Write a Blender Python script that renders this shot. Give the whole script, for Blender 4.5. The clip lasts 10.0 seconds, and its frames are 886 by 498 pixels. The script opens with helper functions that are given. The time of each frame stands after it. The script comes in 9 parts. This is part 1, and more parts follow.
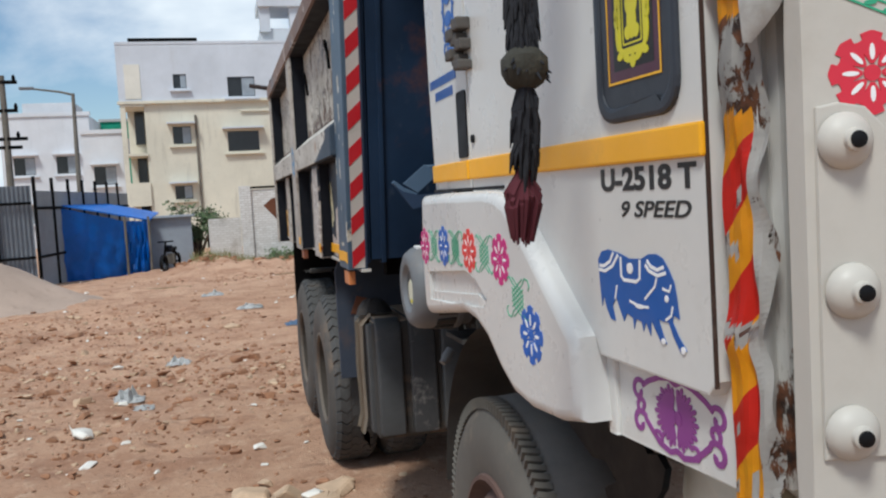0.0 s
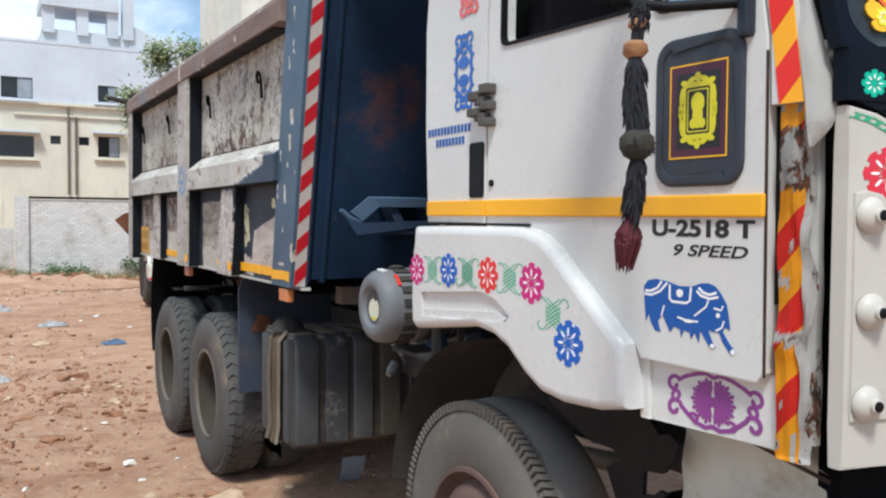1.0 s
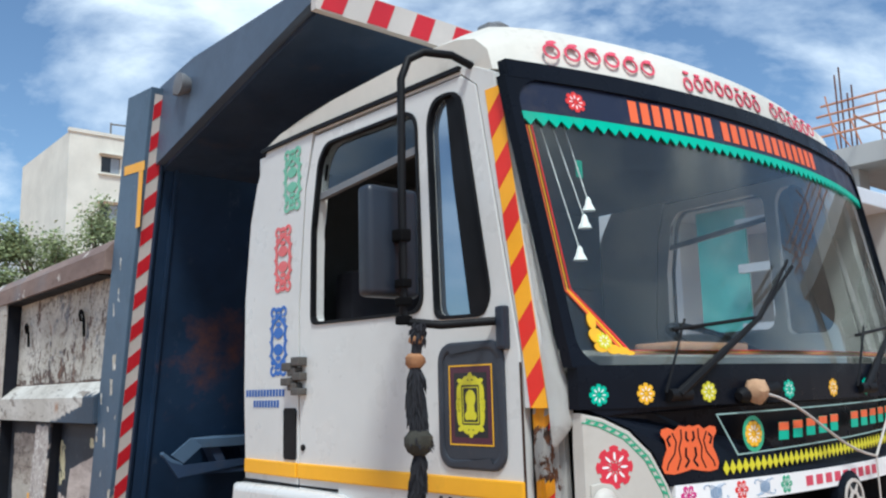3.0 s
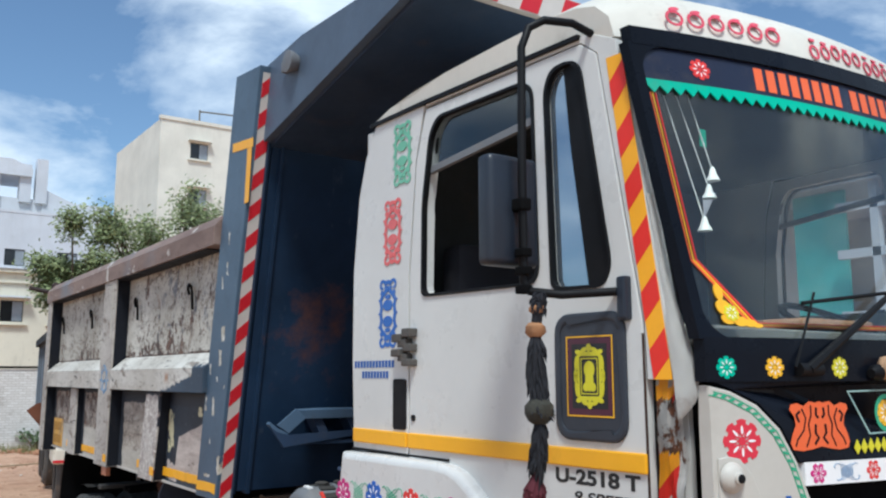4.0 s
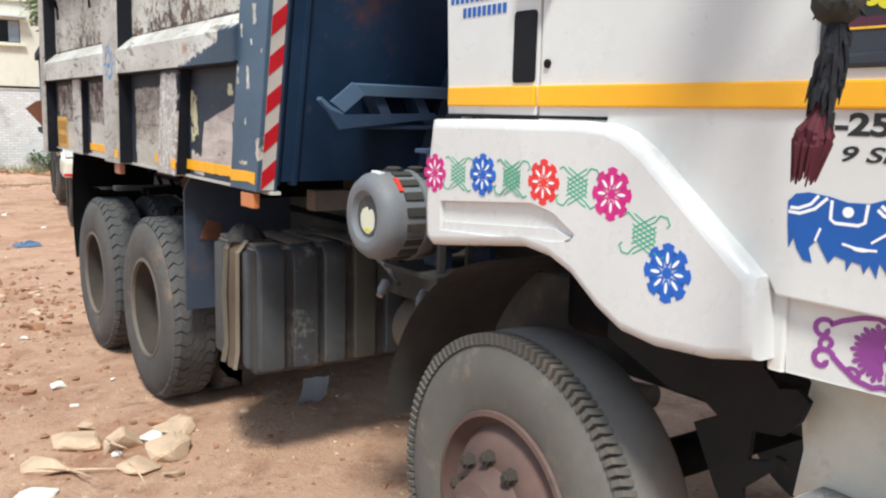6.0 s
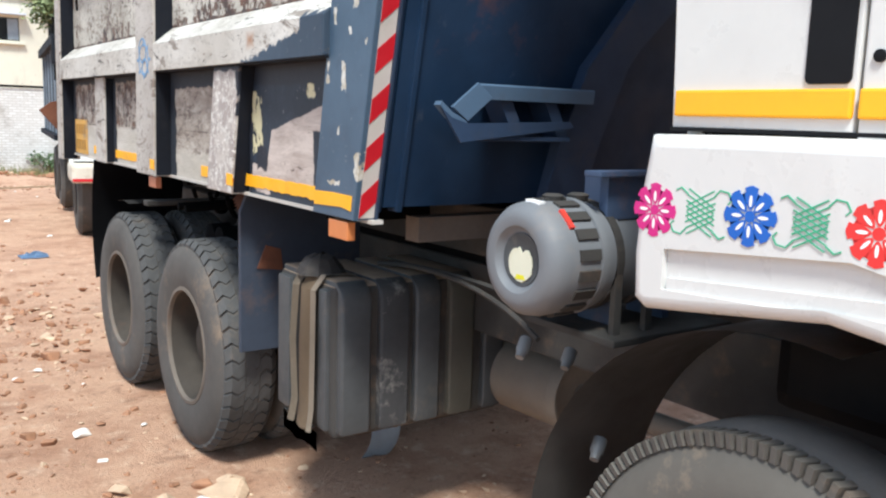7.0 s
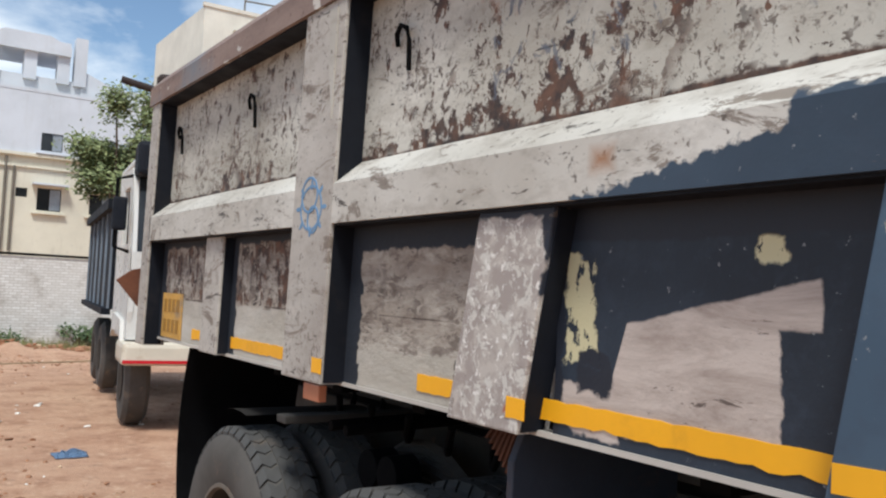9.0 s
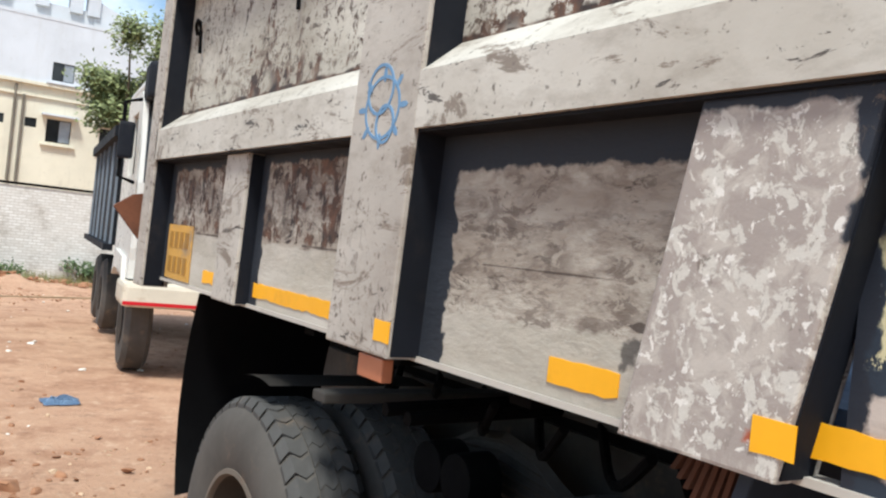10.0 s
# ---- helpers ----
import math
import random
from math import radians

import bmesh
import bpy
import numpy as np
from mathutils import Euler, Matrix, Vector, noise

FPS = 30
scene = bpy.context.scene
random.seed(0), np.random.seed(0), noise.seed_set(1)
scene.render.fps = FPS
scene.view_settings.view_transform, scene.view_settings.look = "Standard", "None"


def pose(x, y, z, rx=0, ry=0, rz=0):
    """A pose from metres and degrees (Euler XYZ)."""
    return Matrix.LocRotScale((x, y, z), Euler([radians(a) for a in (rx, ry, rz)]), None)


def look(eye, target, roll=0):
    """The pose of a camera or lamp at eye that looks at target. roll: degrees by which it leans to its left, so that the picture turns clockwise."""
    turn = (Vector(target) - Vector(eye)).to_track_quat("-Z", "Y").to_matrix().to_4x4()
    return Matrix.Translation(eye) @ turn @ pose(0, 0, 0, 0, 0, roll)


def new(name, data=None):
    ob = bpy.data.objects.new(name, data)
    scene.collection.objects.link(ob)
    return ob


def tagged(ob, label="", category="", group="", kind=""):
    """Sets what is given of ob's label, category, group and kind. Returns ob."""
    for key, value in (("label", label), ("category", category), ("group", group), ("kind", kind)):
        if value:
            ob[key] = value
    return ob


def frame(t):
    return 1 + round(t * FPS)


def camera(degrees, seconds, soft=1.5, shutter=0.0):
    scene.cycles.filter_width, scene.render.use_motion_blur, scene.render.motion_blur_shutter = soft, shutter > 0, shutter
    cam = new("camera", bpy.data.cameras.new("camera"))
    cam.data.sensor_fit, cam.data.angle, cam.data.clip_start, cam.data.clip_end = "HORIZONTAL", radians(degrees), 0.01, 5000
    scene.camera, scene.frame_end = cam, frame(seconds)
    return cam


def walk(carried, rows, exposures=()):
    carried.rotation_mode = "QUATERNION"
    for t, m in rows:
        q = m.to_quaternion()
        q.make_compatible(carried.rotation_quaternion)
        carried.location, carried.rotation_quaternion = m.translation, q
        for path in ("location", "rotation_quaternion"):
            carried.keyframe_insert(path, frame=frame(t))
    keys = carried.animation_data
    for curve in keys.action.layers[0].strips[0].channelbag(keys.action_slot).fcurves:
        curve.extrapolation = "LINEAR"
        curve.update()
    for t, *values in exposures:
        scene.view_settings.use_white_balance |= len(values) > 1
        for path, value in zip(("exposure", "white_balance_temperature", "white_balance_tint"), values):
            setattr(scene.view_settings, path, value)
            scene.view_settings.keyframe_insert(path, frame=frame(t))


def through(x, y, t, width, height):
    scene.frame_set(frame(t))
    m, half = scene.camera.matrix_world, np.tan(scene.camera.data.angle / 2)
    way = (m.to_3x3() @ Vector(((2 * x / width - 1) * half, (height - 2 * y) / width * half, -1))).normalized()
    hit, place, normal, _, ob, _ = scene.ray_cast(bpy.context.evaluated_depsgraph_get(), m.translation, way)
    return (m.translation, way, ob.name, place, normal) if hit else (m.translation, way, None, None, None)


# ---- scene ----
cam = camera(54.8, 10.0, 2.2)
PATH = [
    (0, (0.062, 0.514, 1.657), (0.559, 2.448, 1.527), -3.3),
    (0.5, (-0.436, 0.434, 1.653), (0.375, 2.26, 1.561), -1.5),
    (1, (-0.751, 0.372, 1.685), (0.227, 2.115, 1.611), 0.4),
    (1.5, (-0.829, 0.187, 1.722), (0.232, 1.88, 1.632), 0.5),
    (2, (-0.869, 0.081, 1.825), (0.313, 1.693, 1.876), 1.1),
    (2.5, (-0.867, 0.029, 1.91), (0.406, 1.55, 2.166), -0.2),
    (2.7, (-0.865, 0.029, 1.958), (0.427, 1.525, 2.264), -1.0),
    (3.8, (-0.923, 0.073, 2.003), (0.242, 1.663, 2.342), -1.1),
    (4, (-0.951, 0.108, 1.94), (0.183, 1.729, 2.234), -0.1),
    (4.5, (-0.88, 0.187, 1.774), (0.248, 1.836, 1.857), 0.6),
    (5, (-0.832, 0.313, 1.663), (0.333, 1.935, 1.556), 1.5),
    (5.5, (-0.754, 0.648, 1.641), (0.387, 2.272, 1.39), 1.2),
    (5.7, (-0.738, 0.802, 1.662), (0.392, 2.427, 1.377), 1.2),
    (6.8, (-0.699, 1.714, 1.643), (0.42, 3.341, 1.326), 1.8),
    (7, (-0.699, 1.896, 1.67), (0.435, 3.516, 1.368), 1.8),
    (7.5, (-0.696, 2.303, 1.629), (0.485, 3.9, 1.397), 2.2),
    (8, (-0.7, 2.692, 1.668), (0.598, 4.213, 1.661), 2.5),
    (8.5, (-0.605, 3.232, 1.741), (0.651, 4.779, 1.906), 2.4),
    (9, (-0.643, 3.729, 1.645), (0.456, 5.397, 1.752), 2.8),
    (9.5, (-0.551, 4.154, 1.586), (0.511, 5.847, 1.656), 5.0),
    (10, (-0.397, 4.58, 1.591), (0.695, 6.255, 1.597), 6.1),
]
EXPOSURES = [(0.0, -0.37, 6000, 4), (0.6, -0.12, 5950, 4), (1.5, 0.16, 5850, 3), (2.0, 0.24, 5750, 2), (2.5, 0.08, 5700, 2), (4.0, -0.16, 5700, 2), (4.5, -0.06, 5900, 3), (5.0, 0.17, 6000, 3), (5.5, 0.27, 6150, 3), (6.5, 0.46, 6050, 4), (7.0, 0.56, 5950, 4), (7.5, 0.82, 5850, 4), (8.0, 0.97, 5750, 3), (8.5, 0.3, 5950, 4), (9.0, -0.1, 6200, 6), (9.5, 0.14, 6300, 7), (10.0, 0.31, 6300, 4)]
walk(cam, [(t, look(eye, target, roll)) for t, eye, target, roll in PATH], EXPOSURES)

# ---- light ----
world = bpy.data.worlds.new("sky")
scene.world = world
world.use_nodes = True
SUN_EL, SUN_AZ = 58.0, 215.0


def build_sky():
    nt = world.node_tree
    n, l = nt.nodes, nt.links
    n.clear()
    out = n.new("ShaderNodeOutputWorld")
    bg = n.new("ShaderNodeBackground")
    bg.inputs["Strength"].default_value = 0.14
    sky = n.new("ShaderNodeTexSky")
    sky.sky_type = "NISHITA"
    sky.sun_disc = False
    sky.sun_elevation = radians(SUN_EL)
    sky.sun_rotation = radians(SUN_AZ)
    sky.air_density, sky.dust_density, sky.ozone_density = 1.0, 0.6, 1.5
    tc = n.new("ShaderNodeTexCoord")
    mp = n.new("ShaderNodeMapping")
    mp.inputs["Scale"].default_value = (1.0, 1.0, 2.3)
    l.new(tc.outputs["Generated"], mp.inputs["Vector"])
    big = n.new("ShaderNodeTexNoise")
    big.inputs["Scale"].default_value = 3.1
    big.inputs["Detail"].default_value = 9
    big.inputs["Roughness"].default_value = 0.56
    big.inputs["Distortion"].default_value = 0.25
    l.new(mp.outputs["Vector"], big.inputs["Vector"])
    ramp = n.new("ShaderNodeValToRGB")
    ramp.color_ramp.elements[0].position, ramp.color_ramp.elements[1].position = 0.43, 0.62
    l.new(big.outputs["Fac"], ramp.inputs["Fac"])
    soft = n.new("ShaderNodeTexNoise")
    soft.inputs["Scale"].default_value = 7.0
    soft.inputs["Detail"].default_value = 6
    l.new(mp.outputs["Vector"], soft.inputs["Vector"])
    shade = n.new("ShaderNodeValToRGB")
    shade.color_ramp.elements[0].color = (5.4, 6.0, 7.0, 1)
    shade.color_ramp.elements[1].color = (8.6, 8.8, 9.1, 1)
    shade.color_ramp.elements[0].position, shade.color_ramp.elements[1].position = 0.3, 0.62
    l.new(soft.outputs["Fac"], shade.inputs["Fac"])
    mix = n.new("ShaderNodeMix")
    mix.data_type = "RGBA"
    l.new(ramp.outputs["Color"], mix.inputs["Factor"])
    l.new(sky.outputs["Color"], mix.inputs["A"])
    l.new(shade.outputs["Color"], mix.inputs["B"])
    l.new(mix.outputs["Result"], bg.inputs["Color"])
    l.new(bg.outputs["Background"], out.inputs["Surface"])


build_sky()
sun = new("sun", bpy.data.lights.new("sun", "SUN"))
sun.data.energy, sun.data.angle, sun.data.color = 3.9, radians(12), (1.0, 0.955, 0.89)
_az = radians(SUN_AZ)
_dir = Vector((math.sin(_az) * math.cos(radians(SUN_EL)), math.cos(_az) * math.cos(radians(SUN_EL)), math.sin(radians(SUN_EL))))
sun.matrix_world = look((_dir * 40)[:], (0, 0, 0))


# ---- materials ----
class Nodes:
    """A small helper round one node material, in object coordinates (metres)."""

    def __init__(self, name):
        self.mat = bpy.data.materials.new(name)
        self.mat.use_nodes = True
        self.nt = self.mat.node_tree
        self.b = self.nt.nodes["Principled BSDF"]
        self.tc = self.nt.nodes.new("ShaderNodeTexCoord")

    def link(self, a, b):
        self.nt.links.new(a, b)

    def coords(self, scale=(1, 1, 1)):
        m = self.nt.nodes.new("ShaderNodeMapping")
        m.inputs["Scale"].default_value = scale
        self.link(self.tc.outputs["Object"], m.inputs["Vector"])
        return m.outputs["Vector"]

    def noise(self, scale, detail=5, rough=0.6, stretch=(1, 1, 1), distort=0.0):
        t = self.nt.nodes.new("ShaderNodeTexNoise")
        t.inputs["Scale"].default_value = scale
        t.inputs["Detail"].default_value = detail
        t.inputs["Roughness"].default_value = rough
        t.inputs["Distortion"].default_value = distort
        self.link(self.coords(stretch), t.inputs["Vector"])
        return t.outputs["Fac"]

    def voronoi(self, scale, stretch=(1, 1, 1), feature="F1"):
        t = self.nt.nodes.new("ShaderNodeTexVoronoi")
        t.inputs["Scale"].default_value = scale
        t.feature = feature
        self.link(self.coords(stretch), t.inputs["Vector"])
        return t.outputs["Distance"]

    def ramp(self, fac, lo, hi, a=0.0, b=1.0):
        r = self.nt.nodes.new("ShaderNodeMapRange")
        r.inputs["From Min"].default_value, r.inputs["From Max"].default_value = lo, hi
        r.inputs["To Min"].default_value, r.inputs["To Max"].default_value = a, b
        self.link(fac, r.inputs["Value"])
        return r.outputs["Result"]

    def math(self, op, a, b=None):
        m = self.nt.nodes.new("ShaderNodeMath")
        m.operation = op
        for i, v in enumerate((a, b)):
            if v is None:
                continue
            if isinstance(v, (int, float)):
                m.inputs[i].default_value = v
            else:
                self.link(v, m.inputs[i])
        return m.outputs[0]

    def mix(self, fac, a, b, mode="MIX"):
        m = self.nt.nodes.new("ShaderNodeMix")
        m.data_type = "RGBA"
        m.blend_type = mode
        for key, v in (("Factor", fac), ("A", a), ("B", b)):
            s = m.inputs[key] if key == "Factor" else [q for q in m.inputs if q.name == key and q.type == "RGBA"][0]
            if isinstance(v, (int, float)):
                s.default_value = v
            elif isinstance(v, tuple):
                s.default_value = (*v, 1)
            else:
                self.link(v, s)
        return [q for q in m.outputs if q.type == "RGBA"][0]

    def xyz(self):
        s = self.nt.nodes.new("ShaderNodeSeparateXYZ")
        self.link(self.tc.outputs["Object"], s.inputs[0])
        return s.outputs

    def patch(self, y0, y1, z0, z1, amp=0.05, scale=14, edge=0.004, detail=6):
        """1 inside a box of the y-z plane with ragged edges."""
        o = self.xyz()
        dy = self.math("SUBTRACT", self.math("ABSOLUTE", self.math("SUBTRACT", o[1], (y0 + y1) / 2)), (y1 - y0) / 2)
        dz = self.math("SUBTRACT", self.math("ABSOLUTE", self.math("SUBTRACT", o[2], (z0 + z1) / 2)), (z1 - z0) / 2)
        d = self.math("MAXIMUM", dy, dz)
        rag = self.math("MULTIPLY", self.math("SUBTRACT", self.noise(scale, detail, 0.6), 0.5), amp * 2)
        return self.ramp(self.math("ADD", d, rag), edge, -edge)

    def any(self, *masks):
        out = masks[0]
        for k in masks[1:]:
            out = self.math("MAXIMUM", out, k)
        return out

    def bump(self, fac, strength=0.3, dist=0.01):
        b = self.nt.nodes.new("ShaderNodeBump")
        b.inputs["Strength"].default_value, b.inputs["Distance"].default_value = strength, dist
        self.link(fac, b.inputs["Height"])
        self.link(b.outputs["Normal"], self.b.inputs["Normal"])

    def done(self, color=None, rough=None, metal=None):
        for key, v in (("Base Color", color), ("Roughness", rough), ("Metallic", metal)):
            if v is None:
                continue
            if isinstance(v, tuple):
                self.b.inputs[key].default_value = (*v, 1)
            elif isinstance(v, (int, float)):
                self.b.inputs[key].default_value = v
            else:
                self.link(v, self.b.inputs[key])
        return self.mat


def lin(r, g, b):
    """Linear colour from 0-255 values."""
    return tuple(((c / 255 + 0.055) / 1.055) ** 2.4 if c > 10 else c / 255 / 12.92 for c in (r, g, b))


def aged(name, color, rough=0.5, spread=0.12, dirt=(0.12, 0.09, 0.06), dirt_amount=0.25, metal=0.0, grain=40, big=1.6, bump=0.05, gloss=0.5):
    """Plain paint, plastic or rubber with blotches, fine grain and dust."""
    m = Nodes(name)
    lo = tuple(c * (1 - spread) for c in color)
    hi = tuple(min(1, c * (1 + spread)) for c in color)
    base = m.mix(m.ramp(m.noise(big, 6), 0.35, 0.65), lo, hi)
    base = m.mix(m.ramp(m.noise(grain, 4, 0.7), 0.4, 0.75, 0, 0.35), base, lo)
    spots = m.ramp(m.noise(5.5, 8, 0.7), 0.56, 0.74, 0, dirt_amount)
    base = m.mix(spots, base, dirt)
    m.bump(m.noise(grain * 2, 4), bump, 0.004)
    m.b.inputs["Specular IOR Level"].default_value = gloss
    return m.done(base, m.ramp(m.noise(9, 5), 0.3, 0.7, max(0.05, rough - 0.1), min(1, rough + 0.12)), metal)


WHITE = aged("white_paint", lin(207, 205, 200), 0.32, 0.05, (0.3, 0.25, 0.2), 0.16, bump=0.02)
FENDER_WHITE = aged("fibreglass_white", lin(207, 205, 201), 0.3, 0.04, (0.35, 0.3, 0.25), 0.12, bump=0.02)
# duller copy of the fibreglass white: dirt and the panel's shade together
CORNER_WHITE = aged("dull_corner_white", lin(190, 184, 174), 0.45, 0.06, (0.33, 0.27, 0.2), 0.2, bump=0.02, gloss=0.3)
BLACK = aged("black_plastic", (0.005, 0.005, 0.006), 0.55, 0.3, (0.05, 0.04, 0.03), 0.06, gloss=0.2)
GLOSS_BLACK = aged("black_gloss", (0.005, 0.0065, 0.011), 0.3, 0.3, (0.05, 0.04, 0.035), 0.03, gloss=0.1)
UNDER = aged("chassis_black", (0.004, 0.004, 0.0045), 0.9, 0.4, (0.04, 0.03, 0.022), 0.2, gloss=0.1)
NAVY = aged("navy_paint", lin(42, 58, 80), 0.5, 0.25, (0.14, 0.09, 0.06), 0.3)
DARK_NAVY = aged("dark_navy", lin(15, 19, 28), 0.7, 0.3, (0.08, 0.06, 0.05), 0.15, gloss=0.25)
RUBBER = aged("tyre_rubber", lin(78, 74, 70), 0.85, 0.25, lin(150, 125, 100), 0.45, grain=30, bump=0.2)
RUBBER_DUSTY = aged("dusty_tyre_rubber", lin(97, 92, 85), 0.9, 0.2, lin(160, 138, 114), 0.5, grain=30, bump=0.2)
RIM = aged("rim_steel", lin(66, 60, 54), 0.85, 0.3, lin(96, 70, 54), 0.4, gloss=0.2)
YELLOW = aged("yellow_tape", lin(240, 172, 20), 0.45, 0.08, lin(140, 100, 40), 0.3)
RED = aged("red_tape", lin(190, 24, 38), 0.4, 0.1, lin(90, 30, 30), 0.2)
BRIGHT_RED = aged("bright_red_tape", lin(222, 42, 28), 0.4, 0.1, lin(120, 40, 30), 0.25)
SILVER = aged("silver_tape", lin(196, 188, 180), 0.4, 0.08, lin(120, 105, 95), 0.3)
ORANGE = aged("orange_tape", lin(246, 172, 22), 0.4, 0.08, lin(140, 100, 40), 0.25)
RUST = aged("rust", lin(96, 58, 40), 0.9, 0.35, lin(60, 40, 32), 0.6, bump=0.4)
FILTER_GREY = aged("filter_plastic", lin(110, 112, 115), 0.6, 0.12, lin(150, 130, 110), 0.3)
CHARM_BLACK = aged("black_yarn", (0.012, 0.012, 0.016), 0.95, 0.3, (0.05, 0.05, 0.05), 0.2)
MAROON = aged("maroon_yarn", lin(88, 32, 42), 0.95, 0.25, (0.05, 0.02, 0.02), 0.2)


def weathered_side():
    """Tipper side: old grey-white paint, chipped to rust-brown and slate."""
    m = Nodes("weathered_grey_paint")
    grey = m.mix(m.ramp(m.noise(1.3, 6, stretch=(1, 1, 0.6)), 0.35, 0.65), lin(170, 164, 154), lin(200, 196, 188))
    grey = m.mix(m.ramp(m.noise(9, 8, 0.7, (1, 0.5, 1.6)), 0.5, 0.75, 0, 0.6), grey, lin(138, 126, 114))
    chip = m.ramp(m.noise(7, 10, 0.72, (1, 0.8, 1), 0.6), 0.585, 0.615)
    zone = m.ramp(m.noise(1.1, 3), 0.42, 0.6)
    chip = m.math("MULTIPLY", chip, zone)
    brown = m.mix(m.ramp(m.noise(22, 6), 0.4, 0.6), lin(66, 48, 42), lin(118, 80, 58))
    base = m.mix(chip, grey, brown)
    flecks = m.ramp(m.noise(34, 5, 0.6), 0.66, 0.7)
    base = m.mix(flecks, base, lin(70, 58, 52))
    m.bump(m.math("SUBTRACT", m.noise(30, 5), chip), 0.25, 0.006)
    return m.done(base, 0.65)


SIDE_GREY = weathered_side()


def grey_paint(m, lo=lin(168, 162, 150), hi=lin(208, 204, 194)):
    """Old grey-white paint with stains; returns its colour."""
    base = m.mix(m.ramp(m.noise(1.3, 6), 0.35, 0.65), lo, hi)
    base = m.mix(m.ramp(m.noise(9, 8, 0.72, (1, 0.6, 1.4)), 0.48, 0.72, 0, 0.6), base, lin(132, 122, 110))
    base = m.mix(m.ramp(m.noise(6, 9, 0.78, (1, 0.5, 1.2), 0.7), 0.565, 0.60, 0, 0.8), base, lin(112, 98, 86))
    base = m.mix(m.ramp(m.noise(14, 9, 0.75, (1, 0.4, 1.6), 0.5), 0.61, 0.63, 0, 0.9), base, lin(58, 50, 46))
    return m.mix(m.ramp(m.noise(40, 5, 0.6), 0.62, 0.68, 0, 0.8), base, lin(86, 76, 68))


def rusty(m):
    return m.mix(m.ramp(m.noise(18, 6), 0.38, 0.62), lin(52, 43, 41), lin(106, 76, 60))


def flakes(m, scale, level, zone, z0, z1, stretch=(1, 1, 1)):
    """Small sharp-edged chips that gather in some places."""
    chips = m.ramp(m.noise(scale, 12, 0.76, stretch, 0.5), level, level + 0.012)
    return m.math("MULTIPLY", chips, m.ramp(m.noise(zone, 4, 0.6), z0, z1))


def chipped_side():
    """Upper side skin: grey paint flaking to brown, most along its foot and round the hooks."""
    m = Nodes("chipped_grey_paint")
    base = grey_paint(m)
    z = m.xyz()[2]
    low = m.ramp(z, 2.06, 2.3, 0.085, 0.0)
    n1 = m.math("ADD", m.noise(11, 10, 0.72, (1, 1, 0.8), 0.25), low)
    chip = m.math("MULTIPLY", m.ramp(n1, 0.572, 0.585), m.ramp(m.noise(2.3, 3), 0.40, 0.50))
    chip2 = m.ramp(m.noise(15, 8, 0.7, (1, 1, 0.5), 0.4), 0.61, 0.625)
    foot = m.patch(4.0, 9.0, 1.9, 2.075, 0.03, 9)
    base = m.mix(m.any(chip, chip2, foot), base, rusty(m))
    base = m.mix(flakes(m, 40, 0.55, 3.5, 0.42, 0.56, (1, 0.8, 0.8)), base, lin(84, 70, 62))
    blue = m.math("MULTIPLY", m.ramp(m.noise(11, 8, 0.7, (1, 1, 0.6), 0.5), 0.57, 0.6), m.patch(4.5, 5.5, 2.15, 2.6, 0.12, 4))
    base = m.mix(m.math("MULTIPLY", blue, 0.75), base, lin(92, 98, 110))
    rust = m.ramp(m.noise(3.2, 7, 0.6), 0.66, 0.74, 0, 0.75)
    base = m.mix(rust, base, lin(160, 96, 54))
    m.bump(m.math("SUBTRACT", m.noise(30, 5), chip), 0.3, 0.006)
    return m.done(base, 0.7)


SIDE_CHIPPED = chipped_side()


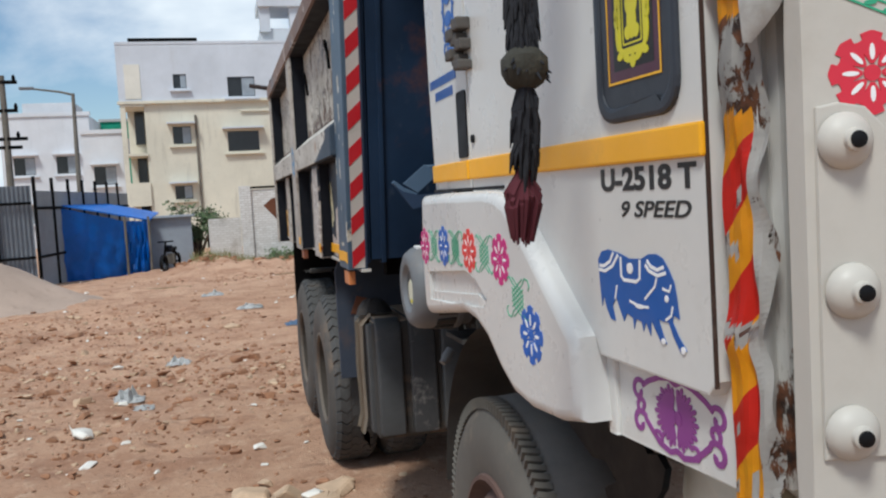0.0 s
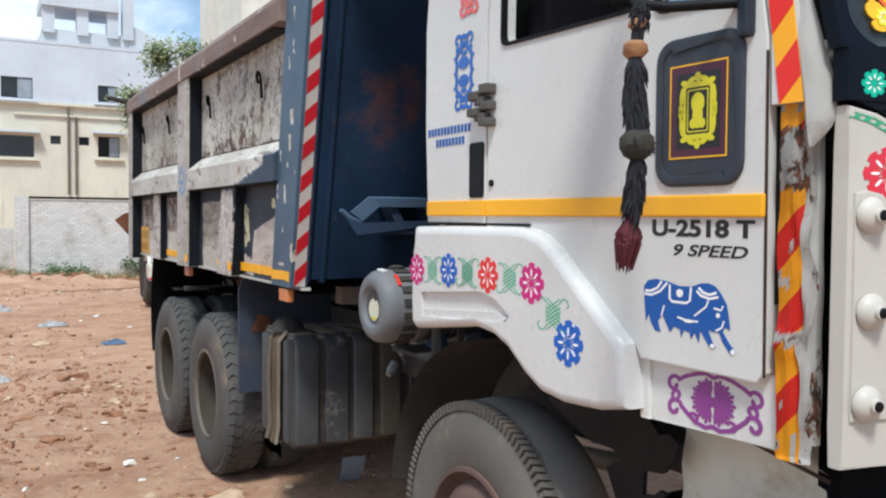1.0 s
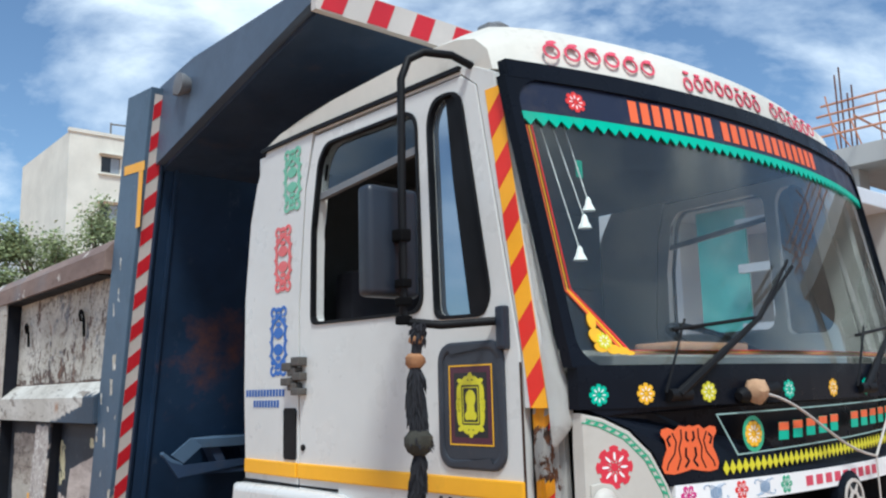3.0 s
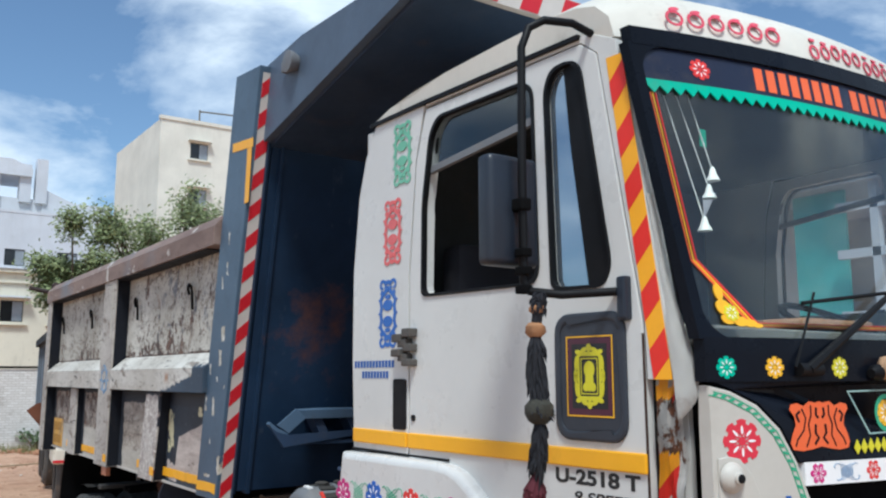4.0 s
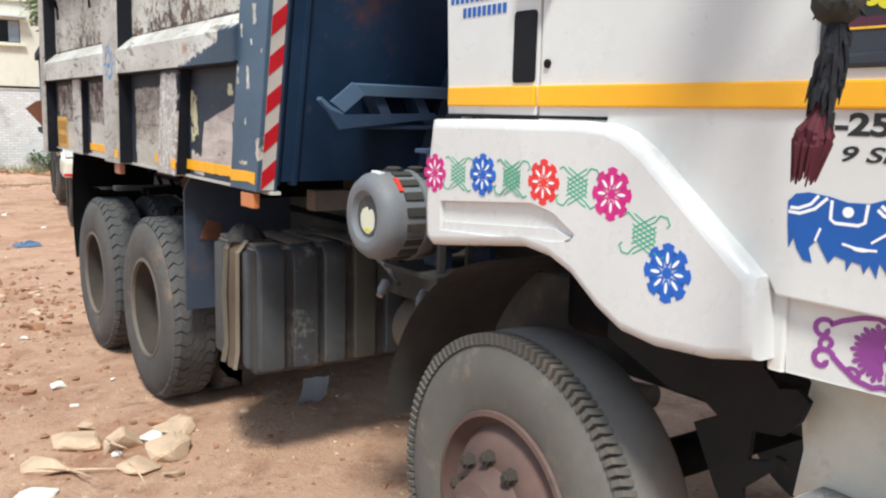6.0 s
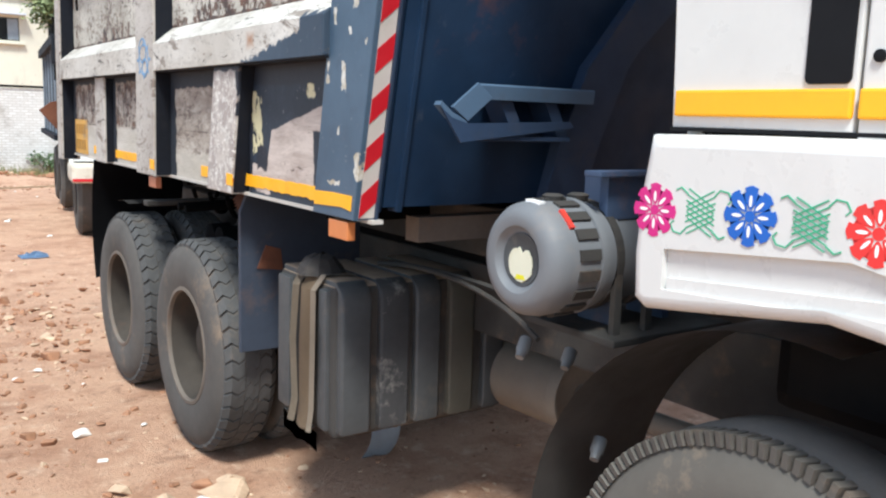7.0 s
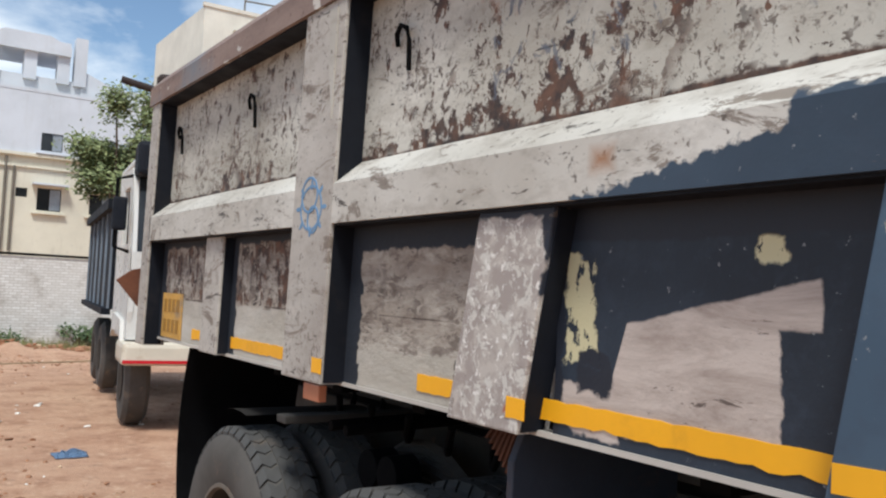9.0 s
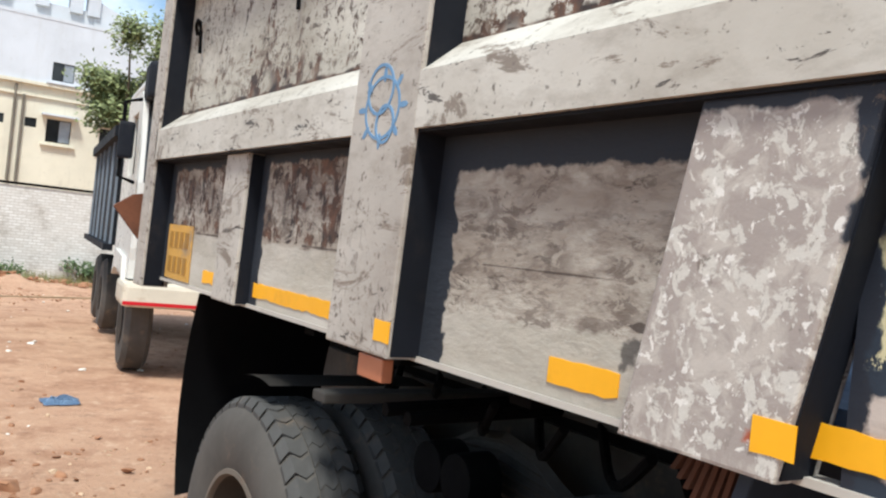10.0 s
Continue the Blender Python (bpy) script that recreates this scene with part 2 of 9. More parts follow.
def bare_panel():
    """Lower panels: rubbed grey-brown, flaking along the side, dark paint splashed beside the posts, dark paint and
    beam shade along the top.
    """
    m = Nodes("rubbed_grey_panel")
    base = m.mix(m.ramp(m.noise(2.2, 8, 0.68, (1, 0.4, 1.8)), 0.36, 0.64), lin(146, 134, 122), lin(192, 185, 174))
    base = m.mix(m.ramp(m.noise(18, 10, 0.76, (1, 0.35, 1.2), 0.6), 0.46, 0.62, 0, 0.75), base, lin(118, 105, 95))
    base = m.mix(m.math("MULTIPLY", flakes(m, 19, 0.53, 4.5, 0.40, 0.58, (1, 0.5, 1.1)), 0.8), base, lin(104, 92, 84))
    base = m.mix(m.math("MULTIPLY", flakes(m, 40, 0.56, 3.0, 0.42, 0.60, (1, 0.45, 1.2)), 0.8), base, lin(74, 64, 58))
    base = m.mix(m.ramp(m.noise(11, 8, 0.7, (1, 0.5, 1)), 0.56, 0.66, 0, 0.5), base, lin(200, 193, 182))
    pale = m.patch(4.0, 9.0, 1.30, 1.475, 0.07, 5)
    smooth = m.mix(m.ramp(m.noise(5, 7, 0.65, (1, 0.4, 1.5)), 0.4, 0.65), lin(178, 172, 160), lin(196, 191, 182))
    base = m.mix(m.math("MULTIPLY", pale, 0.75), base, smooth)
    behind = m.patch(6.4, 8.6, 1.565, 1.92, 0.02, 9)
    base = m.mix(m.math("MULTIPLY", behind, flakes(m, 15, 0.50, 2.5, 0.36, 0.46, (1, 1, 0.8))), base, rusty(m))
    base = m.mix(m.math("MULTIPLY", m.patch(6.4, 8.6, 1.30, 1.555, 0.02, 9), 0.7), base, smooth)
    scratch = m.any(m.patch(5.62, 6.02, 1.572, 1.575, 0.008, 7, 0.0012), m.patch(6.5, 6.95, 1.560, 1.566, 0.006, 10, 0.002), m.patch(7.5, 8.0, 1.556, 1.561, 0.006, 10, 0.002), m.patch(5.5, 5.62, 1.50, 1.502, 0.03, 9, 0.001))
    base = m.mix(m.math("MULTIPLY", scratch, 0.85), base, lin(62, 50, 44))
    blot = m.any(m.patch(5.565, 5.60, 1.43, 1.475, 0.03, 22), m.patch(5.51, 5.53, 1.39, 1.41, 0.02, 22))
    base = m.mix(m.math("MULTIPLY", blot, 0.8), base, lin(62, 58, 58))
    # beside posts: splashed paint; along the top: paint plus the beam's shadow, coloured in
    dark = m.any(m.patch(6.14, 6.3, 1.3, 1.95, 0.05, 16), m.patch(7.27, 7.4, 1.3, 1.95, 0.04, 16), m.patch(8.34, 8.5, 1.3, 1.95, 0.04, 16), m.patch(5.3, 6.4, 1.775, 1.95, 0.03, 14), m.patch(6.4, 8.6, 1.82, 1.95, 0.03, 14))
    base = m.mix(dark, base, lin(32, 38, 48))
    m.bump(m.math("ADD", m.noise(26, 9, 0.74, (1, 0.4, 1)), m.noise(5, 4, 0.5, (1, 0.5, 1))), 0.5, 0.01)
    return m.done(base, 0.75)


BARE = bare_panel()


def slate(m, lo=lin(60, 80, 99), hi=lin(80, 100, 119)):
    blue = m.mix(m.ramp(m.noise(1.2, 6), 0.35, 0.65), lo, hi)
    blue = m.mix(m.ramp(m.noise(14, 8, 0.7), 0.5, 0.75, 0, 0.45), blue, lin(54, 64, 80))
    return m.mix(m.ramp(m.noise(60, 4, 0.6), 0.68, 0.7, 0, 0.6), blue, lin(150, 152, 154))


def blue_post():
    """Corner post: slate-blue paint with white flakes where it has peeled."""
    m = Nodes("slate_blue_paint")
    base = slate(m)
    spots = [(4.198, 2.147, 0.022, 0.038), (4.225, 2.029, 0.014, 0.034), (4.356, 1.977, 0.008, 0.026), (4.296, 1.789, 0.013, 0.044), (4.404, 1.805, 0.009, 0.032), (4.259, 1.925, 0.005, 0.01), (4.163, 1.89, 0.006, 0.01), (4.33, 1.62, 0.005, 0.01), (4.205, 1.515, 0.017, 0.042), (4.17, 2.47, 0.008, 0.03), (4.23, 2.40, 0.008, 0.03), (4.16, 2.62, 0.006, 0.03), (4.30, 2.60, 0.006, 0.025), (4.36, 1.455, 0.04, 0.005)]
    flake = m.any(*[m.patch(y - a, y + a, z - b, z + b, 0.024, 38, 0.002) for y, z, a, b in spots])
    base = m.mix(flake, base, m.mix(m.ramp(m.noise(30, 5), 0.4, 0.6), lin(206, 204, 196), lin(170, 160, 140)))
    m.bump(m.math("SUBTRACT", 1.0, flake), 0.3, 0.003)
    return m.done(base, 0.5)


BLUE = blue_post()
CANOPY_BLUE = aged("canopy_slate", lin(78, 92, 110), 0.5, 0.12, lin(60, 66, 76), 0.4)


def blue_low():
    """First lower panel: slate blue over grey, worn through in one wide patch, cream beside the post."""
    m = Nodes("slate_blue_panel")
    # corner post's slate made darker: the recessed panel's shade is in the colour
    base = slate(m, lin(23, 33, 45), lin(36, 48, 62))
    grey = m.mix(m.ramp(m.noise(13, 9, 0.74, (1, 0.25, 1.3), 0.5), 0.42, 0.66), lin(194, 181, 172), lin(152, 137, 128))
    grey = m.mix(m.ramp(m.noise(20, 7, 0.7, (1, 0.3, 1.1), 1.2), 0.63, 0.66, 0, 0.9), grey, lin(80, 66, 60))
    y, z = m.xyz()[1], m.xyz()[2]
    top = m.math("SUBTRACT", m.math("ADD", 1.615, m.math("MULTIPLY", m.math("SUBTRACT", 4.95, y), 0.21)), m.math("MULTIPLY", m.math("MAXIMUM", 0.0, m.math("SUBTRACT", y, 4.985)), 3.0))
    top = m.math("ADD", top, m.math("MULTIPLY", m.math("SUBTRACT", m.noise(6, 8, 0.6), 0.5), 0.035))
    under = m.ramp(m.math("SUBTRACT", z, top), 0.003, -0.003)
    body = m.any(m.patch(4.62, 5.05, 1.385, 1.76, 0.045, 7, 0.003, 9), m.patch(4.552, 4.66, 1.615, 1.76, 0.012, 12, 0.003, 9))
    worn = m.any(m.math("MULTIPLY", under, body), m.patch(5.0, 5.2, 1.36, 1.47, 0.06, 8))
    base = m.mix(worn, base, grey)
    cream = m.any(m.patch(5.075, 5.165, 1.52, 1.74, 0.06, 10, 0.003, 9), m.patch(4.62, 4.68, 1.735, 1.78, 0.03, 18))
    holes = m.ramp(m.noise(24, 7, 0.7, (1, 1, 0.6)), 0.55, 0.57)
    base = m.mix(m.math("MULTIPLY", cream, m.math("SUBTRACT", 1.0, holes)), base, lin(204, 196, 158))
    # the strip along the top includes the beam's shadow as colour
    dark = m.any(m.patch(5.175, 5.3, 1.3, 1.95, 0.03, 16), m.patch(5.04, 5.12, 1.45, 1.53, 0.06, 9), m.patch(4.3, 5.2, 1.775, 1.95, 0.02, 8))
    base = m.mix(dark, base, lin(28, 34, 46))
    m.bump(m.math("SUBTRACT", m.noise(24, 6, 0.7), cream), 0.3, 0.006)
    return m.done(base, 0.6)


BLUE_LOW = blue_low()


def beam_paint():
    """Middle beam: grey paint, slate blue below and ahead where it was touched up, a rust spot."""
    m = Nodes("beam_grey_paint")
    base = grey_paint(m, lin(182, 176, 166), lin(208, 204, 196))
    o = m.xyz()
    slope = m.math("SUBTRACT", o[2], m.math("MULTIPLY", m.math("SUBTRACT", 5.05, o[1]), 0.17))
    rag = m.math("MULTIPLY", m.math("SUBTRACT", m.noise(16, 7, 0.6), 0.5), 0.09)
    under = m.ramp(m.math("ADD", slope, rag), 1.866, 1.858)
    front = m.patch(4.2, 4.56, 1.8, 2.0, 0.04, 12)
    # slate here is a darkened copy of the post's, shade included
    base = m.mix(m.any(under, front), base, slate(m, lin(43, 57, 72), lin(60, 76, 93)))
    spot = m.patch(4.965, 5.01, 1.92, 1.95, 0.008, 20, 0.022)
    base = m.mix(spot, base, lin(150, 98, 52))
    stain = m.ramp(m.noise(7, 8, 0.7, (1, 0.2, 1.5), 0.3), 0.62, 0.66, 0, 0.8)
    base = m.mix(stain, base, lin(104, 90, 80))
    m.bump(m.noise(30, 6), 0.2, 0.005)
    return m.done(base, 0.62)


BEAM_PAINT = beam_paint()


def post_paint(name, flaky):
    m = Nodes(name)
    base = grey_paint(m, lin(160, 152, 144), lin(186, 180, 172))
    if flaky:
        base = m.mix(m.ramp(m.noise(13, 8, 0.66, distort=0.6), 0.47, 0.60), lin(158, 148, 142), lin(184, 176, 168))
        base = m.mix(m.ramp(m.noise(24, 8, 0.66, distort=0.5), 0.53, 0.56, 0, 0.85), base, lin(204, 200, 192))
        base = m.mix(m.ramp(m.noise(38, 7, 0.66, distort=0.4), 0.59, 0.61, 0, 0.9), base, lin(222, 218, 212))
        # dark front edge; the band across the head paints in the beam's shade
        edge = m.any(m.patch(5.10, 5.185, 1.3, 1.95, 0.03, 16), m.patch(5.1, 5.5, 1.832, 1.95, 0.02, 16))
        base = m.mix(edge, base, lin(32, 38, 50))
        base = m.mix(m.patch(5.17, 5.3, 1.385, 1.40, 0.02, 20), base, lin(160, 84, 60))
    base = m.mix(m.ramp(m.noise(12, 9, 0.74), 0.63, 0.66, 0, 0.8), base, lin(98, 84, 76))
    base = m.mix(flakes(m, 38, 0.56, 3.0, 0.45, 0.6, (1, 1, 0.7)), base, lin(92, 80, 72))
    m.bump(m.noise(28, 7, 0.7), 0.3, 0.006)
    return m.done(base, 0.7)


POST_PAINT, PATCHY_POST = post_paint("post_grey_paint", False), post_paint("flaking_post_paint", True)


def rail_paint():
    m = Nodes("rail_brown_grey")
    base = m.mix(m.ramp(m.noise(3, 8, 0.7, (1, 0.3, 1)), 0.4, 0.6), lin(112, 92, 84), lin(140, 120, 110))
    base = m.mix(m.ramp(m.noise(1.3, 5), 0.5, 0.62), base, lin(116, 116, 120))
    base = m.mix(m.ramp(m.noise(6, 7, 0.6), 0.63, 0.66), base, lin(190, 184, 176))
    base = m.mix(m.ramp(m.noise(20, 6, 0.7), 0.6, 0.66, 0, 0.8), base, lin(84, 60, 50))
    m.bump(m.noise(26, 6), 0.3, 0.006)
    return m.done(base, 0.75)


RAIL_PAINT = rail_paint()
RAIL_EDGE = aged("pale_edge_paint", lin(186, 180, 172), 0.6, 0.12, lin(96, 72, 60), 0.6)
STEP_BLUE = aged("step_blue_grey", lin(76, 97, 120), 0.5, 0.12, lin(70, 66, 64), 0.3)
FADED_BLUE = aged("faded_blue_ink", lin(104, 142, 178), 0.6, 0.15, lin(170, 164, 158), 0.7, grain=60)
TREAD = aged("tread_rubber", lin(70, 69, 68), 0.85, 0.25, lin(140, 118, 96), 0.35, bump=0.2)
CROWN = aged("tyre_crown", lin(122, 117, 111), 0.9, 0.25, lin(120, 106, 94), 0.4, bump=0.2, gloss=0.2)


def headboard():
    m = Nodes("headboard_navy")
    base = m.mix(m.ramp(m.noise(1.4, 7), 0.35, 0.65), lin(20, 37, 58), lin(35, 56, 82))
    o = m.xyz()
    near = m.math("MULTIPLY", m.ramp(m.math("ABSOLUTE", m.math("SUBTRACT", o[0], 1.05)), 0.10, 0.38, 1.0, 0.0), m.ramp(m.math("ABSOLUTE", m.math("SUBTRACT", o[2], 2.2)), 0.10, 0.45, 1.0, 0.0))
    rust = m.ramp(m.math("ADD", m.noise(5, 9, 0.66), m.math("MULTIPLY", near, 0.20)), 0.67, 0.84, 0, 0.6)
    base = m.mix(rust, base, lin(104, 66, 52))
    base = m.mix(m.ramp(m.noise(16, 8, 0.7, (1, 1, 0.4)), 0.62, 0.76, 0, 0.45), base, lin(88, 94, 104))
    m.bump(m.noise(22, 5), 0.15, 0.005)
    m.b.inputs["Specular IOR Level"].default_value = 0.22
    return m.done(base, m.ramp(m.noise(6, 6), 0.35, 0.65, 0.42, 0.65))


HEADBOARD = headboard()
STIFFENER_BLUE = aged("stiffener_slate", lin(42, 58, 82), 0.6, 0.2, lin(80, 72, 68), 0.35, gloss=0.3)


def soil():
    m = Nodes("dry_reddish_soil")
    base = m.mix(m.ramp(m.noise(0.35, 6), 0.3, 0.7), lin(184, 142, 114), lin(208, 168, 138))
    base = m.mix(m.ramp(m.noise(1.5, 10, 0.74), 0.47, 0.62, 0, 0.75), base, lin(158, 112, 84))
    base = m.mix(m.ramp(m.noise(4.5, 10, 0.76, distort=0.4), 0.55, 0.65, 0, 0.6), base, lin(126, 88, 66))
    base = m.mix(m.ramp(m.noise(7, 9, 0.72), 0.54, 0.68, 0, 0.7), base, lin(220, 188, 160))
    base = m.mix(m.ramp(m.noise(42, 7, 0.72), 0.56, 0.68, 0, 0.55), base, lin(98, 70, 54))
    base = m.mix(m.ramp(m.noise(75, 5, 0.65), 0.665, 0.70, 0, 0.8), base, lin(224, 204, 182))
    m.bump(m.math("ADD", m.noise(14, 9, 0.74), m.noise(60, 6, 0.7)), 0.8, 0.03)
    return m.done(base, 0.95)


SOIL = soil()


def plaster(name, color, streak=(0.3, 0.27, 0.22), amount=0.35):
    m = Nodes(name)
    lo = tuple(c * 0.86 for c in color)
    base = m.mix(m.ramp(m.noise(0.5, 6), 0.35, 0.65), lo, color)
    base = m.mix(m.ramp(m.noise(1.6, 8, 0.7, (1.5, 1.5, 0.18)), 0.55, 0.78, 0, amount), base, streak)
    base = m.mix(m.ramp(m.noise(6, 7, 0.7), 0.58, 0.75, 0, amount * 0.8), base, streak)
    m.bump(m.noise(12, 5), 0.15, 0.01)
    return m.done(base, 0.9)


CREAM = plaster("cream_plaster", lin(218, 212, 194), amount=0.6)
WALL_WHITE = plaster("white_plaster", lin(206, 210, 217), amount=0.2)


def whitewashed_brick():
    """Whitewashed brickwork: faint courses under the wash, grey stains."""
    m = Nodes("whitewashed_brick")
    t = m.nt.nodes.new("ShaderNodeTexBrick")
    t.inputs["Scale"].default_value = 1.0
    t.inputs["Brick Width"].default_value, t.inputs["Row Height"].default_value, t.inputs["Mortar Size"].default_value = 0.23, 0.085, 0.012
    t.inputs["Color1"].default_value = (*lin(218, 216, 212), 1)
    t.inputs["Color2"].default_value = (*lin(200, 196, 190), 1)
    t.inputs["Mortar"].default_value = (*lin(188, 182, 174), 1)
    swap = m.nt.nodes.new("ShaderNodeCombineXYZ")
    o = m.xyz()
    m.link(o[0], swap.inputs[0])
    m.link(o[2], swap.inputs[1])
    m.link(swap.outputs[0], t.inputs["Vector"])
    base = m.mix(m.ramp(m.noise(0.8, 8, 0.7), 0.4, 0.7, 0, 0.7), t.outputs["Color"], lin(206, 202, 196))
    base = m.mix(m.ramp(m.noise(1.4, 8, 0.72), 0.52, 0.72, 0, 0.6), base, lin(128, 116, 102))
    m.bump(m.math("SUBTRACT", 1.0, t.outputs["Fac"]), 0.4, 0.01)
    return m.done(base, 0.95)


GREY_WALL = whitewashed_brick()


def glass(name, tint=(0.6, 0.65, 0.68), rough=0.02, ior=1.5, through=1.0):
    m = Nodes(name)
    m.b.inputs["Transmission Weight"].default_value = through
    m.b.inputs["IOR"].default_value = ior
    return m.done(tint, rough)


GLASS = glass("window_glass")
# small diffuse share imitates a veil of reflection as well as dust
HAZY_GLASS = glass("dusty_hazy_windscreen", (0.62, 0.66, 0.65), 0.0, 1.42, 0.985)
FILMED_GLASS = glass("filmed_glass", (0.36, 0.43, 0.50), 0.03, 1.5, 0.2)
FILMED_GLASS.node_tree.nodes["Principled BSDF"].inputs["Metallic"].default_value = 0.75
DARK_PANE = aged("dark_pane", (0.02, 0.022, 0.025), 0.12, 0.2, (0.1, 0.1, 0.1), 0.05)


# ---- building blocks ----
ROOTS = {}


CAB_SIDES = [False]     # while set, parts are drawn in to the cab's tapering sides


def tapered(co):
    """The cab's sides draw in towards the front."""
    t = min(1.25, max(0.0, 2.72 - co.y)) * min(1.0, max(0.0, (co.z - 1.1) / 0.08))
    return Vector((co.x + (0.042 if co.x < 1.8 else -0.042) * t, co.y + 0.052 * (t / 1.13) ** 1.2, co.z))


def part(name, bm, material, parent=None, label="", smooth=False):
    me = bpy.data.meshes.new(name)
    bmesh.ops.recalc_face_normals(bm, faces=bm.faces)
    if CAB_SIDES[0]:
        for v in bm.verts:
            v.co = tapered(v.co)
    bm.to_mesh(me)
    bm.free()
    for mt in material if isinstance(material, (list, tuple)) else [material]:
        me.materials.append(mt)
    if smooth:
        for p in me.polygons:
            p.use_smooth = True
        me.set_sharp_from_angle(angle=radians(38))
    ob = new(name, me)
    if parent:
        ob.parent = parent
        ob.matrix_parent_inverse = ROOTS[parent.name].inverted() if parent.name in ROOTS else Matrix()
    if label:
        ob["label"] = label
    return ob


def thing(name, at, label, category, group="", kind=""):
    """An Empty at the base of a thing. Its parts keep world coordinates in their meshes."""
    ob = new(name)
    ob.empty_display_size = 0.2
    ob.matrix_basis = Matrix.Translation(at)
    ROOTS[ob.name] = Matrix.Translation(at)
    return tagged(ob, label, category, group, kind)


def box(bm, x0, x1, y0, y1, z0, z1, bevel=0.0, seg=2):
    vs = [bm.verts.new((x, y, z)) for x in (x0, x1) for y in (y0, y1) for z in (z0, z1)]
    fs = [(0, 1, 3, 2), (4, 6, 7, 5), (0, 4, 5, 1), (2, 3, 7, 6), (0, 2, 6, 4), (1, 5, 7, 3)]
    faces = [bm.faces.new([vs[i] for i in f]) for f in fs]
    if bevel:
        edges = list({e for f in faces for e in f.edges})
        bmesh.ops.bevel(bm, geom=edges, offset=bevel, segments=seg, affect="EDGES", profile=0.6)
    return bm


def B(*a, **k):
    return box(bmesh.new(), *a, **k)


def to3(axis, a, u, v):
    return {"x": (a, u, v), "y": (u, a, v), "z": (u, v, a)}[axis]


def slab(bm, axis, a, b, outline, holes=(), bevel=0.0, seg=2, outer=False):
    """A plate between two planes, of any outline, with holes."""
    loops = [outline, *holes]
    rings = []
    for plane in (a, b):
        edges, ring = [], []
        for loop in loops:
            vs = [bm.verts.new(to3(axis, plane, u, v)) for u, v in loop]
            ring.append(vs)
            edges += [bm.edges.new((vs[i], vs[(i + 1) % len(vs)])) for i in range(len(vs))]
        if len(loops) == 1:
            bm.faces.new(ring[0])
        else:
            bmesh.ops.triangle_fill(bm, use_beauty=True, use_dissolve=False, edges=edges)
        rings.append(ring)
    rim = []
    for loop, (ra, rb) in enumerate(zip(*rings)):
        for i in range(len(ra)):
            j = (i + 1) % len(ra)
            bm.faces.new((ra[i], ra[j], rb[j], rb[i]))
            if loop == 0 or not outer:
                rim += [bm.edges.get((ra[i], ra[j])), bm.edges.get((rb[i], rb[j]))]
    if bevel:
        bmesh.ops.bevel(bm, geom=rim, offset=bevel, segments=seg, affect="EDGES", profile=0.6)
    return bm


def S(*a, **k):
    return slab(bmesh.new(), *a, **k)


def rounded(u0, u1, v0, v1, r, n=5):
    pts = []
    for cu, cv, a0 in ((u1 - r, v1 - r, 0), (u0 + r, v1 - r, 90), (u0 + r, v0 + r, 180), (u1 - r, v0 + r, 270)):
        for i in range(n + 1):
            a = radians(a0 + 90 * i / n)
            pts.append((cu + r * math.cos(a), cv + r * math.sin(a)))
    return pts


def ring(bm, axis, a, b, cu, cv, ru, rv, w, n=28):
    """A flat oval ring between two planes."""
    o = [(cu + ru * math.cos(2 * math.pi * i / n), cv + rv * math.sin(2 * math.pi * i / n)) for i in range(n)]
    q = [(cu + (ru - w) * math.cos(2 * math.pi * i / n), cv + (rv - w) * math.sin(2 * math.pi * i / n)) for i in range(n)]
    return slab(bm, axis, a, b, o, [q])


def oval(bm, axis, a, b, cu, cv, ru, rv, n=20, turn=0.0):
    c, s = math.cos(turn), math.sin(turn)
    pts = [(ru * math.cos(2 * math.pi * i / n), rv * math.sin(2 * math.pi * i / n)) for i in range(n)]
    return slab(bm, axis, a, b, [(cu + x * c - y * s, cv + x * s + y * c) for x, y in pts])


def basis(d):
    d = Vector(d).normalized()
    s = d.cross((0, 0, 1)) if abs(d.z) < 0.95 else d.cross((1, 0, 0))
    s.normalize()
    return d, s, s.cross(d)


def lathe(bm, origin, direction, profile, seg=32, closed=False, cap=True):
    """A turned shape: profile of (distance along the axis, radius)."""
    d, s, u = basis(direction)
    o = Vector(origin)
    rings = []
    for a, r in profile:
        rings.append([bm.verts.new(o + d * a + (s * math.cos(2 * math.pi * k / seg) + u * math.sin(2 * math.pi * k / seg)) * max(r, 1e-4)) for k in range(seg)])
    pairs = list(zip(rings, rings[1:])) + ([(rings[-1], rings[0])] if closed else [])
    for ra, rb in pairs:
        for k in range(seg):
            bm.faces.new((ra[k], ra[(k + 1) % seg], rb[(k + 1) % seg], rb[k]))
    if not closed:
        if cap:
            bm.faces.new(rings[0])
        bm.faces.new(rings[-1])
    return bm


def tube(bm, pts, r, seg=8):
    pts = [Vector(p) for p in pts]
    rings = []
    for i, p in enumerate(pts):
        d = (pts[min(i + 1, len(pts) - 1)] - pts[max(i - 1, 0)])
        d, s, u = basis(d)
        if rings and s.dot(prev) < 0:
            s, u = -s, -u
        prev = s
        rr = r[i] if isinstance(r, (list, tuple)) else r
        rings.append([bm.verts.new(p + (s * math.cos(2 * math.pi * k / seg) + u * math.sin(2 * math.pi * k / seg)) * rr) for k in range(seg)])
    for ra, rb in zip(rings, rings[1:]):
        for k in range(seg):
            bm.faces.new((ra[k], ra[(k + 1) % seg], rb[(k + 1) % seg], rb[k]))
    bm.faces.new(rings[0])
    bm.faces.new(rings[-1])
    return bm


def rod(bm, a, b, r, seg=8):
    return tube(bm, [a, b], r, seg)


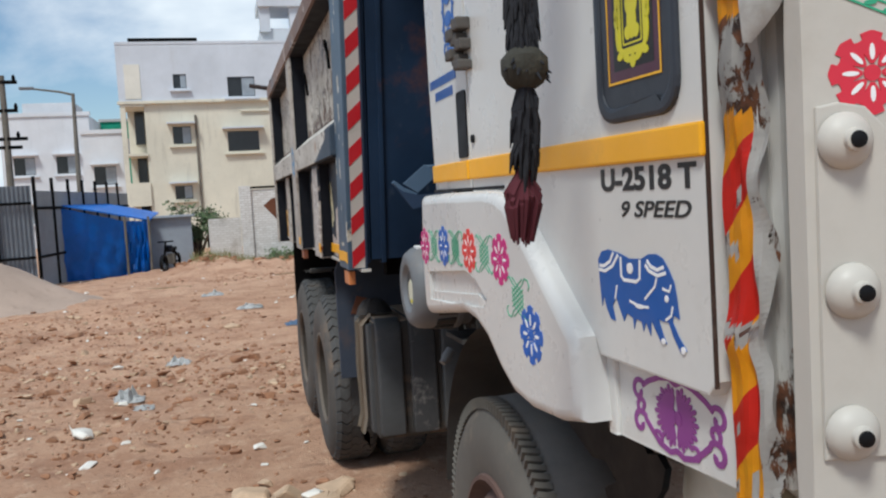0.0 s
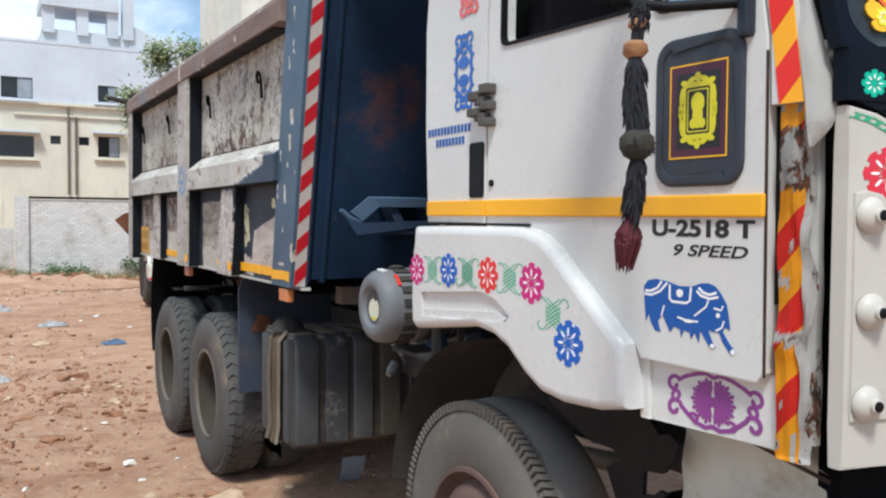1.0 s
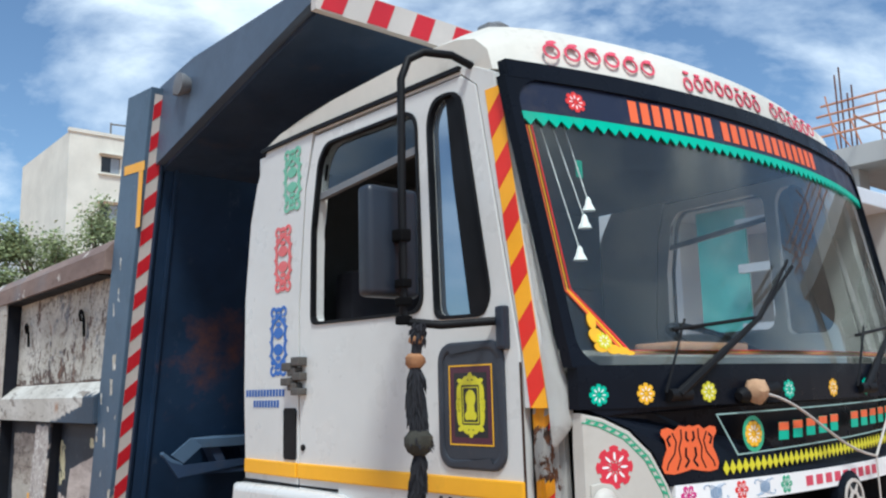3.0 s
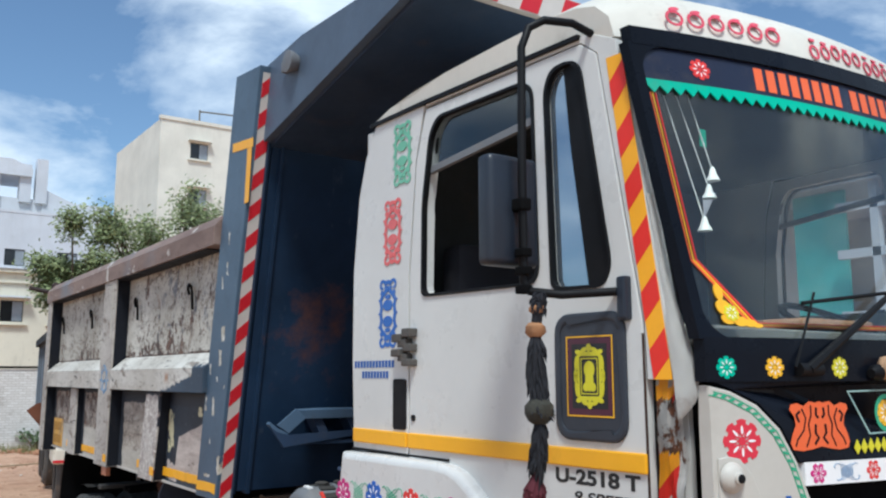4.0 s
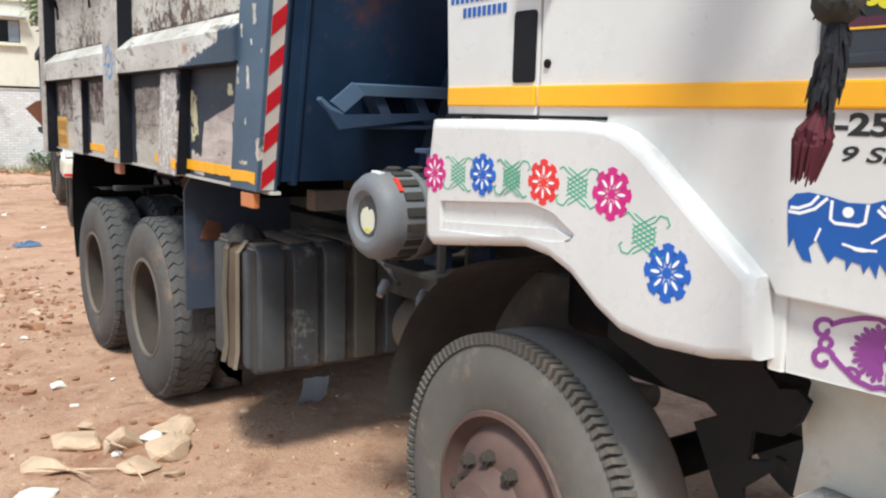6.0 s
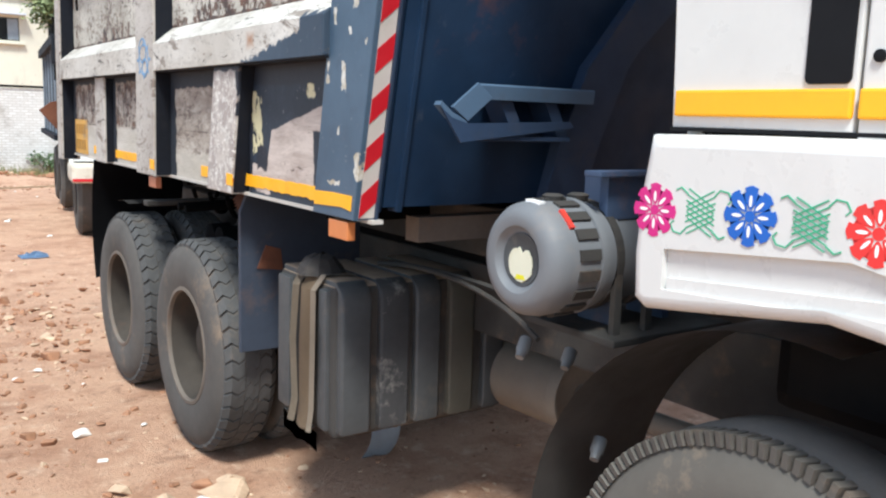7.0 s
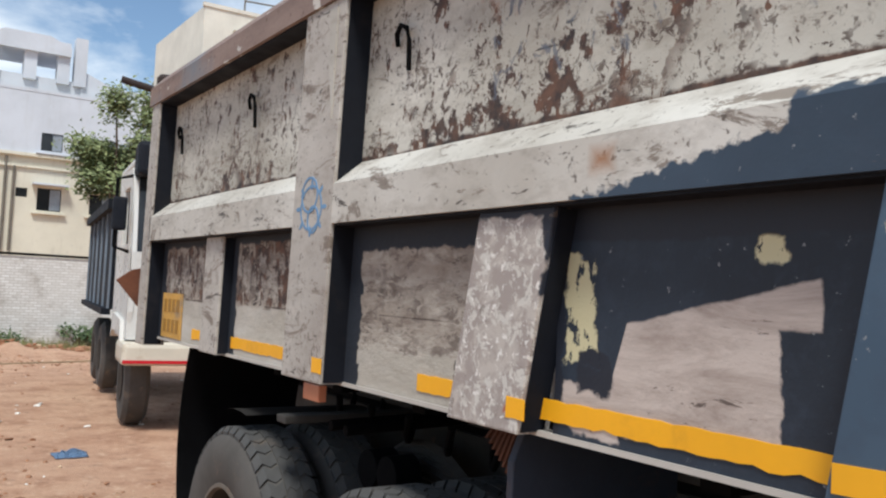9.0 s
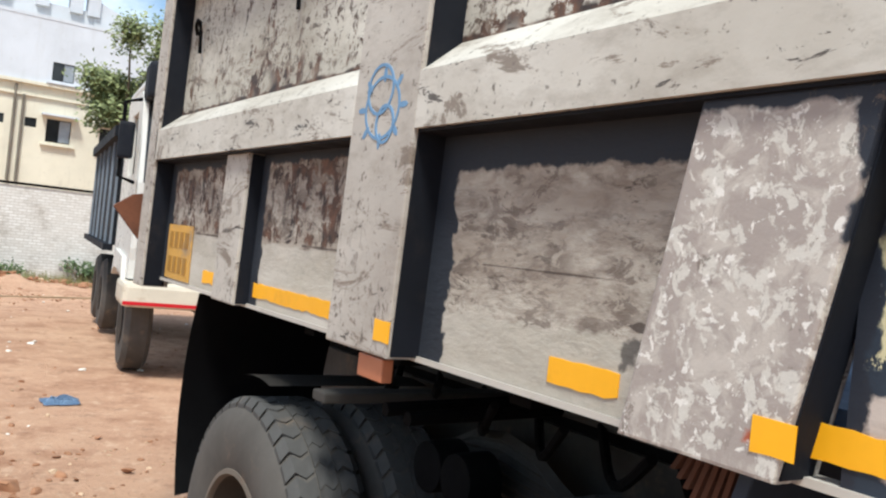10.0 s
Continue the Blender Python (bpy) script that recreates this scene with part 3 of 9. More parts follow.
def bezier(p0, p1, p2, p3, n=10):
    p0, p1, p2, p3 = (Vector(p) for p in (p0, p1, p2, p3))
    return [p0 * (1 - t) ** 3 + p1 * 3 * t * (1 - t) ** 2 + p2 * 3 * t * t * (1 - t) + p3 * t ** 3 for t in (i / n for i in range(n + 1))]


# ---- ground ----
def ground_z(x, y):
    """Level by the truck, falling a little towards the far buildings, lumpy in the open lot."""
    far = min(max((y - 14) / 18, 0), 1)
    z = -0.5 * far * far * (3 - 2 * far)
    away = min(max((0.9 - x) / 1.6, 0), 1) * min(max((y + 3) / 4, 0), 1)
    z += 0.055 * noise.noise((x * 0.7, y * 0.7, 3)) * (0.25 + 0.75 * away)
    z += 0.022 * noise.noise((x * 2.6, y * 2.6, 7)) * (0.4 + 0.6 * away)
    z += 0.008 * noise.noise((x * 9, y * 9, 1))
    rough = min(max((-0.4 - x) / 1.5, 0), 1) * min(max((y - 5) / 4, 0), 1)
    z += rough * 0.10 * abs(noise.noise((x * 0.9, y * 0.9, 11)))
    turned = min(max((0.1 - x) / 0.8, 0), 1) * min(max((y - 4.5) / 1.5, 0), 1)
    z += turned * (0.05 * max(0.0, noise.noise((x * 2.1, y * 1.6, 21))) + 0.035 * max(0.0, noise.noise((x * 4.6, y * 3.6, 23))) + 0.016 * noise.noise((x * 8.3, y * 7.1, 27)))
    heap = 0.45 * math.exp(-(((x - 0.4) / 1.5) ** 2 + ((y - 36) / 1.6) ** 2)) + 0.5 * math.exp(-(((x + 0.4) / 1.2) ** 2 + ((y - 31) / 1.5) ** 2))
    heap += 0.55 * math.exp(-(((x - 0.2) / 1.3) ** 2 + ((y - 27.5) / 1.3) ** 2)) + 0.35 * math.exp(-(((x - 2.2) / 1.6) ** 2 + ((y - 29) / 1.2) ** 2))
    return z + heap * (0.8 + 0.5 * noise.noise((x * 2.2, y * 2.2, 5)))


def spaced(lo, hi, near0, near1, step):
    vals = list(np.arange(near0, near1 + 1e-6, step))
    g, v = step, near1
    while v < hi:
        g *= 1.16
        v += g
        vals.append(min(v, hi))
    g, v = step, near0
    while v > lo:
        g *= 1.16
        v -= g
        vals.insert(0, max(v, lo))
    return vals


def build_ground():
    xs, ys = spaced(-900, 900, -4.5, 3.5, 0.075), spaced(-900, 1500, 1.5, 16.0, 0.08)
    verts = [(x, y, ground_z(x, y)) for y in ys for x in xs]
    w = len(xs)
    faces = [(j * w + i, j * w + i + 1, (j + 1) * w + i + 1, (j + 1) * w + i) for j in range(len(ys) - 1) for i in range(w - 1)]
    me = bpy.data.meshes.new("ground")
    me.from_pydata(verts, [], faces)
    me.materials.append(SOIL)
    for p in me.polygons:
        p.use_smooth = True
    tagged(new("ground", me), "dry reddish-brown bare soil lot with rubble", "ground", kind="structure")


build_ground()

# ---- tipper truck ----
BX0, BX1 = 0.56, 3.04          # body sides
CX0, CX1 = 0.715, 2.885        # cab sides
truck = thing("dump_truck", (1.80, 4.6, 0), "white-cab dump truck with weathered grey and slate-blue tipper body", "truck")


def lean(z):
    """How far the sloping front wall stands forward at a height."""
    return 4.13 - 0.19 * (z - 1.85)


HINGE_RUST = aged("hinge_dark_rust", lin(48, 38, 36), 0.9, 0.3, lin(120, 90, 74), 0.5, bump=0.4)
PLATE_YELLOW = aged("faded_plate_yellow", lin(196, 150, 70), 0.6, 0.2, lin(140, 124, 106), 1.0, grain=30)
PLATE_INK = aged("worn_brown_ink", lin(150, 110, 40), 0.6)


def tipper_body():
    box_y0, box_y1 = 4.3, 8.5
    tub = bmesh.new()
    box(tub, BX0 + 0.12, BX1 - 0.1, box_y0, box_y1, 1.38, 1.44)
    box(tub, BX1 - 0.12, BX1, 4.25, 8.55, 1.36, 2.74)
    box(tub, BX0 + 0.12, BX1 - 0.1, 8.47, 8.53, 1.36, 2.62)
    part("tub", tub, NAVY, truck, "dark navy inner walls and floor")
    fw = S("x", 0.69, BX1 - 0.09, [(lean(1.385), 1.385), (lean(3.05), 3.05), (lean(3.05) + 0.06, 3.05), (lean(1.385) + 0.06, 1.385)])
    wall = part("front_wall", fw, HEADBOARD, truck, "dark navy steel headboard with rust stains")
    # angle bars up the edge of the headboard
    for x0, x1, o in ((0.668, 0.684, 0.0), (0.732, 0.752, 0.016)):
        bm = S("x", x0, x1, [(lean(1.37) - o, 1.37), (lean(3.2) - o, 3.2), (lean(3.2) + 0.04, 3.2), (lean(1.37) + 0.04, 1.37)], bevel=0.003)
        part("edge_bar", bm, HEADBOARD, wall)
    # cranked stiffener
    bm = bmesh.new()
    k = [(1.32, 1.395), (1.35, 1.60), (1.415, 1.86), (1.475, 1.94), (1.75, 2.34), (2.20, 3.04), (2.47, 3.04), (2.03, 2.34), (1.65, 1.94), (1.605, 1.87), (1.54, 1.60), (1.51, 1.395)]
    slab(bm, "y", -0.05, 0.0, k, bevel=0.006)
    for v in bm.verts:
        v.co.y += lean(v.co.z)
    part("stiffener", bm, STIFFENER_BLUE, wall, "slate-blue cranked stiffener")
    # bent foot step welded to the headboard
    step = part("headboard_step", S("x", 0.85, 1.30, [(4.15, 1.60), (4.03, 1.606), (4.03, 1.620), (4.15, 1.614)]), STIFFENER_BLUE, truck, "blue-grey welded foot step")
    top = part("top_strip", S("x", 0.905, 1.40, [(4.03, 1.732), (4.024, 1.774), (4.03, 1.780), (4.15, 1.780), (4.15, 1.772), (4.034, 1.770), (4.036, 1.734)]), STEP_BLUE, step)
    for ob in (step, top):
        for v in ob.data.vertices:
            if v.co.x < 1.0:
                v.co.x += (v.co.y - 4.03) * 1.5
    part("sloped_strip", S("y", 4.022, 4.034, [(0.905, 1.782), (0.962, 1.738), (0.868, 1.664), (0.808, 1.706)], bevel=0.002), STEP_BLUE, step)
    part("bent_strip", S("y", 4.026, 4.06, [(0.772, 1.722), (0.765, 1.710), (0.806, 1.672), (0.866, 1.655), (0.868, 1.664), (0.812, 1.690)]), STEP_BLUE, step)
    part("low_lip", S("y", 4.020, 4.030, [(0.766, 1.704), (0.806, 1.672), (0.866, 1.655), (1.29, 1.672), (1.31, 1.650), (0.842, 1.598)], bevel=0.002), STIFFENER_BLUE, step)
    for x in (0.99, 1.18):
        part("gusset", S("y", 4.05, 4.14, [(x, 1.772), (x + 0.05, 1.772), (x + 0.13, 1.62), (x + 0.08, 1.62)]), STIFFENER_BLUE, step)
    part("upper_panel", B(BX0 + 0.095, BX0 + 0.125, 4.27, 6.26, 2.0, 2.6), SIDE_CHIPPED, truck, "grey paint chipped to rust")
    part("upper_panel", B(BX0 + 0.095, BX0 + 0.125, 6.5, 8.45, 2.0, 2.6), SIDE_CHIPPED, truck, "grey paint chipped to rust")
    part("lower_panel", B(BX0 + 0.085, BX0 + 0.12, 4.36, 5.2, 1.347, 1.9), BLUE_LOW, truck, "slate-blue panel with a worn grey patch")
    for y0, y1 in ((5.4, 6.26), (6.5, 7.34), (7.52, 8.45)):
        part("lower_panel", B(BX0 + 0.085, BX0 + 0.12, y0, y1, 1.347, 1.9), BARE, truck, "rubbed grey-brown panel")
    for y0, y1 in ((4.395, 6.22), (6.52, 8.44)):
        bm = S("y", y0, y1, [(BX0 + 0.1, 1.857), (BX0, 1.857), (BX0, 1.985), (BX0 + 0.1, 2.07)], bevel=0.006)
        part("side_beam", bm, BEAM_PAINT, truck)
        # thin dark plate under the beam, its paint and shade in one colour
        part("beam_underside_shade", B(BX0 + 0.012, BX0 + 0.094, y0 + 0.002, y1 - 0.002, 1.850, 1.8565), DARK_NAVY, truck)
    bm = S("y", 4.285, 8.56, [(BX0 + 0.12, 2.602), (BX0 - 0.01, 2.602), (BX0 - 0.01, 2.70), (BX0 + 0.04, 2.76), (BX0 + 0.12, 2.76)], bevel=0.006)
    part("top_rail", bm, RAIL_PAINT, truck, "brown-grey rusted top rail")
    # dark plates below the top rail carry its shade along with dark paint
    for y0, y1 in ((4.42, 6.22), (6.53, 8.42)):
        part("rail_underside_shade", B(BX0 + 0.006, BX0 + 0.094, y0, y1, 2.594, 2.6015), DARK_NAVY, truck)
    bm = bmesh.new()
    rod(bm, (BX0 + 0.05, 8.57, 2.70), (BX0 - 0.16, 8.6, 2.74), 0.02, 10)
    lathe(bm, (BX0 + 0.06, 8.54, 2.68), (0, 0, 1), [(0, 0.045), (0.09, 0.045), (0.11, 0.03)], 16)
    part("tailgate_hinge", bm, HINGE_RUST, truck, "rusty tailgate hinge pin")
    # posts, each with a dark flank plate: navy paint and shade in one colour
    for x0, y0, y1, z1 in ((0.0, 6.22, 6.53, 2.602), (0.02, 5.16, 5.44, 1.852), (0.03, 7.33, 7.55, 1.852), (0.0, 8.42, 8.56, 2.72)):
        foot = 1.338 if y0 < 8 else 1.30
        k = 0.2 if y0 < 5.5 else 0.04
        o = [k * (1.80 - z) for z in (foot, z1)]
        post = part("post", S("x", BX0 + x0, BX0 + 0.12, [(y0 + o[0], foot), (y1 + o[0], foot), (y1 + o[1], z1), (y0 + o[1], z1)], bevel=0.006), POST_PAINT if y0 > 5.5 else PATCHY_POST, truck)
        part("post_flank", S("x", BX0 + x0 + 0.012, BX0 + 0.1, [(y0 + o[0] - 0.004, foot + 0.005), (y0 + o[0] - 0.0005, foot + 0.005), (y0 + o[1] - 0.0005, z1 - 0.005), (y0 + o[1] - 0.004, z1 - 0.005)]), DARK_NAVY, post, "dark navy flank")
    # gusset at the head of the main post
    part("gusset_plate", S("x", BX0 - 0.006, BX0, [(6.24, 2.57), (6.30, 2.57), (6.28, 2.36), (6.25, 2.2)]), SIDE_GREY, truck)

    # corner post: a side plate and a narrow front face that carries the tape
    def rear(z):
        return lean(z) + 0.28 + 0.015 * (z - 1.34)
    bm = S("x", 0.585, 0.66, [(lean(1.345), 1.345), (lean(3.42), 3.42), (rear(3.45), 3.45), (rear(1.345), 1.345)], bevel=0.004)
    corner = part("corner_post", bm, BLUE, truck, "slate-blue corner post with flaked paint")
    part("front_trim", S("x", 0.66, 0.668, [(lean(1.345) - 0.012, 1.345), (lean(3.42) - 0.012, 3.42), (lean(3.42) + 0.05, 3.42), (lean(1.345) + 0.05, 1.345)]), NAVY, corner)
    # painted bar mark on the corner post
    bm = S("x", 0.583, 0.585, [(3.89, 3.075), (4.15, 3.10), (4.15, 3.055), (3.89, 3.03)])
    slab(bm, "x", 0.5829, 0.585, [(3.905, 3.03), (3.955, 3.035), (3.975, 2.765), (3.925, 2.765)])
    part("painted_mark", bm, YELLOW, corner)
    part("bottom_rail", B(BX0 + 0.080, BX0 + 0.12, 4.20, 8.55, 1.334, 1.3465), RAIL_EDGE, truck)
    for y0, y1, d in ((4.46, 5.25, 0.0), (5.225, 5.29, -0.064), (5.60, 5.78, 0.0), (6.56, 6.98, 0.0), (6.23, 6.30, -0.084), (6.98, 7.3, 0.0), (7.6, 7.85, 0.0)):
        n = max(2, int((y1 - y0) / 0.03))
        top = [(y0 + (y1 - y0) * i / n, 1.421 + 0.005 * noise.noise((y0 + i * 0.7, 2, 0))) for i in range(n + 1)]
        low = [(y1 - (y1 - y0) * i / n, 1.374 + 0.009 * noise.noise((y1 + i * 0.6, 5, 0))) for i in range(n + 1)]
        x = BX0 + 0.082 + d
        part("reflective_tape", S("x", x, x + 0.003, top + low), YELLOW, truck)
    bm = S("x", 0.582, 0.585, [(4.238, 1.374), (4.30, 1.382), (4.49, 1.374), (4.49, 1.420), (4.36, 1.424), (4.232, 1.422)])
    part("reflective_tape", bm, YELLOW, truck)
    plate = part("number_plate", B(BX0 + 0.078, BX0 + 0.083, 8.02, 8.36, 1.355, 1.585), PLATE_YELLOW, truck, "worn yellow number plate")
    for z, n in ((1.525, 4), (1.42, 4)):
        for i in range(n):
            bm = S("x", BX0 + 0.075, BX0 + 0.078, [(8.06 + i * 0.072, z - 0.035), (8.105 + i * 0.072, z - 0.035), (8.105 + i * 0.072, z + 0.03), (8.06 + i * 0.072, z + 0.03)])
            part("plate_bar", bm, PLATE_INK, plate)
    # tie hooks on the upper panels
    for y in (4.85, 5.93, 7.18, 8.21):
        bm = bmesh.new()
        x = BX0 + 0.085
        tube(bm, [(x, y + 0.06, 2.40), (x - 0.012, y + 0.05, 2.435), (x - 0.016, y + 0.02, 2.455), (x - 0.016, y - 0.015, 2.44), (x - 0.012, y - 0.025, 2.40), (x - 0.008, y - 0.025, 2.31)], 0.008, 8)
        part("tie_hook", bm, UNDER, truck, smooth=True)
    bm = S("y", 8.60, 8.63, [(0.45, 1.64), (0.53, 1.70), (0.62, 1.72), (0.62, 1.52), (0.57, 1.50)])
    part("tailgate_lock", bm, RUST, truck, "rusty tailgate lock plate")
    # blue ring sticker on the main post
    bm = bmesh.new()
    for k, (du, dv) in enumerate(((0, 0), (0.015, 0.045), (-0.02, -0.04))):
        ring(bm, "x", BX0 - 0.0015 - 0.0004 * k, BX0, 6.375 + du, 1.915 + dv, 0.085 - 0.02 * k, 0.078 - 0.015 * k, 0.008)
    for k in range(8):
        t = 2 * math.pi * k / 8
        oval(bm, "x", BX0 - 0.0010, BX0, 6.375 + 0.1 * math.cos(t), 1.915 + 0.08 * math.sin(t), 0.02, 0.008, 8, t)
    part("ring_sticker", bm, FADED_BLUE, truck, "faded blue ring sticker")
    # canopy over the cab
    for x in (0.64, BX1 - 0.10):
        bm = S("x", x, x + 0.04, [(3.92, 3.06), (3.87, 3.44), (3.5, 3.47), (2.5, 3.43), (2.5, 3.355)])
        part("canopy_side", bm, CANOPY_BLUE if x < 1 else NAVY, truck)
    bm = S("x", 0.68, BX1 - 0.10, [(3.93, 3.04), (2.5, 3.335), (2.5, 3.375), (3.93, 3.08)])
    part("canopy", bm, NAVY, truck, "dark navy cab guard plate")
    lip = part("canopy_lip", B(0.64, BX1 - 0.06, 2.47, 2.5, 3.32, 3.43), SILVER, truck)
    for i in range(11):
        x = 0.66 + i * 0.2
        part("stripe", S("y", 2.467, 2.47, [(x, 3.325), (x + 0.09, 3.325), (x + 0.13, 3.425), (x + 0.04, 3.425)]), RED, lip)
    lamp = bmesh.new()
    lathe(lamp, (0.64, 3.54, 3.35), (-1, 0, 0), [(0, 0.035), (0.03, 0.05), (0.05, 0.05), (0.055, 0.01)], 20)
    box(lamp, 0.61, 0.65, 3.57, 3.65, 3.33, 3.38, bevel=0.006)
    part("marker_lamp", lamp, FILTER_GREY, truck, "dusty grey marker lamp", smooth=True)
    part("side_reflector", B(0.59, 0.62, 4.27, 4.40, 1.275, 1.335, bevel=0.004), aged("orange_reflector", lin(196, 120, 70), 0.4), truck, "dull orange reflector block")
    part("side_reflector", B(BX0 + 0.02, BX0 + 0.05, 6.28, 6.40, 1.275, 1.33, bevel=0.004), aged("orange_reflector", lin(176, 110, 80), 0.4), truck, "dull orange reflector block")


def stripes():
    """Slanted red and silver tape up the front face of the corner post."""
    x0, x1, z0, z1, pitch, slope = 0.604, 0.659, 1.352, 3.39, 0.0735, 0.05

    def face(x, z, o):
        return (x, lean(z) - o, z)
    tape = None
    for base, name, step, o in ((True, "hazard_tape", z1 - z0, 0.002), (False, "stripe", pitch, 0.0035)):
        z = z0
        k = 0
        while z < z1 - 0.01:
            if base or k % 2 == 0:
                lo, hi = z, min(z + step, z1)
                lift = 0.0 if base else slope
                bm = bmesh.new()
                quad = ((x0, lo), (x1, min(lo + lift, z1)), (x1, min(hi + lift, z1)), (x0, hi))
                f = [bm.verts.new(face(x, q, o)) for x, q in quad]
                g = [bm.verts.new(face(x, q, o - 0.0014)) for x, q in quad]
                bm.faces.new(f)
                bm.faces.new(g[::-1])
                for i in range(4):
                    bm.faces.new((f[i], g[i], g[(i + 1) % 4], f[(i + 1) % 4]))
                made = part(name, bm, SILVER if base else RED, truck if base else tape)
                tape = tape or made
            z += step
            k += 1


def zigzag_tread(off, cy, r):
    """Worn lugs with wavy edges and narrow grooves, in three rows."""
    n = 44
    p = 2 * math.pi / n
    verts, faces = [], []
    for lo, hi, sh, gap in ((0.012, 0.098, 0.0, 0.40), (0.104, 0.166, 0.5, 0.46), (0.172, 0.258, 0.2, 0.40)):
        xs = [lo + (hi - lo) * q for q in (0, 0.3, 0.65, 1)]
        wave = (-0.10, 0.16, -0.12, 0.14)
        for i in range(n):
            a = (i + sh) * p
            base = len(verts)
            for x, w in zip(xs, wave):
                drop = 0.022 if x in (0.012, 0.258) else 0.0
                for side in (-gap, gap):
                    for rad in (r + 0.007 - drop, r - 0.03):
                        t = a + (w + side) * p
                        verts.append((off + x, cy + rad * math.sin(t), r + rad * math.cos(t)))
            for k in range(3):
                b = base + 4 * k
                faces += [(b, b + 2, b + 6, b + 4), (b, b + 4, b + 5, b + 1), (b + 2, b + 3, b + 7, b + 6)]
            faces += [(base, base + 1, base + 3, base + 2), (base + 12, base + 14, base + 15, base + 13)]
    bm = bmesh.new()
    vs = [bm.verts.new(v) for v in verts]
    for f in faces:
        bm.faces.new([vs[q] for q in f])
    return bm


def wheel(cx, cy, dual, name="wheel"):
    """A wheel whose outer sidewall lies at cx; the axle runs along x."""
    r, w = 0.52, 0.27
    prof = [(0.0, 0.285), (-0.012, 0.32), (-0.018, 0.40), (-0.008, 0.455), (0.012, 0.49), (0.035, 0.508), (0.05, r), (0.135, r + 0.004), (w - 0.05, r), (w - 0.012, 0.49), (w + 0.01, 0.40), (w, 0.30), (w - 0.05, 0.27), (0.05, 0.27)]
    tyres = []
    for k in range(2 if dual else 1):
        bm = bmesh.new()
        off = cx + k * 0.32
        lathe(bm, (off, cy, r), (1, 0, 0), prof, 56, closed=True)
        for f in bm.faces:
            q = f.calc_center_median()
            f.material_index = int(math.hypot(q.y - cy, q.z - r) > 0.503 and not dual)
        tyre = part("tyre", bm, RUBBER if dual else [RUBBER_DUSTY, CROWN], truck, smooth=True)
        tread = zigzag_tread(off, cy, r) if dual else bmesh.new()
        for i in range(0 if dual else 120):
            rot = Matrix.Translation((off, cy, r)) @ Matrix.Rotation(2 * math.pi * i / 120, 4, "X")
            b2 = bmesh.new()
            box(b2, 0.002, 0.05, -0.0085, 0.0085, r - 0.03, r + 0.003)
            bmesh.ops.transform(b2, matrix=rot @ Matrix.Rotation(radians(-14), 4, "Z"), verts=b2.verts)
            idx = [tread.verts.new(v.co) for v in b2.verts]
            b2.verts.index_update()
            for f in b2.faces:
                tread.faces.new([idx[v.index] for v in f.verts])
            b2.free()
        part("tread", tread, TREAD if dual else RUBBER_DUSTY, tyre)
        tyres.append(tyre)
    bm = bmesh.new()
    if dual:
        prof2 = [(0.004, 0.292), (-0.002, 0.285), (0.0, 0.272), (0.03, 0.262), (0.16, 0.245), (0.20, 0.20), (0.205, 0.13), (0.10, 0.125), (0.085, 0.10), (0.08, 0.02)]
    else:
        prof2 = [(0.0, 0.300), (-0.014, 0.294), (-0.016, 0.280), (0.012, 0.270), (0.03, 0.252), (0.004, 0.228), (-0.026, 0.19), (-0.032, 0.142), (-0.05, 0.128), (-0.10, 0.112), (-0.118, 0.075), (-0.15, 0.062), (-0.158, 0.05), (-0.16, 0.01)]
    lathe(bm, (cx, cy, r), (1, 0, 0), prof2, 48, cap=False)
    rim = part("rim", bm, RIM if dual else RIM_FRONT, truck, "rusty dark dished rim" if dual else "rust-red and grey dished rim", smooth=True)
    if dual:
        bm = bmesh.new()
        lathe(bm, (cx, cy, r), (1, 0, 0), [(0.006, 0.297), (-0.006, 0.292), (-0.008, 0.276), (0.008, 0.268), (0.02, 0.27)], 48, closed=True)
        part("rim_lip", bm, RIM_LIP, rim, smooth=True)
    for i in range(10):
        t = 2 * math.pi * i / 10 + 0.2
        rr = 0.165
        x = cx + (0.19 if dual else -0.026)
        b2 = bmesh.new()
        p = (x, cy + rr * math.cos(t), r + rr * math.sin(t))
        lathe(b2, p, (-1, 0, 0), [(0, 0.026), (0.008, 0.026), (0.010, 0.021), (0.028, 0.021), (0.031, 0.013), (0.038, 0.012)], 6)
        part("wheel_nut", b2, RIM, rim)
        if not dual:
            # solid near-black ovals stand in for the shaded hand holes
            b2 = bmesh.new()
            t += math.pi / 10
            pts = [(0.228 + 0.016 * math.cos(q), 0.03 * math.sin(q)) for q in (2 * math.pi * k / 16 for k in range(16))]
            rot = Matrix.Translation((cx, cy, r)) @ Matrix.Rotation(t, 4, "X")
            slab(b2, "x", -0.006, 0.03, pts)
            bmesh.ops.transform(b2, matrix=Matrix.Translation((0.024, 0, 0)), verts=b2.verts)
            for v in b2.verts:
                v.co.x += (v.co.y - 0.228) * 0.9
            bmesh.ops.transform(b2, matrix=rot, verts=b2.verts)
            part("hand_hole", b2, UNDER, rim)


def far_wheel(cx, cy, dual):
    """A wheel on the far side, inner sidewall seen under the chassis."""
    prof = [(0.0, 0.285), (-0.012, 0.32), (-0.018, 0.40), (0.012, 0.49), (0.05, 0.52), (0.22, 0.52), (0.26, 0.49), (0.28, 0.40), (0.27, 0.30)]
    for k in range(2 if dual else 1):
        bm = bmesh.new()
        lathe(bm, (cx - 0.32 * k, cy, 0.52), (1, 0, 0), prof, 40)
        part("tyre", bm, RUBBER, truck, smooth=True)


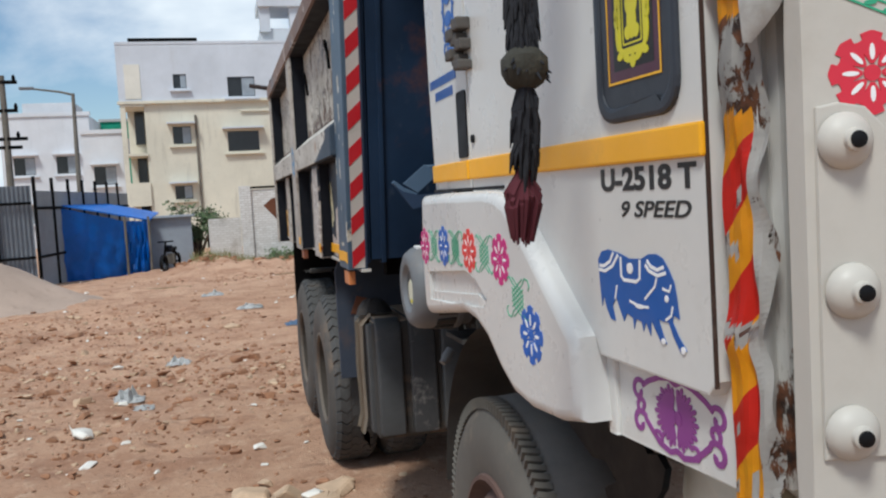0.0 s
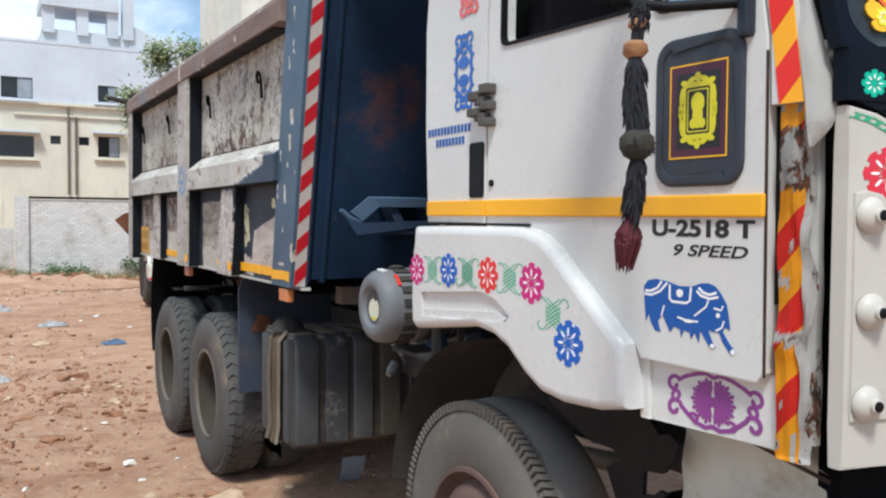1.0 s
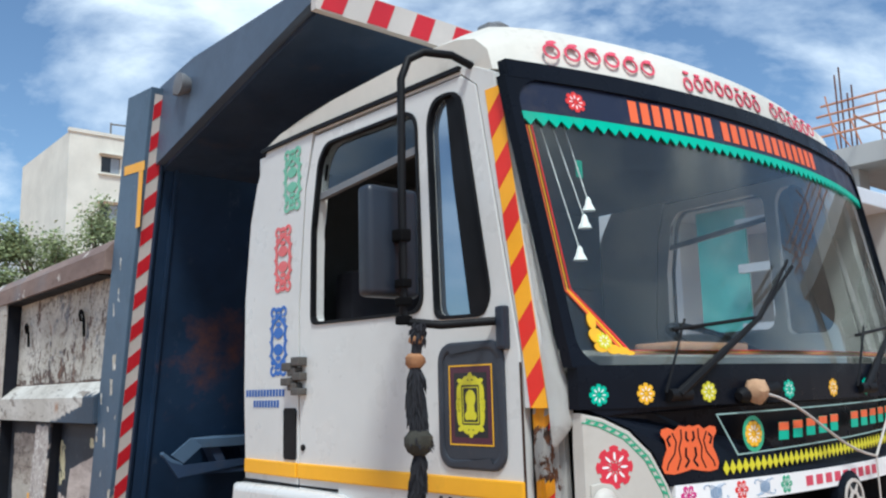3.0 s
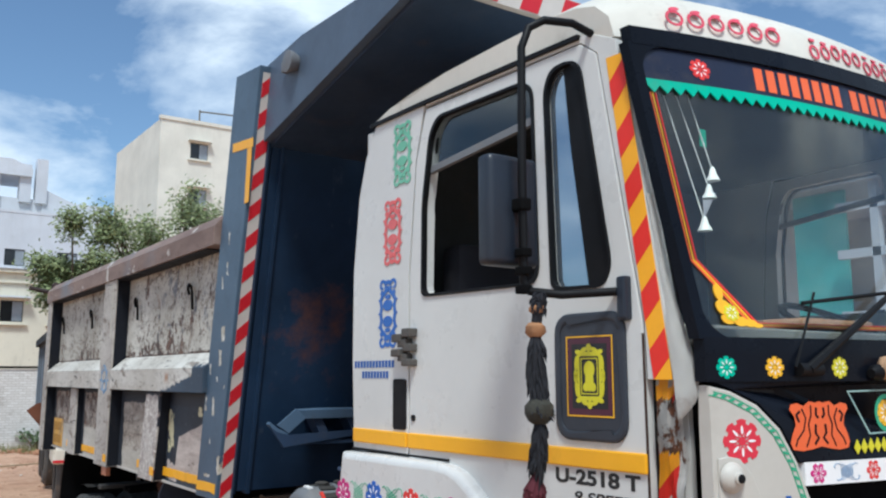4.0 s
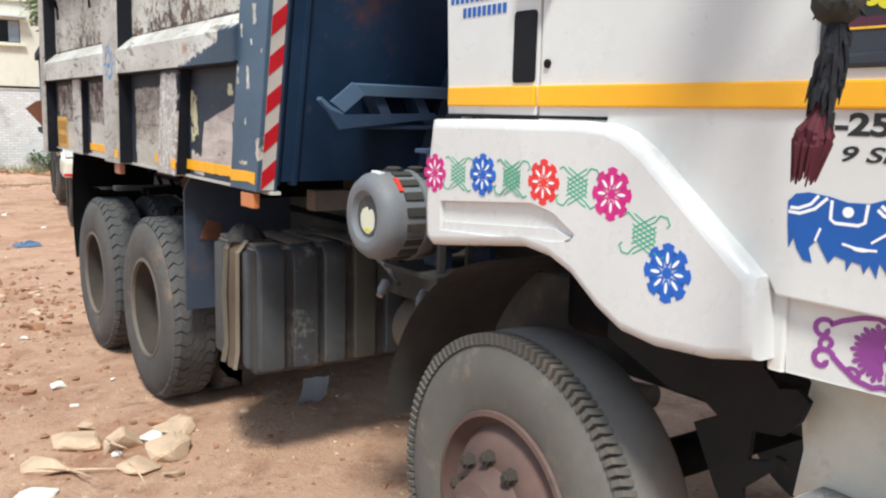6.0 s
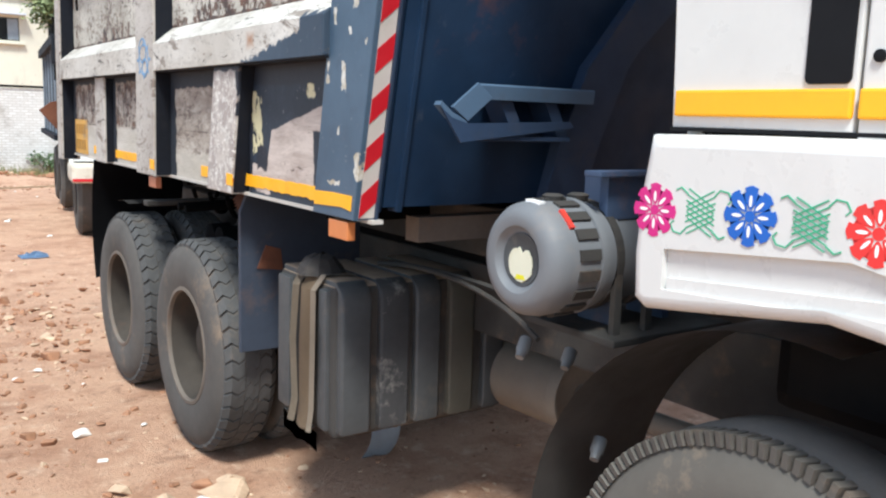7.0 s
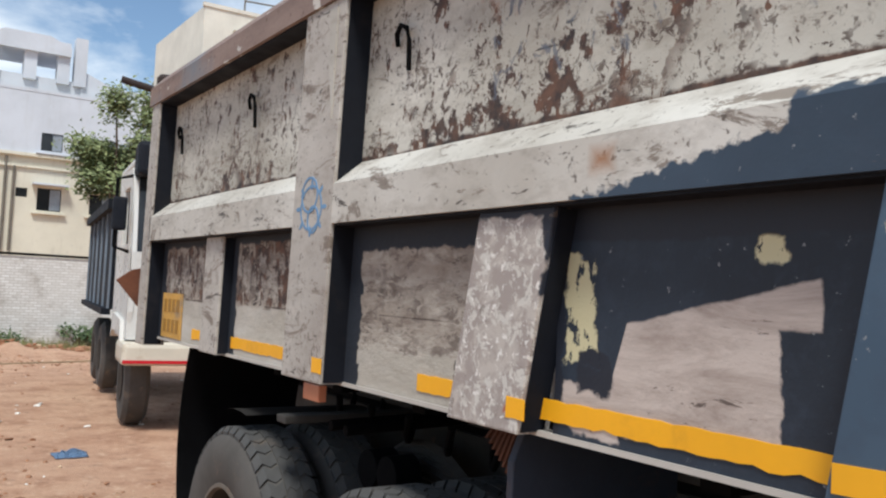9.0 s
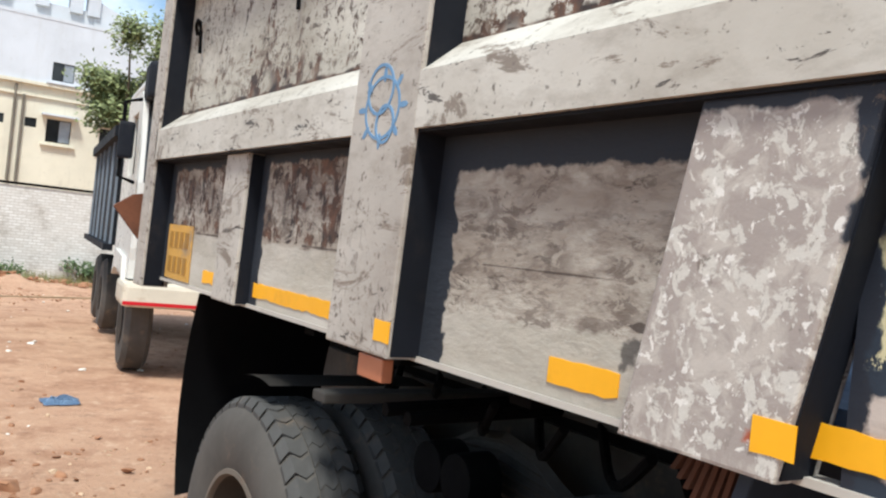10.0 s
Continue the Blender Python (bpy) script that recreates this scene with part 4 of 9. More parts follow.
RIM_LIP = aged("worn_rim_lip", lin(104, 94, 84), 0.75, 0.2, lin(110, 76, 54), 0.6)
RIM_FRONT = aged("rust_red_rim", lin(92, 70, 62), 0.75, 0.3, lin(56, 54, 54), 0.9, grain=18)
tipper_body()
stripes()
FWY, FWX = 2.87, 0.78
wheel(FWX, FWY, False)
for wy in (5.98, 7.22):
    wheel(0.625, wy, True)
    far_wheel(2.70, wy, True)
far_wheel(2.54, FWY, False)
# --- cab ---
INTERIOR = aged("cab_lining", lin(62, 65, 66), 0.8, 0.2)
SEAT_CLOTH = aged("seat_cloth", lin(52, 50, 56), 0.95, 0.3)
DASH = aged("dashboard_grey", lin(120, 118, 112), 0.7, 0.12)
MAGENTA = aged("magenta_ink", lin(196, 30, 120), 0.5, 0.08)
BLUE_INK = aged("blue_ink", lin(28, 92, 180), 0.5, 0.08)
DEEP_BLUE = aged("deep_blue_ink", lin(20, 82, 158), 0.5, 0.1)
RED_INK = aged("red_ink", lin(214, 48, 46), 0.5, 0.08)
GREEN_INK = aged("green_ink", lin(60, 160, 120), 0.5, 0.1)
TEAL_INK = aged("teal_ink", lin(26, 176, 144), 0.45, 0.08)
PURPLE_INK = aged("purple_ink", lin(134, 62, 134), 0.5, 0.1)
YELLOW_INK = aged("yellow_ink", lin(214, 204, 34), 0.45, 0.08)
AMBER_INK = aged("amber_ink", lin(236, 178, 24), 0.45, 0.08)
ORANGE_INK = aged("orange_ink", lin(226, 98, 48), 0.45, 0.08)
BLACK_INK = aged("black_ink", (0.015, 0.015, 0.015), 0.5, 0.2)
WHITE_INK = aged("white_ink", lin(236, 234, 232), 0.45, 0.04)
PRINT_GREEN = aged("faded_green_print", lin(116, 182, 152), 0.5, 0.1, lin(190, 196, 190), 0.4, grain=60)
PRINT_RED = aged("faded_red_print", lin(218, 104, 104), 0.5, 0.1, lin(214, 180, 176), 0.4, grain=60)
PRINT_BLUE = aged("faded_blue_print", lin(52, 102, 178), 0.5, 0.1, lin(170, 182, 200), 0.4, grain=60)
PANEL_LINE = aged("pale_line_paint", lin(150, 178, 172), 0.5, 0.1)
CRIMSON = aged("crimson_ink", lin(204, 42, 62), 0.5, 0.08)
BAR_ORANGE = aged("bar_orange", lin(240, 138, 38), 0.45, 0.08)
PINK_RED = aged("pink_red_ink", lin(206, 70, 92), 0.6, 0.12)
MIRROR_SHELL = aged("mirror_shell_slate", lin(33, 39, 50), 0.4, 0.15, lin(90, 86, 82), 0.3)
VENT_GREY = aged("vent_grey_plastic", lin(48, 52, 60), 0.5, 0.2, lin(110, 104, 96), 0.25)
STICKER_MAROON = aged("maroon_sticker", lin(74, 26, 46), 0.35, 0.1)
PALE_PINK = aged("pale_pink_paint", lin(214, 180, 206), 0.5, 0.08)
LENS = aged("lamp_lens", lin(150, 150, 146), 0.2, 0.1)


def battered(name, level):
    """White pillar paint, cracked and rusting."""
    m = Nodes(name)
    base = m.mix(m.ramp(m.noise(3, 6), 0.35, 0.65), lin(178, 174, 168), lin(212, 208, 202))
    chip = m.ramp(m.noise(26, 9, 0.72, (1, 1, 0.5), 0.8), level, level + 0.02)
    base = m.mix(chip, base, m.mix(m.ramp(m.noise(30, 5), 0.4, 0.6), lin(58, 40, 32), lin(130, 82, 52)))
    m.bump(m.math("SUBTRACT", m.noise(18, 5), chip), 0.5, 0.008)
    return m.done(base, 0.6)


def column_paint():
    m = Nodes("column_grey_white")
    base = m.mix(m.ramp(m.noise(4, 6, 0.6, (2, 2, 0.4)), 0.35, 0.65), lin(150, 147, 142), lin(192, 189, 184))
    base = m.mix(m.ramp(m.noise(22, 7, 0.7, (1.5, 1.5, 0.3)), 0.58, 0.66, 0, 0.7), base, lin(92, 78, 66))
    foot = m.math("ADD", m.noise(11, 8, 0.7, (1.5, 1.5, 0.5), 0.4), m.ramp(m.xyz()[2], 1.24, 1.46, 0.16, 0.0))
    base = m.mix(m.ramp(foot, 0.625, 0.66), base, m.mix(m.ramp(m.noise(30, 5), 0.4, 0.6), lin(44, 32, 28), lin(112, 70, 46)))
    m.bump(m.noise(16, 5), 0.4, 0.006)
    return m.done(base, 0.6)


COLUMN_PAINT = column_paint()
PILLAR_WHITE = aged("pillar_white_paint", lin(212, 209, 203), 0.4, 0.06, lin(120, 84, 60), 0.5, grain=30)
BATTERED, TORN = battered("battered_white_paint", 0.56), battered("torn_rusty_paint", 0.49)
SIDE = CX0 - 0.0005


def front_y(x, z):
    """The cab's front, bowed in plan and raked above the wipers."""
    k = (x - 1.80) / 1.05
    return 1.49 + max(0.0, z - 2.03) * 0.20 - 0.17 * (1 - min(1.0, k * k))


def bowed(bm):
    """Moves a mesh built round y = 0 onto the bowed front."""
    for v in bm.verts:
        v.co.y += front_y(v.co.x, v.co.z)
        v.co.x += (v.co.x - 1.8) * 0.04 * min(1.0, max(0.0, (v.co.z - 2.03) / 0.8))
    return bm


def patch_grid(u0, u1, v0, v1, y0, y1, n=16, m=3):
    """A block on the bowed front, divided so that it can follow the bow."""
    bm = bmesh.new()
    us = [u0 + (u1 - u0) * i / n for i in range(n + 1)]
    vs = [v0 + (v1 - v0) * j / m for j in range(m + 1)]
    f = [[bm.verts.new((u, y0, v)) for v in vs] for u in us]
    k = [[bm.verts.new((u, y1, v)) for v in vs] for u in us]
    for i in range(n):
        for j in range(m):
            bm.faces.new((f[i][j], f[i + 1][j], f[i + 1][j + 1], f[i][j + 1]))
            bm.faces.new((k[i][j], k[i][j + 1], k[i + 1][j + 1], k[i + 1][j]))
    for i in range(n):
        bm.faces.new((f[i][0], k[i][0], k[i + 1][0], f[i + 1][0]))
        bm.faces.new((f[i][m], f[i + 1][m], k[i + 1][m], k[i][m]))
    for j in range(m):
        bm.faces.new((f[0][j], f[0][j + 1], k[0][j + 1], k[0][j]))
        bm.faces.new((f[n][j], k[n][j], k[n][j + 1], f[n][j + 1]))
    return bowed(bm)


def thin_out(loop, step=0.06):
    out = []
    for (a, b), (c, d) in zip(loop, loop[1:] + loop[:1]):
        n = max(1, int(math.hypot(c - a, d - b) / step))
        out += [(a + (c - a) * i / n, b + (d - b) * i / n) for i in range(n)]
    return out


def petal(bm, axis, a, b, cu, cv, r0, r1, w, ang):
    """A notched petal pointing away from the flower's middle."""
    shape = [(r0, 0.12), (r0 + (r1 - r0) * 0.35, 0.62), (r0 + (r1 - r0) * 0.62, 1.0), (r0 + (r1 - r0) * 0.72, 0.62), (r0 + (r1 - r0) * 0.9, 0.75), (r1, 0.12)]
    pts = [(p, q * w) for p, q in shape] + [(p, -q * w) for p, q in reversed(shape)]
    c, s = math.cos(ang), math.sin(ang)
    slab(bm, axis, a, b, [(cu + p * c - q * s, cv + p * s + q * c) for p, q in pts])


def flower(name, axis, plane, out, cu, cv, r, ink, parent, petals=8):
    """A stencilled flower, a hair proud of its panel; out is the sign of the outward way."""
    bm = bmesh.new()
    a, b = plane, plane + out * 0.0012
    for i in range(petals):
        petal(bm, axis, a, b, cu, cv, r * 0.22, r, r * 0.34, 2 * math.pi * i / petals)
    oval(bm, axis, a, plane + out * 0.0010, cu, cv, r * 0.2, r * 0.2, 14)
    fl = part(name, bowed(bm) if axis == "y" else bm, ink, parent)
    bm = bmesh.new()
    for i in range(petals):
        t = 2 * math.pi * i / petals
        oval(bm, axis, plane + out * 0.0012, plane + out * 0.0018, cu + r * 0.5 * math.cos(t), cv + r * 0.5 * math.sin(t), r * 0.2, r * 0.06, 10, t)
    part("petal_vein", bowed(bm) if axis == "y" else bm, WHITE_INK, fl)
    return fl


def ribbon(bm, axis, a, b, pts, w):
    """A thin painted line of even width along flat points."""
    left, right = [], []
    for i, (u, v) in enumerate(pts):
        p, q = pts[max(0, i - 1)], pts[min(len(pts) - 1, i + 1)]
        du, dv = q[0] - p[0], q[1] - p[1]
        k = math.hypot(du, dv) or 1.0
        left.append((u - dv / k * w / 2, v + du / k * w / 2))
        right.append((u + dv / k * w / 2, v - du / k * w / 2))
    for i in range(len(pts) - 1):
        slab(bm, axis, a, b, [left[i], left[i + 1], right[i + 1], right[i]])
    bmesh.ops.remove_doubles(bm, verts=bm.verts, dist=0.00002)


def curl(cu, cv, r0, r1, t0, t1, n=18):
    """Points of a spiral."""
    return [(cu + (r0 + (r1 - r0) * i / n) * math.cos(t0 + (t1 - t0) * i / n), cv + (r0 + (r1 - r0) * i / n) * math.sin(t0 + (t1 - t0) * i / n)) for i in range(n + 1)]


def weave(axis, plane, out, cu, cv, w, h, ink, parent):
    """A little woven knot of crossing lines with curling tails."""
    bm = bmesh.new()
    for k, s in enumerate((1, -1)):
        for i in range(6):
            o = (i - 2.5) * h * 0.115
            tip = w * 0.34 * (1 - abs(i - 2.5) * 0.06)
            ribbon(bm, axis, plane, plane + out * (0.0008 + 0.0002 * k), [(cu - tip, cv + o - s * h * 0.16), (cu + tip, cv + o + s * h * 0.16)], h * 0.028)
    for su in (-1, 1):
        tail = [(cu + su * w * 0.30, cv - su * h * 0.34), (cu + su * w * 0.42, cv - su * h * 0.47), (cu + su * w * 0.60, cv - su * h * 0.44), (cu + su * w * 0.68, cv - su * h * 0.30), (cu + su * w * 0.60, cv - su * h * 0.22)]
        ribbon(bm, axis, plane, plane + out * 0.0012, tail, h * 0.03)
        tail = [(cu - su * w * 0.30, cv - su * h * 0.34), (cu - su * w * 0.46, cv - su * h * 0.46), (cu - su * w * 0.58, cv - su * h * 0.40)]
        ribbon(bm, axis, plane, plane + out * 0.0013, tail, h * 0.03)
    return part("woven_knot", bowed(bm) if axis == "y" else bm, ink, parent)


def scroll(axis, plane, out, cu, cv, w, h, ink, parent, name="scroll_ornament"):
    """A stencilled upright cartouche: side rails, curls at both ends and two lozenges, symmetrical."""
    bm = bmesh.new()
    q = [plane + out * (0.0008 + 0.0001 * k) for k in range(10)]
    for su in (-1, 1):
        for sv in (-1, 1):
            rail = [(cu + su * w * 0.40, cv + sv * h * 0.02), (cu + su * w * 0.36, cv + sv * h * 0.10), (cu + su * w * 0.42, cv + sv * h * 0.19), (cu + su * w * 0.30, cv + sv * h * 0.27), (cu + su * w * 0.12, cv + sv * h * 0.33), (cu + su * w * 0.16, cv + sv * h * 0.40)]
            ribbon(bm, axis, plane, q[0], rail, w * 0.15)
            a0 = math.pi if su > 0 else 0.0
            ribbon(bm, axis, plane, q[1], curl(cu + su * w * 0.32, cv + sv * h * 0.41, w * 0.19, w * 0.05, a0, a0 - su * sv * 5.2), w * 0.10)
            oval(bm, axis, plane, q[2], cu + su * w * 0.46, cv + sv * h * 0.20, w * 0.09, h * 0.018, 8)
            oval(bm, axis, plane, q[3], cu + su * w * 0.36, cv + sv * h * 0.31, w * 0.09, h * 0.03, 8, -su * sv * 0.7)
        oval(bm, axis, plane, q[4], cu + su * w * 0.44, cv, w * 0.10, h * 0.022, 8)
    for sv in (-1, 1):
        oval(bm, axis, plane, q[5], cu, cv + sv * h * 0.12, w * 0.27, h * 0.085, 14)
        oval(bm, axis, plane, q[6], cu, cv + sv * h * 0.245, w * 0.16, h * 0.035, 10)
        oval(bm, axis, plane, q[7], cu, cv + sv * h * 0.46, w * 0.14, h * 0.035, 10)
        oval(bm, axis, plane, q[8], cu, cv + sv * h * 0.36, w * 0.06, h * 0.05, 8)
    return part(name, bowed(bm) if axis == "y" else bm, ink, parent)


def bars(axis, plane, out, u0, u1, v, h, n, ink, parent, name="lettering_bar", slant=0.0, rise=0.0):
    """A row of plain bars in place of lettering."""
    step = (u1 - u0) / n
    for i in range(n):
        a = u0 + step * (i + 0.17)
        b = u0 + step * (i + 0.83)
        vv = v + rise * i / max(1, n - 1)
        k = slant * h
        bm = S(axis, plane, plane + out * 0.0011, thin_out([(a, vv - h / 2), (b, vv - h / 2), (b + k, vv + h / 2), (a + k, vv + h / 2)], 0.08))
        part(name, bowed(bm) if axis == "y" else bm, ink, parent)


def lettering(text, size, y, z, x, ink, parent, slant=0.0, widen=1.0, tilt=0.0, bold=0.035):
    """Words on the cab's side, read from outside; y, z is their left foot."""
    cu = bpy.data.curves.new("lettering", "FONT")
    cu.body, cu.size, cu.extrude, cu.shear, cu.offset = text, size, 0.0006, slant, size * bold
    tmp = new("lettering", cu)
    bpy.context.view_layer.update()
    me = bpy.data.meshes.new_from_object(tmp.evaluated_get(bpy.context.evaluated_depsgraph_get()))
    bpy.data.objects.remove(tmp)
    bpy.data.curves.remove(cu)
    me.name = "lettering"
    me.transform(Matrix(((0, 0, -1, x), (-widen, tilt, 0, y), (-tilt, 1, 0, z), (0, 0, 0, 1))))
    for v in me.vertices:
        v.co = tapered(v.co)
    me.materials.clear()
    me.materials.append(ink)
    ob = new("lettering", me)
    ob.parent = parent
    ob.matrix_parent_inverse = ROOTS[parent.name].inverted() if parent.name in ROOTS else Matrix()
    return ob


def pillow(outline, hole, x0, x1, r, n=5):
    """A moulded shell with rolled edges between x0 (outside) and x1, with one opening in its face."""
    pts = thin_out(outline, 0.034)
    k = len(pts)
    area = sum(a[0] * b[1] - b[0] * a[1] for a, b in zip(pts, pts[1:] + pts[:1]))
    sgn = 1 if area > 0 else -1
    inward = []
    for i in range(k):
        (a, b), (c, d), (e, f) = pts[i - 1], pts[i], pts[(i + 1) % k]
        p, q = Vector((c - a, d - b)).normalized(), Vector((e - c, f - d)).normalized()
        m = (Vector((-p.y, p.x)) + Vector((-q.y, q.x))) * sgn
        m.normalize()
        inward.append(m / max(0.72, m.dot(Vector((-p.y, p.x)) * sgn)))
    bm = bmesh.new()
    rows = [[bm.verts.new((x1, *p)) for p in pts]]
    for i in range(n + 1):
        t = math.pi / 2 * i / n
        rows.append([bm.verts.new((x0 + r * (1 - math.sin(t)), p[0] + m.x * r * (1 - math.cos(t)), p[1] + m.y * r * (1 - math.cos(t)))) for p, m in zip(pts, inward)])
    for ra, rb in zip(rows, rows[1:]):
        for i in range(k):
            j = (i + 1) % k
            bm.faces.new((ra[i], ra[j], rb[j], rb[i]))
    top = [bm.verts.new((x0, *p)) for p in hole]
    low = [bm.verts.new((x0 + 0.03, *p)) for p in hole]
    h = len(hole)
    rim = [bm.edges.new((top[i], top[(i + 1) % h])) for i in range(h)]
    face = [bm.edges.get((rows[-1][i], rows[-1][(i + 1) % k])) for i in range(k)]
    bmesh.ops.triangle_fill(bm, use_beauty=True, use_dissolve=False, edges=face + rim)
    for i in range(h):
        bm.faces.new((top[i], top[(i + 1) % h], low[(i + 1) % h], low[i]))
    return bm


def eased(loop, cut=0.034, n=4):
    """A flat loop with its corners rounded."""
    out = []
    for i, p in enumerate(loop):
        a, p, b = Vector(loop[i - 1]), Vector(p), Vector(loop[(i + 1) % len(loop)])
        q0 = p + (a - p) * min(0.45, cut / (a - p).length)
        q1 = p + (b - p) * min(0.45, cut / (b - p).length)
        for k in range(n + 1):
            t = k / n
            c = q0 * (1 - t) ** 2 + p * 2 * t * (1 - t) + q1 * t ** 2
            out.append((c.x, c.y))
    return out


def window_hole():
    win = [(2.62, 2.22), (2.615, 2.55), (2.57, 2.80), (2.52, 2.855), (2.06, 2.855), (2.015, 2.82), (2.0, 2.25), (2.03, 2.215)]
    qw = [(1.94, 2.19), (1.958, 2.80), (1.925, 2.86), (1.84, 2.865), (1.80, 2.83), (1.70, 2.24), (1.735, 2.185)]
    return eased(win), eased(qw)


def grown(loop, d):
    cu, cv = sum(p[0] for p in loop) / len(loop), sum(p[1] for p in loop) / len(loop)
    return [(u + d * (1 if u > cu else -1), v + d * (1 if v > cv else -1)) for u, v in loop]


def cab():
    win, qw = window_hole()
    door = [(2.70, 1.335), (2.70, 2.3), (2.66, 2.72), (2.60, 2.90), (1.80, 2.905), (1.735, 2.86), (1.595, 2.08), (1.592, 1.75), (1.588, 1.35), (1.61, 1.325), (1.98, 1.33), (2.0, 1.36), (2.34, 1.61), (2.69, 1.665)]
    door[0] = (2.70, 1.61)
    door.pop()
    rear = [(2.708, 1.665), (3.10, 1.665), (3.115, 2.0), (3.115, 2.35), (3.08, 2.65), (3.03, 2.8), (2.95, 2.925), (2.61, 2.925), (2.668, 2.72), (2.708, 2.3)]
    pillar = [(1.587, 2.08), (1.727, 2.86), (1.795, 2.91), (2.6, 2.912), (2.61, 2.925), (1.76, 2.925), (1.66, 2.88), (1.505, 2.05), (1.50, 1.93), (1.584, 1.93)]
    CAB_SIDES[0] = True
    for x, shown in ((CX0, True), (CX1 - 0.05, False)):
        d = part("door", S("x", x, x + 0.05, door, [win, qw], bevel=0.005), WHITE, truck, "white cab door with open window")
        part("rear_quarter", S("x", x, x + 0.05, rear, bevel=0.005), WHITE, truck, "white panel behind the door")
        part("door_pillar", S("x", x, x + 0.05, pillar, bevel=0.003), WHITE, truck)
        # black sheet added behind the door so its gaps look deep and shaded
        part("door_gap_backing", S("x", x + 0.03 if shown else x + 0.01, x + 0.04 if shown else x + 0.02, [(2.66, 1.6), (2.75, 1.6), (2.75, 2.5), (2.6, 2.92), (1.75, 2.915), (1.57, 2.1), (1.57, 1.5), (1.62, 1.5), (1.62, 2.1), (1.78, 2.87), (2.55, 2.87), (2.66, 2.4)]), BLACK, truck)
        for hole, nm in ((win, "window_seal"), (qw, "quarter_seal")):
            px = x - 0.006 if shown else x + 0.05
            part(nm, S("x", px, px + 0.02, grown(hole, 0.004), [grown(hole, -0.006)]), BLACK, d, "black rubber window seal")
        strip = [(2.60, 2.68), (2.57, 2.80), (2.52, 2.85), (2.06, 2.85), (2.02, 2.82), (2.015, 2.74)]
        g = part("window_glass", S("x", x + 0.018, x + 0.023, strip), GLASS, d)
        g.visible_shadow = False
        part("sash_bar", S("x", x + 0.012, x + 0.03, [(2.61, 2.66), (2.60, 2.685), (2.0, 2.745), (2.0, 2.72)]), FILTER_GREY, d)
        g = part("quarter_glass", S("x", x + 0.016, x + 0.021, grown(qw, -0.006)), FILMED_GLASS, d)
        g.visible_shadow = False
        part("quarter_divider", S("x", x + 0.010, x + 0.015, [(1.735, 2.19), (1.80, 2.19), (1.86, 2.60), (1.885, 2.86), (1.84, 2.862), (1.80, 2.83), (1.70, 2.24)]), BLACK, d)
    CAB_SIDES[0] = False
    part("cab_back", B(CX0 + 0.05, CX1 - 0.05, 3.06, 3.1, 1.5, 2.93), WHITE, truck)
    part("back_lining", B(CX0 + 0.055, CX1 - 0.055, 3.04, 3.058, 1.5, 2.93), INTERIOR, truck)
    part("ceiling_lining", B(CX0 + 0.10, CX1 - 0.10, 1.80, 3.04, 2.90, 2.92), INTERIOR, truck)
    part("cab_floor", B(CX0 + 0.115, CX1 - 0.115, 1.67, 3.06, 1.42, 1.5), UNDER, truck)
    # roof with a crown and a bowed visor
    prof = [(2.985, 2.928), (2.96, 2.96), (2.86, 3.0), (2.70, 3.03), (2.5, 3.06), (2.2, 3.08), (1.95, 3.09), (1.84, 3.08), (1.76, 3.05), (1.705, 2.98), (1.685, 2.888), (1.72, 2.885), (1.82, 2.92)]
    bm = bmesh.new()
    cols = []
    n = 20
    for i in range(n + 1):
        s = -1 + 2 * i / n
        edge = max(0.0, (abs(s) - 0.86) / 0.14)
        col = []
        for y, z in prof:
            f = min(1.0, max(0.0, (2.1 - y) / 0.45))
            yy = y - 0.16 * (1 - s * s) * f + 0.03 * edge * f
            zz = z + 0.035 * (1 - s * s) - (z - 2.9) * 0.32 * edge ** 2 if z > 2.93 else z
            x = 1.80 + s * (1.080 - 0.042 * min(1.2, max(0.0, 2.72 - yy)))
            col.append(bm.verts.new((x, yy, zz)))
        cols.append(col)
    m = len(prof)
    for ca, cb in zip(cols, cols[1:]):
        for j in range(m):
            bm.faces.new((ca[j], ca[(j + 1) % m], cb[(j + 1) % m], cb[j]))
    bm.faces.new(cols[0])
    bm.faces.new(cols[-1])
    roof = part("roof", bm, ROOF_WHITE, truck, "dusty white cab roof with red lettering", smooth=True)
    CAB_SIDES[0] = True
    part("gutter", S("z", 2.918, 2.932, [(CX0 - 0.012, 1.80), (CX0 - 0.012, 2.2), (CX0 - 0.012, 2.6), (CX0 - 0.012, 2.98), (CX0 + 0.01, 2.98), (CX0 + 0.01, 2.6), (CX0 + 0.01, 2.2), (CX0 + 0.01, 1.80)]), BLACK, truck)
    CAB_SIDES[0] = False
    bm = bmesh.new()
    lathe(bm, (0.92, 1.85, 3.07), (0, 0, 1), [(0, 0.035), (0.03, 0.04), (0.045, 0.02)], 16)
    box(bm, 0.86, 0.92, 1.82, 1.88, 3.06, 3.1, bevel=0.01)
    part("roof_lamp", bm, FILTER_GREY, truck, smooth=True)
    # windscreen
    bands = ((0.79, 2.81, 2.84, 2.895), (0.79, 2.81, 1.925, 2.035))
    frame_part = part("windscreen_frame", patch_grid(*bands[0], -0.004, 0.03), GLOSS_BLACK, truck, "glossy black windscreen surround")
    part("lower_band", patch_grid(*bands[1], -0.004, 0.03), GLOSS_BLACK, frame_part)
    for u0, u1 in ((0.778, 0.806), (2.794, 2.822)):
        part("side_band", patch_grid(u0, u1, 2.03, 2.845, -0.003, 0.03, 2, 6), GLOSS_BLACK, frame_part)
